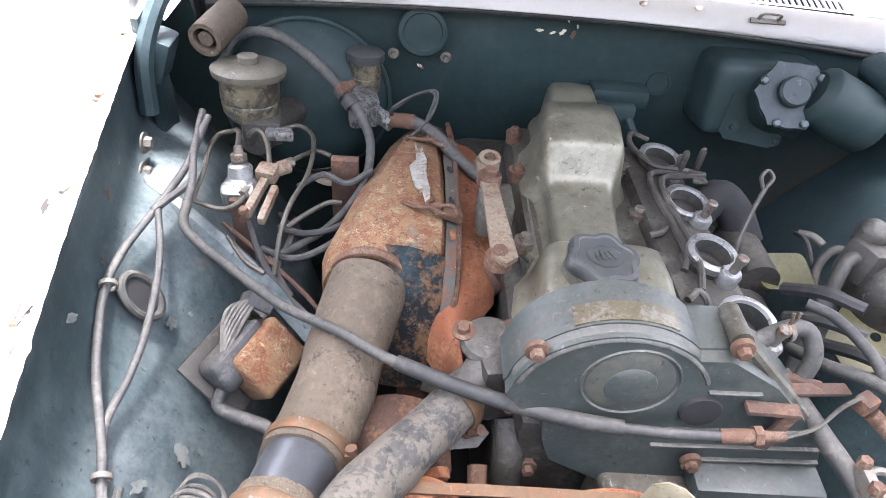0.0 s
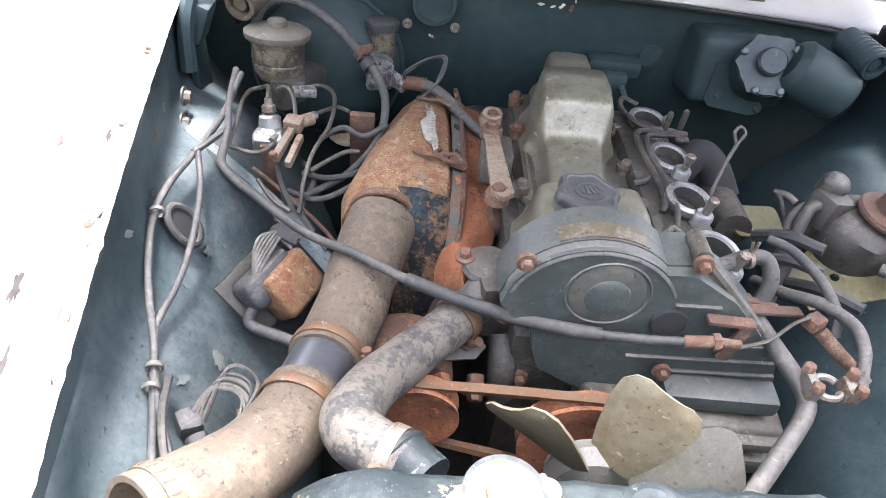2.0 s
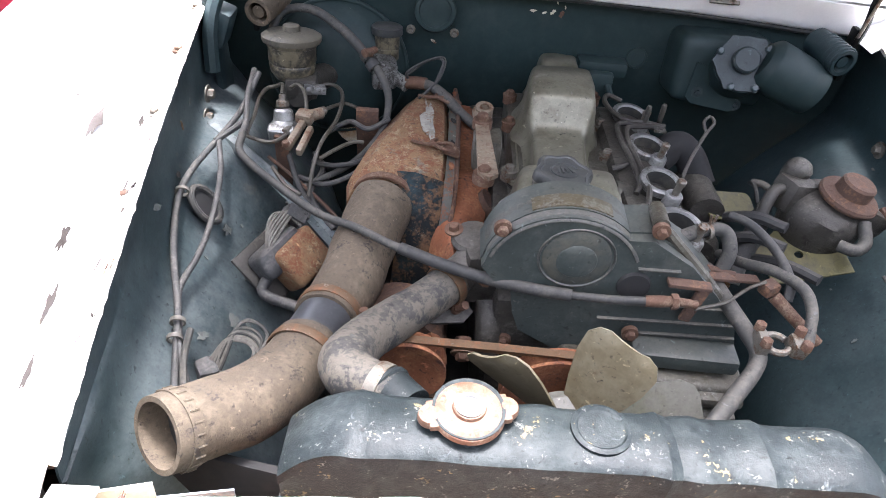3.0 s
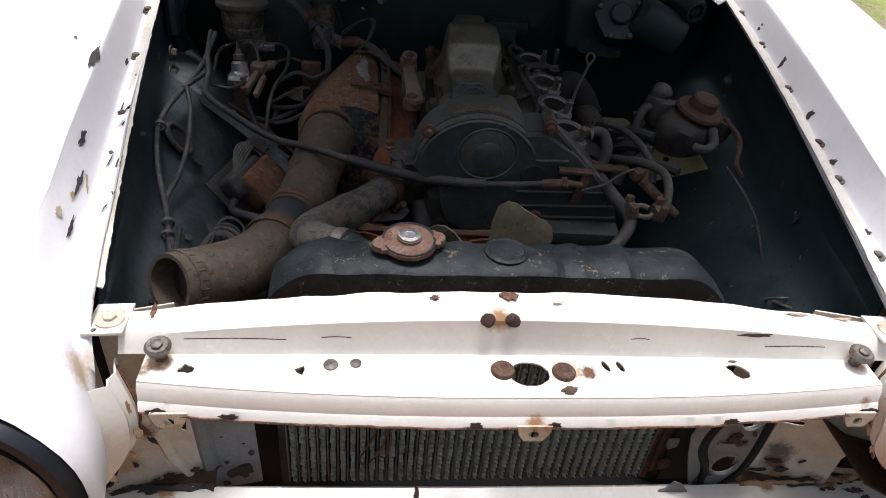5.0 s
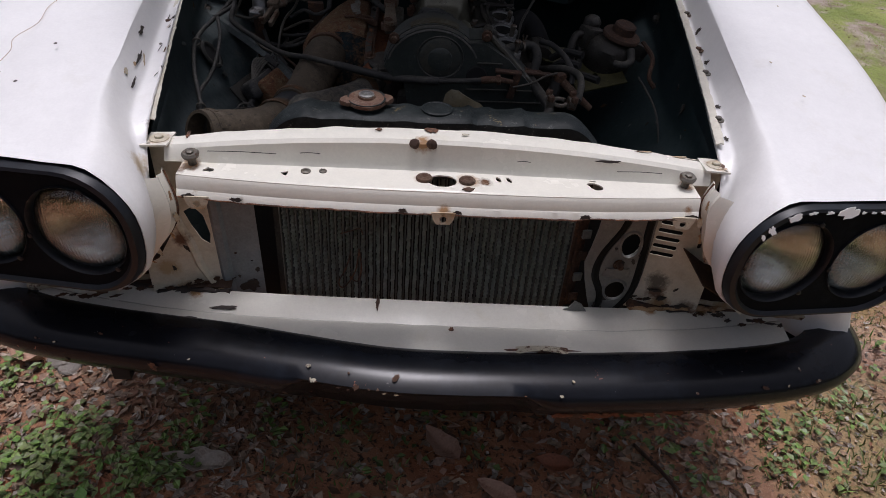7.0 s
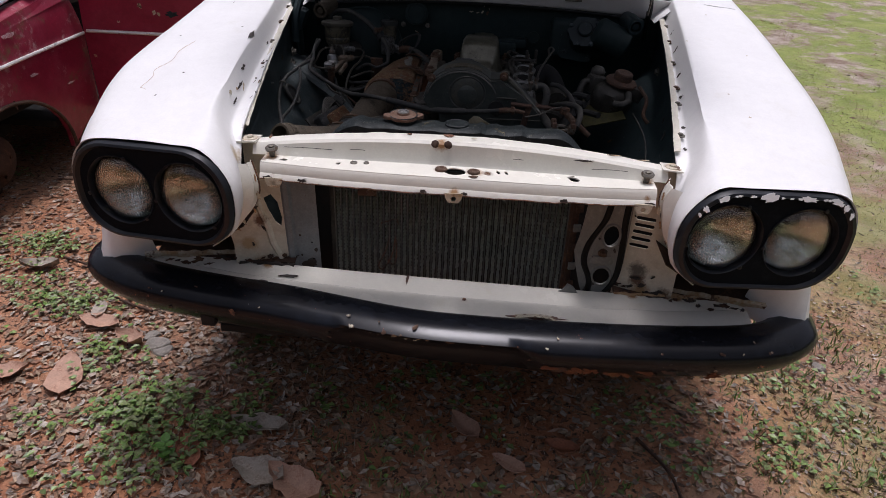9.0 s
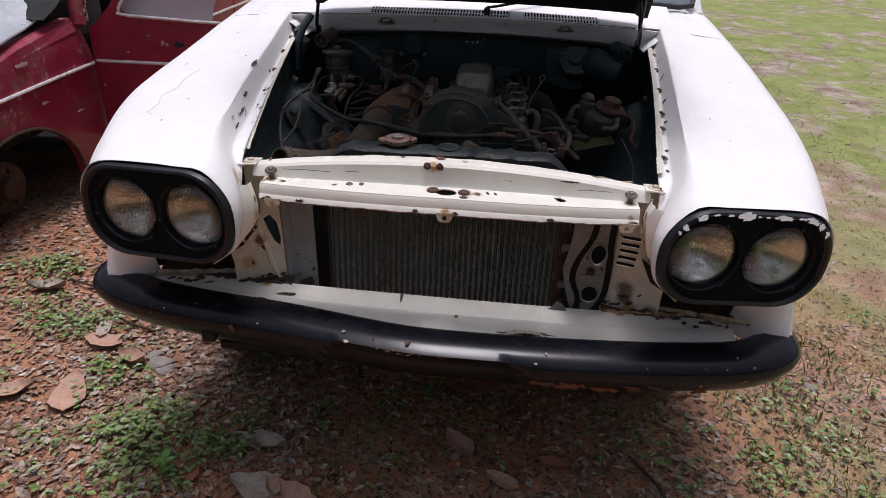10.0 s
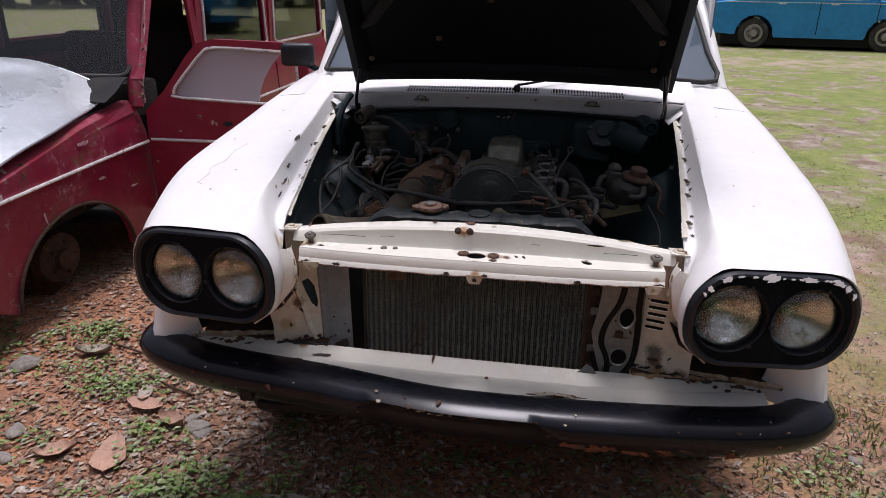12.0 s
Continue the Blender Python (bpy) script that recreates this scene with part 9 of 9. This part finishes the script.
# ---------------------------------------------------------------- blue car far across the yard
blue = thing("blue_car", (6.69, 17.6, 0), "bright blue saloon car parked on the grass", "car")
BA = math.atan2(-0.43, 2.83)
bm_ = Matrix.Translation((6.80, 17.6, 0)) @ Matrix.Rotation(BA, 4, "Z") @ Matrix.Diagonal((1.2, 1.2, 1.2, 1))
def bl_(bm):
    bmesh.ops.transform(bm, matrix=bm_, verts=bm.verts)
    return bm


def side_out():
    o = [(-2.1, 0.30), (-1.60, 0.26)]
    for k in range(9):
        a = radians(180 - 22.5 * k)
        o.append((-1.19 + 0.36 * math.cos(a), 0.26 + 0.38 * math.sin(a)))
    o += [(-0.80, 0.22), (0.80, 0.22)]
    for k in range(9):
        a = radians(180 - 22.5 * k)
        o.append((1.19 + 0.36 * math.cos(a), 0.26 + 0.38 * math.sin(a)))
    o += [(1.85, 0.28), (2.1, 0.34), (2.12, 0.82), (1.2, 0.93), (-1.3, 0.94), (-2.12, 0.84)]
    return o


for y in (-0.78, 0.74):
    part("body_side", bl_(plate(side_out(), [], 0.04, Matrix(((1, 0, 0, 0), (0, 0, -1, y + 0.04), (0, 1, 0, 0), (0, 0, 0, 1))))), blue_paint, blue)
part("hood_deck", bl_(thicken(loft([[V((x, y, z + 0.03 * (1 - (y / 0.78) ** 2))) for y in np.linspace(-0.78, 0.78, 7)] for x, z in ((-2.12, 0.80), (-1.3, 0.92), (0.9, 0.92), (1.6, 0.90), (2.12, 0.80), (2.14, 0.4))]), 0.01)), blue_paint, blue)
part("cabin", bl_(loft([[V((x, y * (1 - 0.18 * k), 0.93 + 0.46 * k)) for y in (-0.72, 0.72)] for k, x in ((0, -1.25), (1, -0.75), (1, 0.55), (0, 1.0))])), side_glass, blue)
part("roof", bl_(slab((-0.1, 0, 1.40), (1.35, 1.2, 0.04), (0, 0, 0), 0.02)), blue_paint, blue)
for x in (-1.0, 0.0, 0.82):
    part("pillar", bl_(slab((x, -0.66, 1.17), (0.06, 0.04, 0.46), (-14, 0, 0), 0.01)), blue_paint, blue)
for x in (-0.05, 0.98):
    part("door_gap", bl_(slab((x, -0.784, 0.60), (0.012, 0.006, 0.62), (0, 0, 0), 0)), void_black, blue)
for x in (-0.75, 0.20):
    part("door_handle", bl_(slab((x, -0.80, 0.86), (0.14, 0.02, 0.02), (0, 0, 0), 0.006)), chrome, blue, "chrome door handle")
part("waist_trim", bl_(slab((0.0, -0.785, 0.885), (3.6, 0.012, 0.014), (0, 0, 0), 0.003)), chrome, blue)
# black slab hung low, also standing for shade under the car
part("underside", bl_(slab((0, 0, 0.19), (3.6, 1.35, 0.26), (0, 0, 0), 0)), void_black, blue)
for x in (-1.19, 1.19):
    for y in (-0.76, 0.60):
        wo = part("wheel", bl_(lathe([(0.17, 0.02), (0.195, 0.0), (0.275, 0.005), (0.29, 0.03), (0.29, 0.13), (0.27, 0.16)], (x, y, 0.285), (0, 1, 0), 32)), tyre_rubber, blue)
        part("rim", bl_(lathe([(0.19, 0.012), (0.175, 0.03), (0.15, 0.035), (0.10, 0.02), (0.06, 0.02), (0.055, 0.0), (0.01, -0.005)], (x, y, 0.285), (0, 1, 0), 28)), tyre_rubber, wo)
        part("rim_ring", bl_(lathe([(0.180, 0.012), (0.172, -0.004), (0.135, -0.004), (0.125, 0.030)], (x, y, 0.285), (0, 1, 0), 28)), wheel_steel, wo, "pale steel rim ring")
        part("hub_cap", bl_(lathe([(0.075, 0.015), (0.065, -0.010), (0.01, -0.014)], (x, y, 0.285), (0, 1, 0), 24)), wheel_steel, wo)

# ---------------------------------------------------------------- ground cover
def leaf_mesh(w, l, curl, seed, lobes=0.0):
    """A dry leaf lying on the soil: pointed oval with a midrib fold and curled rim."""
    rnd_ = random.Random(seed)
    rows = []
    n = 9
    for i in range(n):
        v = i / (n - 1)
        half = w / 2 * math.sin(math.pi * min(1, v ** 0.8)) ** 0.75 * (1 + lobes * rnd_.uniform(-0.3, 0.3)) + 0.0008
        row = []
        for e in (-1, -0.6, -0.25, 0, 0.25, 0.6, 1):
            z = curl * (abs(e) ** 2 * 0.5 + 0.35 * (2 * v - 1) ** 2) + 0.10 * curl * (e != 0) + rnd_.uniform(-0.12, 0.12) * curl
            row.append(V((e * half, (v - 0.5) * l, z)))
        rows.append(row)
    return thicken(loft(rows), 0.0008)


big = [(-1.13, 0.19, 0.20, 0.10, 20, 0), (-1.30, 0.17, 0.12, 0.07, -60, 0), (-1.02, 0.36, 0.11, 0.06, 70, 0), (-1.16, 0.44, 0.15, 0.07, 80, 0), (-0.46, -0.11, 0.15, 0.085, 75, 2), (-0.36, -0.14, 0.17, 0.09, 60, 0), (-0.66, -0.06, 0.14, 0.06, 35, 1), (0.31, 0.05, 0.09, 0.05, 80, 1), (-0.50, 0.04, 0.16, 0.06, 85, 2), (0.17, -0.02, 0.10, 0.05, 60, 0), (0.05, 0.10, 0.12, 0.06, 40, 0), (-1.55, 0.75, 0.14, 0.06, 100, 2), (-1.19, 0.50, 0.10, 0.05, 15, 2), (1.55, 0.55, 0.12, 0.06, 70, 0), (1.9, 1.2, 0.14, 0.06, 85, 0), (-1.72, 0.30, 0.13, 0.06, 50, 0)]
for k, (x, y, l, w, a, c) in enumerate(big):
    b = leaf_mesh(w, l, 0.012 + 0.012 * (k % 3), k, 0.5)
    z = ground_height(x, y) + 0.012
    bmesh.ops.transform(b, matrix=pose(x, y, z, 0, 0, a), verts=b.verts)
    solo("fallen_leaf", b, leaf_dry[c], ("large tan dry leaf lying on the soil", "russet dry leaf lying on the soil", "greyish dry leaf lying on the soil")[c], "leaf", "", (x, y, z), 60, "fallen leaves")

rs = np.random.RandomState(5)
def scatter(name, count, region, maker, material, label, category):
    verts, faces = [], []
    for _ in range(count):
        x, y = region()
        vv, ff = maker(x, y)
        o = len(verts)
        verts += vv
        faces += [tuple(i + o for i in f) for f in ff]
    return from_arrays(name, verts, faces, material, "stuff", label, category)


def litter_piece(x, y, k=0):
    k = k or (0.55 if x > 0.8 else 1.0)
    a, l, w = rs.uniform(0, 6.28), k * rs.uniform(0.008, 0.046), k * rs.uniform(0.006, 0.026)
    if rs.rand() < 0.12:
        w, l = 0.002, rs.uniform(0.02, 0.05)
    z = ground_height(x, y) + 0.003
    c, s = math.cos(a), math.sin(a)
    t = [rs.uniform(0, 0.008) for _ in range(5)]
    loc = [(-l / 2, 0, t[0]), (0, -w / 2, t[1]), (l / 2, 0, t[2]), (0, w / 2, t[3]), (0, 0, t[4] * 0.5)]
    return [(x + c * u - s * v, y + s * u + c * v, z + h) for u, v, h in loc], [(0, 1, 4), (1, 2, 4), (2, 3, 4), (3, 0, 4)]


def clump(x, y, n, h, spread):
    verts, faces = [], []
    z = ground_height(x, y)
    for _ in range(n):
        a = rs.uniform(0, 6.28)
        bx, by = x + rs.normal(0, spread), y + rs.normal(0, spread)
        hh, w = h * rs.uniform(0.5, 1.2), rs.uniform(0.0015, 0.003) * (h / 0.03) ** 0.5
        lx, ly = rs.normal(0, 0.5) * hh, rs.normal(0, 0.5) * hh
        c, s = math.cos(a) * w, math.sin(a) * w
        o = len(verts)
        verts += [(bx - c, by - s, z), (bx + c, by + s, z), (bx + lx * 0.5 + c * 0.7, by + ly * 0.5 + s * 0.7, z + hh * 0.65), (bx + lx * 0.5 - c * 0.7, by + ly * 0.5 - s * 0.7, z + hh * 0.65), (bx + lx, by + ly, z + hh)]
        faces += [(o, o + 1, o + 2, o + 3), (o + 3, o + 2, o + 4)]
    return verts, faces


def weed(x, y):
    verts, faces = [], []
    z = ground_height(x, y)
    for k in range(rs.randint(4, 9)):
        a, r, h = rs.uniform(0, 6.28), rs.uniform(0.005, 0.032), rs.uniform(0.006, 0.035)
        l, w = rs.uniform(0.012, 0.028), rs.uniform(0.010, 0.021)
        c, s = math.cos(a), math.sin(a)
        o = len(verts)
        for u, v, dz in ((0, 0, 0), (l * 0.5, -w / 2, 0.003), (l, 0, -0.001), (l * 0.5, w / 2, 0.003)):
            verts.append((x + c * (r + u) - s * v, y + s * (r + u) + c * v, z + h + dz))
        faces += [(o, o + 1, o + 2), (o, o + 2, o + 3)]
    return verts, faces


def left_yard():
    return rs.uniform(-3.2, -0.3), rs.uniform(-0.5, 2.0)


def front_yard():
    return rs.uniform(-1.4, 1.6), rs.uniform(-0.45, 0.9)


def right_yard():
    return 0.75 + rs.exponential(1.6), rs.uniform(-0.3, 6.5)


scatter("leaf_litter", 10500, left_yard, litter_piece, litter_mat, "brown leaf litter and twigs scattered on soil", "leaf litter")
scatter("leaf_litter", 9000, front_yard, litter_piece, litter_mat, "brown leaf litter and twigs scattered on soil", "leaf litter")
scatter("leaf_litter", 3600, right_yard, litter_piece, litter_mat, "brown leaf litter and twigs scattered on soil", "leaf litter")
gravel_mat = random_island("grey_gravel", [(0.30, 0.27, 0.23), (0.16, 0.13, 0.10), (0.42, 0.39, 0.35), (0.10, 0.08, 0.06)], 0.85)
scatter("gravel", 2600, lambda: (0.85 + rs.exponential(0.55), rs.uniform(-0.2, 5.0)), litter_piece, gravel_mat, "small grey stones and chips trodden into the soil", "gravel")
scatter("leaf_litter", 700, lambda: (rs.uniform(1.0, 9), rs.uniform(3, 13)), lambda x, y: litter_piece(x, y, 1.3), litter_mat, "dark twigs and leaves scattered over the grass", "leaf litter")
centers = [(-0.80, 0.10), (-0.82, 0.0), (-0.72, -0.06), (-0.90, 0.06), (-1.28, 0.55), (-1.45, 0.62), (-0.60, 0.02), (-1.05, 0.30), (-1.6, 0.9), (-0.86, -0.12)]
def weed_place():
    if rs.rand() < 0.75:
        c = centers[rs.randint(len(centers))]
        return c[0] + rs.normal(0, 0.055), c[1] + rs.normal(0, 0.05)
    return rs.uniform(-1.8, 1.5), rs.uniform(-0.4, 0.9)


scatter("green_weeds", 290, weed_place, weed, weed_mat, "low bright green weeds in patches", "weeds")


def weed_drift():
    while True:
        x, y = rs.uniform(-2.4, 1.6), rs.uniform(-0.5, 2.2)
        if noise.noise(V((x * 2.1, y * 2.1, 11))) > 0.12:
            return x, y


scatter("green_weeds", 520, weed_drift, weed, weed_mat, "low green weeds spread through the litter", "weeds")


def right_patch():
    while True:
        x, y = 0.7 + rs.exponential(1.9), rs.uniform(-0.3, 8.0)
        if noise.noise(V((x * 1.1, y * 1.1, 5))) > -0.08:
            return x, y


def front_patch():
    while True:
        x, y = rs.uniform(-0.4, 1.7), rs.uniform(-0.5, 0.8)
        if noise.noise(V((x * 2.5, y * 2.5, 8))) > 0.02:
            return x, y


scatter("grass", 7000, right_patch, lambda x, y: clump(x, y, 5, 0.011, 0.018), grass_mat, "short patchy yard grass", "grass")
scatter("grass", 480, front_patch, lambda x, y: clump(x, y, 6, 0.028, 0.014), weed_mat, "longer green grass blades at the bumper", "grass")
scatter("grass", 9000, lambda: (rs.uniform(0.8, 12), rs.uniform(4.5, 20)), lambda x, y: clump(x, y, 6, 0.009, 0.07), grass_mat, "short patchy yard grass farther off", "grass")
# young plant with round leaves beside the bumper
pl = thing("seedling", (-0.70, -0.09, 0.0), "small green seedling with paired round leaves", "plant")
part("stem", tube([(-0.70, -0.09, 0.0), (-0.698, -0.088, 0.03), (-0.700, -0.085, 0.06)], 0.0018, 6), leaf_green, pl)
for k, (a, h, l) in enumerate(((20, 0.06, 0.030), (140, 0.06, 0.030), (260, 0.058, 0.026), (80, 0.035, 0.026), (200, 0.034, 0.026), (320, 0.02, 0.022), (120, 0.018, 0.024))):
    b = leaf_mesh(l * 0.75, l, 0.003, 900 + k)
    bmesh.ops.transform(b, matrix=Matrix.Translation((-0.70, -0.087, h)) @ pose(0, 0, 0, 0, 0, a) @ pose(0, l * 0.55, 0.003, 14, 0, 0), verts=b.verts)
    part("leaf", b, leaf_green, pl)
# stones and twigs
for k, (x, y, r) in enumerate(((-0.93, 0.36, 0.035), (-0.90, 0.33, 0.025), (-0.97, 0.40, 0.028), (-1.50, 0.25, 0.03), (-1.44, 0.12, 0.025), (-1.75, 0.62, 0.05), (-1.25, 0.9, 0.04), (1.15, 0.5, 0.02))):
    b = bmesh.new()
    bmesh.ops.create_icosphere(b, subdivisions=2, radius=r)
    bmesh.ops.scale(b, vec=(1.3, 0.9, 0.5), verts=b.verts)
    jitter(b, r * 0.4, 1.0 / r * 0.6, k)
    z = ground_height(x, y) + r * 0.2
    bmesh.ops.transform(b, matrix=pose(x, y, z, 0, 0, 40 * k), verts=b.verts)
    solo("stone", b, stone_mat, "small grey stone lying on the soil", "stone", "", (x, y, z), 0, "stones")
for k, (p) in enumerate(([(-1.25, 0.62, 0.015), (-1.12, 0.55, 0.02), (-1.02, 0.52, 0.015)], [(0.52, 0.12, 0.01), (0.58, 0.0, 0.02), (0.60, -0.1, 0.012)], [(-1.5, 0.82, 0.012), (-1.35, 0.76, 0.02), (-1.2, 0.72, 0.012)], [(-0.85, -0.02, 0.02), (-0.80, -0.08, 0.012), (-0.78, -0.16, 0.012)])):
    solo("twig", tube(p, 0.0045, 6), rust_dark, "thin brown twig lying on the soil", "twig", "", p[1], 60, "twigs")
# far hedge line that closes the yard
vv, ff = [], []
for _ in range(26000):
    a = rs.uniform(0, 6.28)
    near = max(0.0, -math.sin(a))
    d = rs.uniform(38, 46) * (1 - near ** 0.7) + rs.uniform(8.5, 13) * near ** 0.7
    x, y, z = d * math.cos(a), d * math.sin(a), rs.uniform(0, 1) ** 0.8 * (6 - 2.2 * near + 2.0 * math.sin(a * 9) * (1 - 0.5 * near) + rs.normal(0, 0.6))
    s = rs.uniform(0.2, 0.5) * (0.5 + d / 40)
    o = len(vv)
    u = rs.normal(0, 1, 3)
    w = rs.normal(0, 1, 3)
    u, w = u / np.linalg.norm(u) * s, w / np.linalg.norm(w) * s
    c = np.array((x, y, abs(z)))
    vv += [tuple(c - u), tuple(c + w), tuple(c + u), tuple(c - w)]
    ff.append((o, o + 1, o + 2, o + 3))
from_arrays("far_trees", vv, ff, tree_mat, "stuff", "dark green tree line round the yard", "trees")
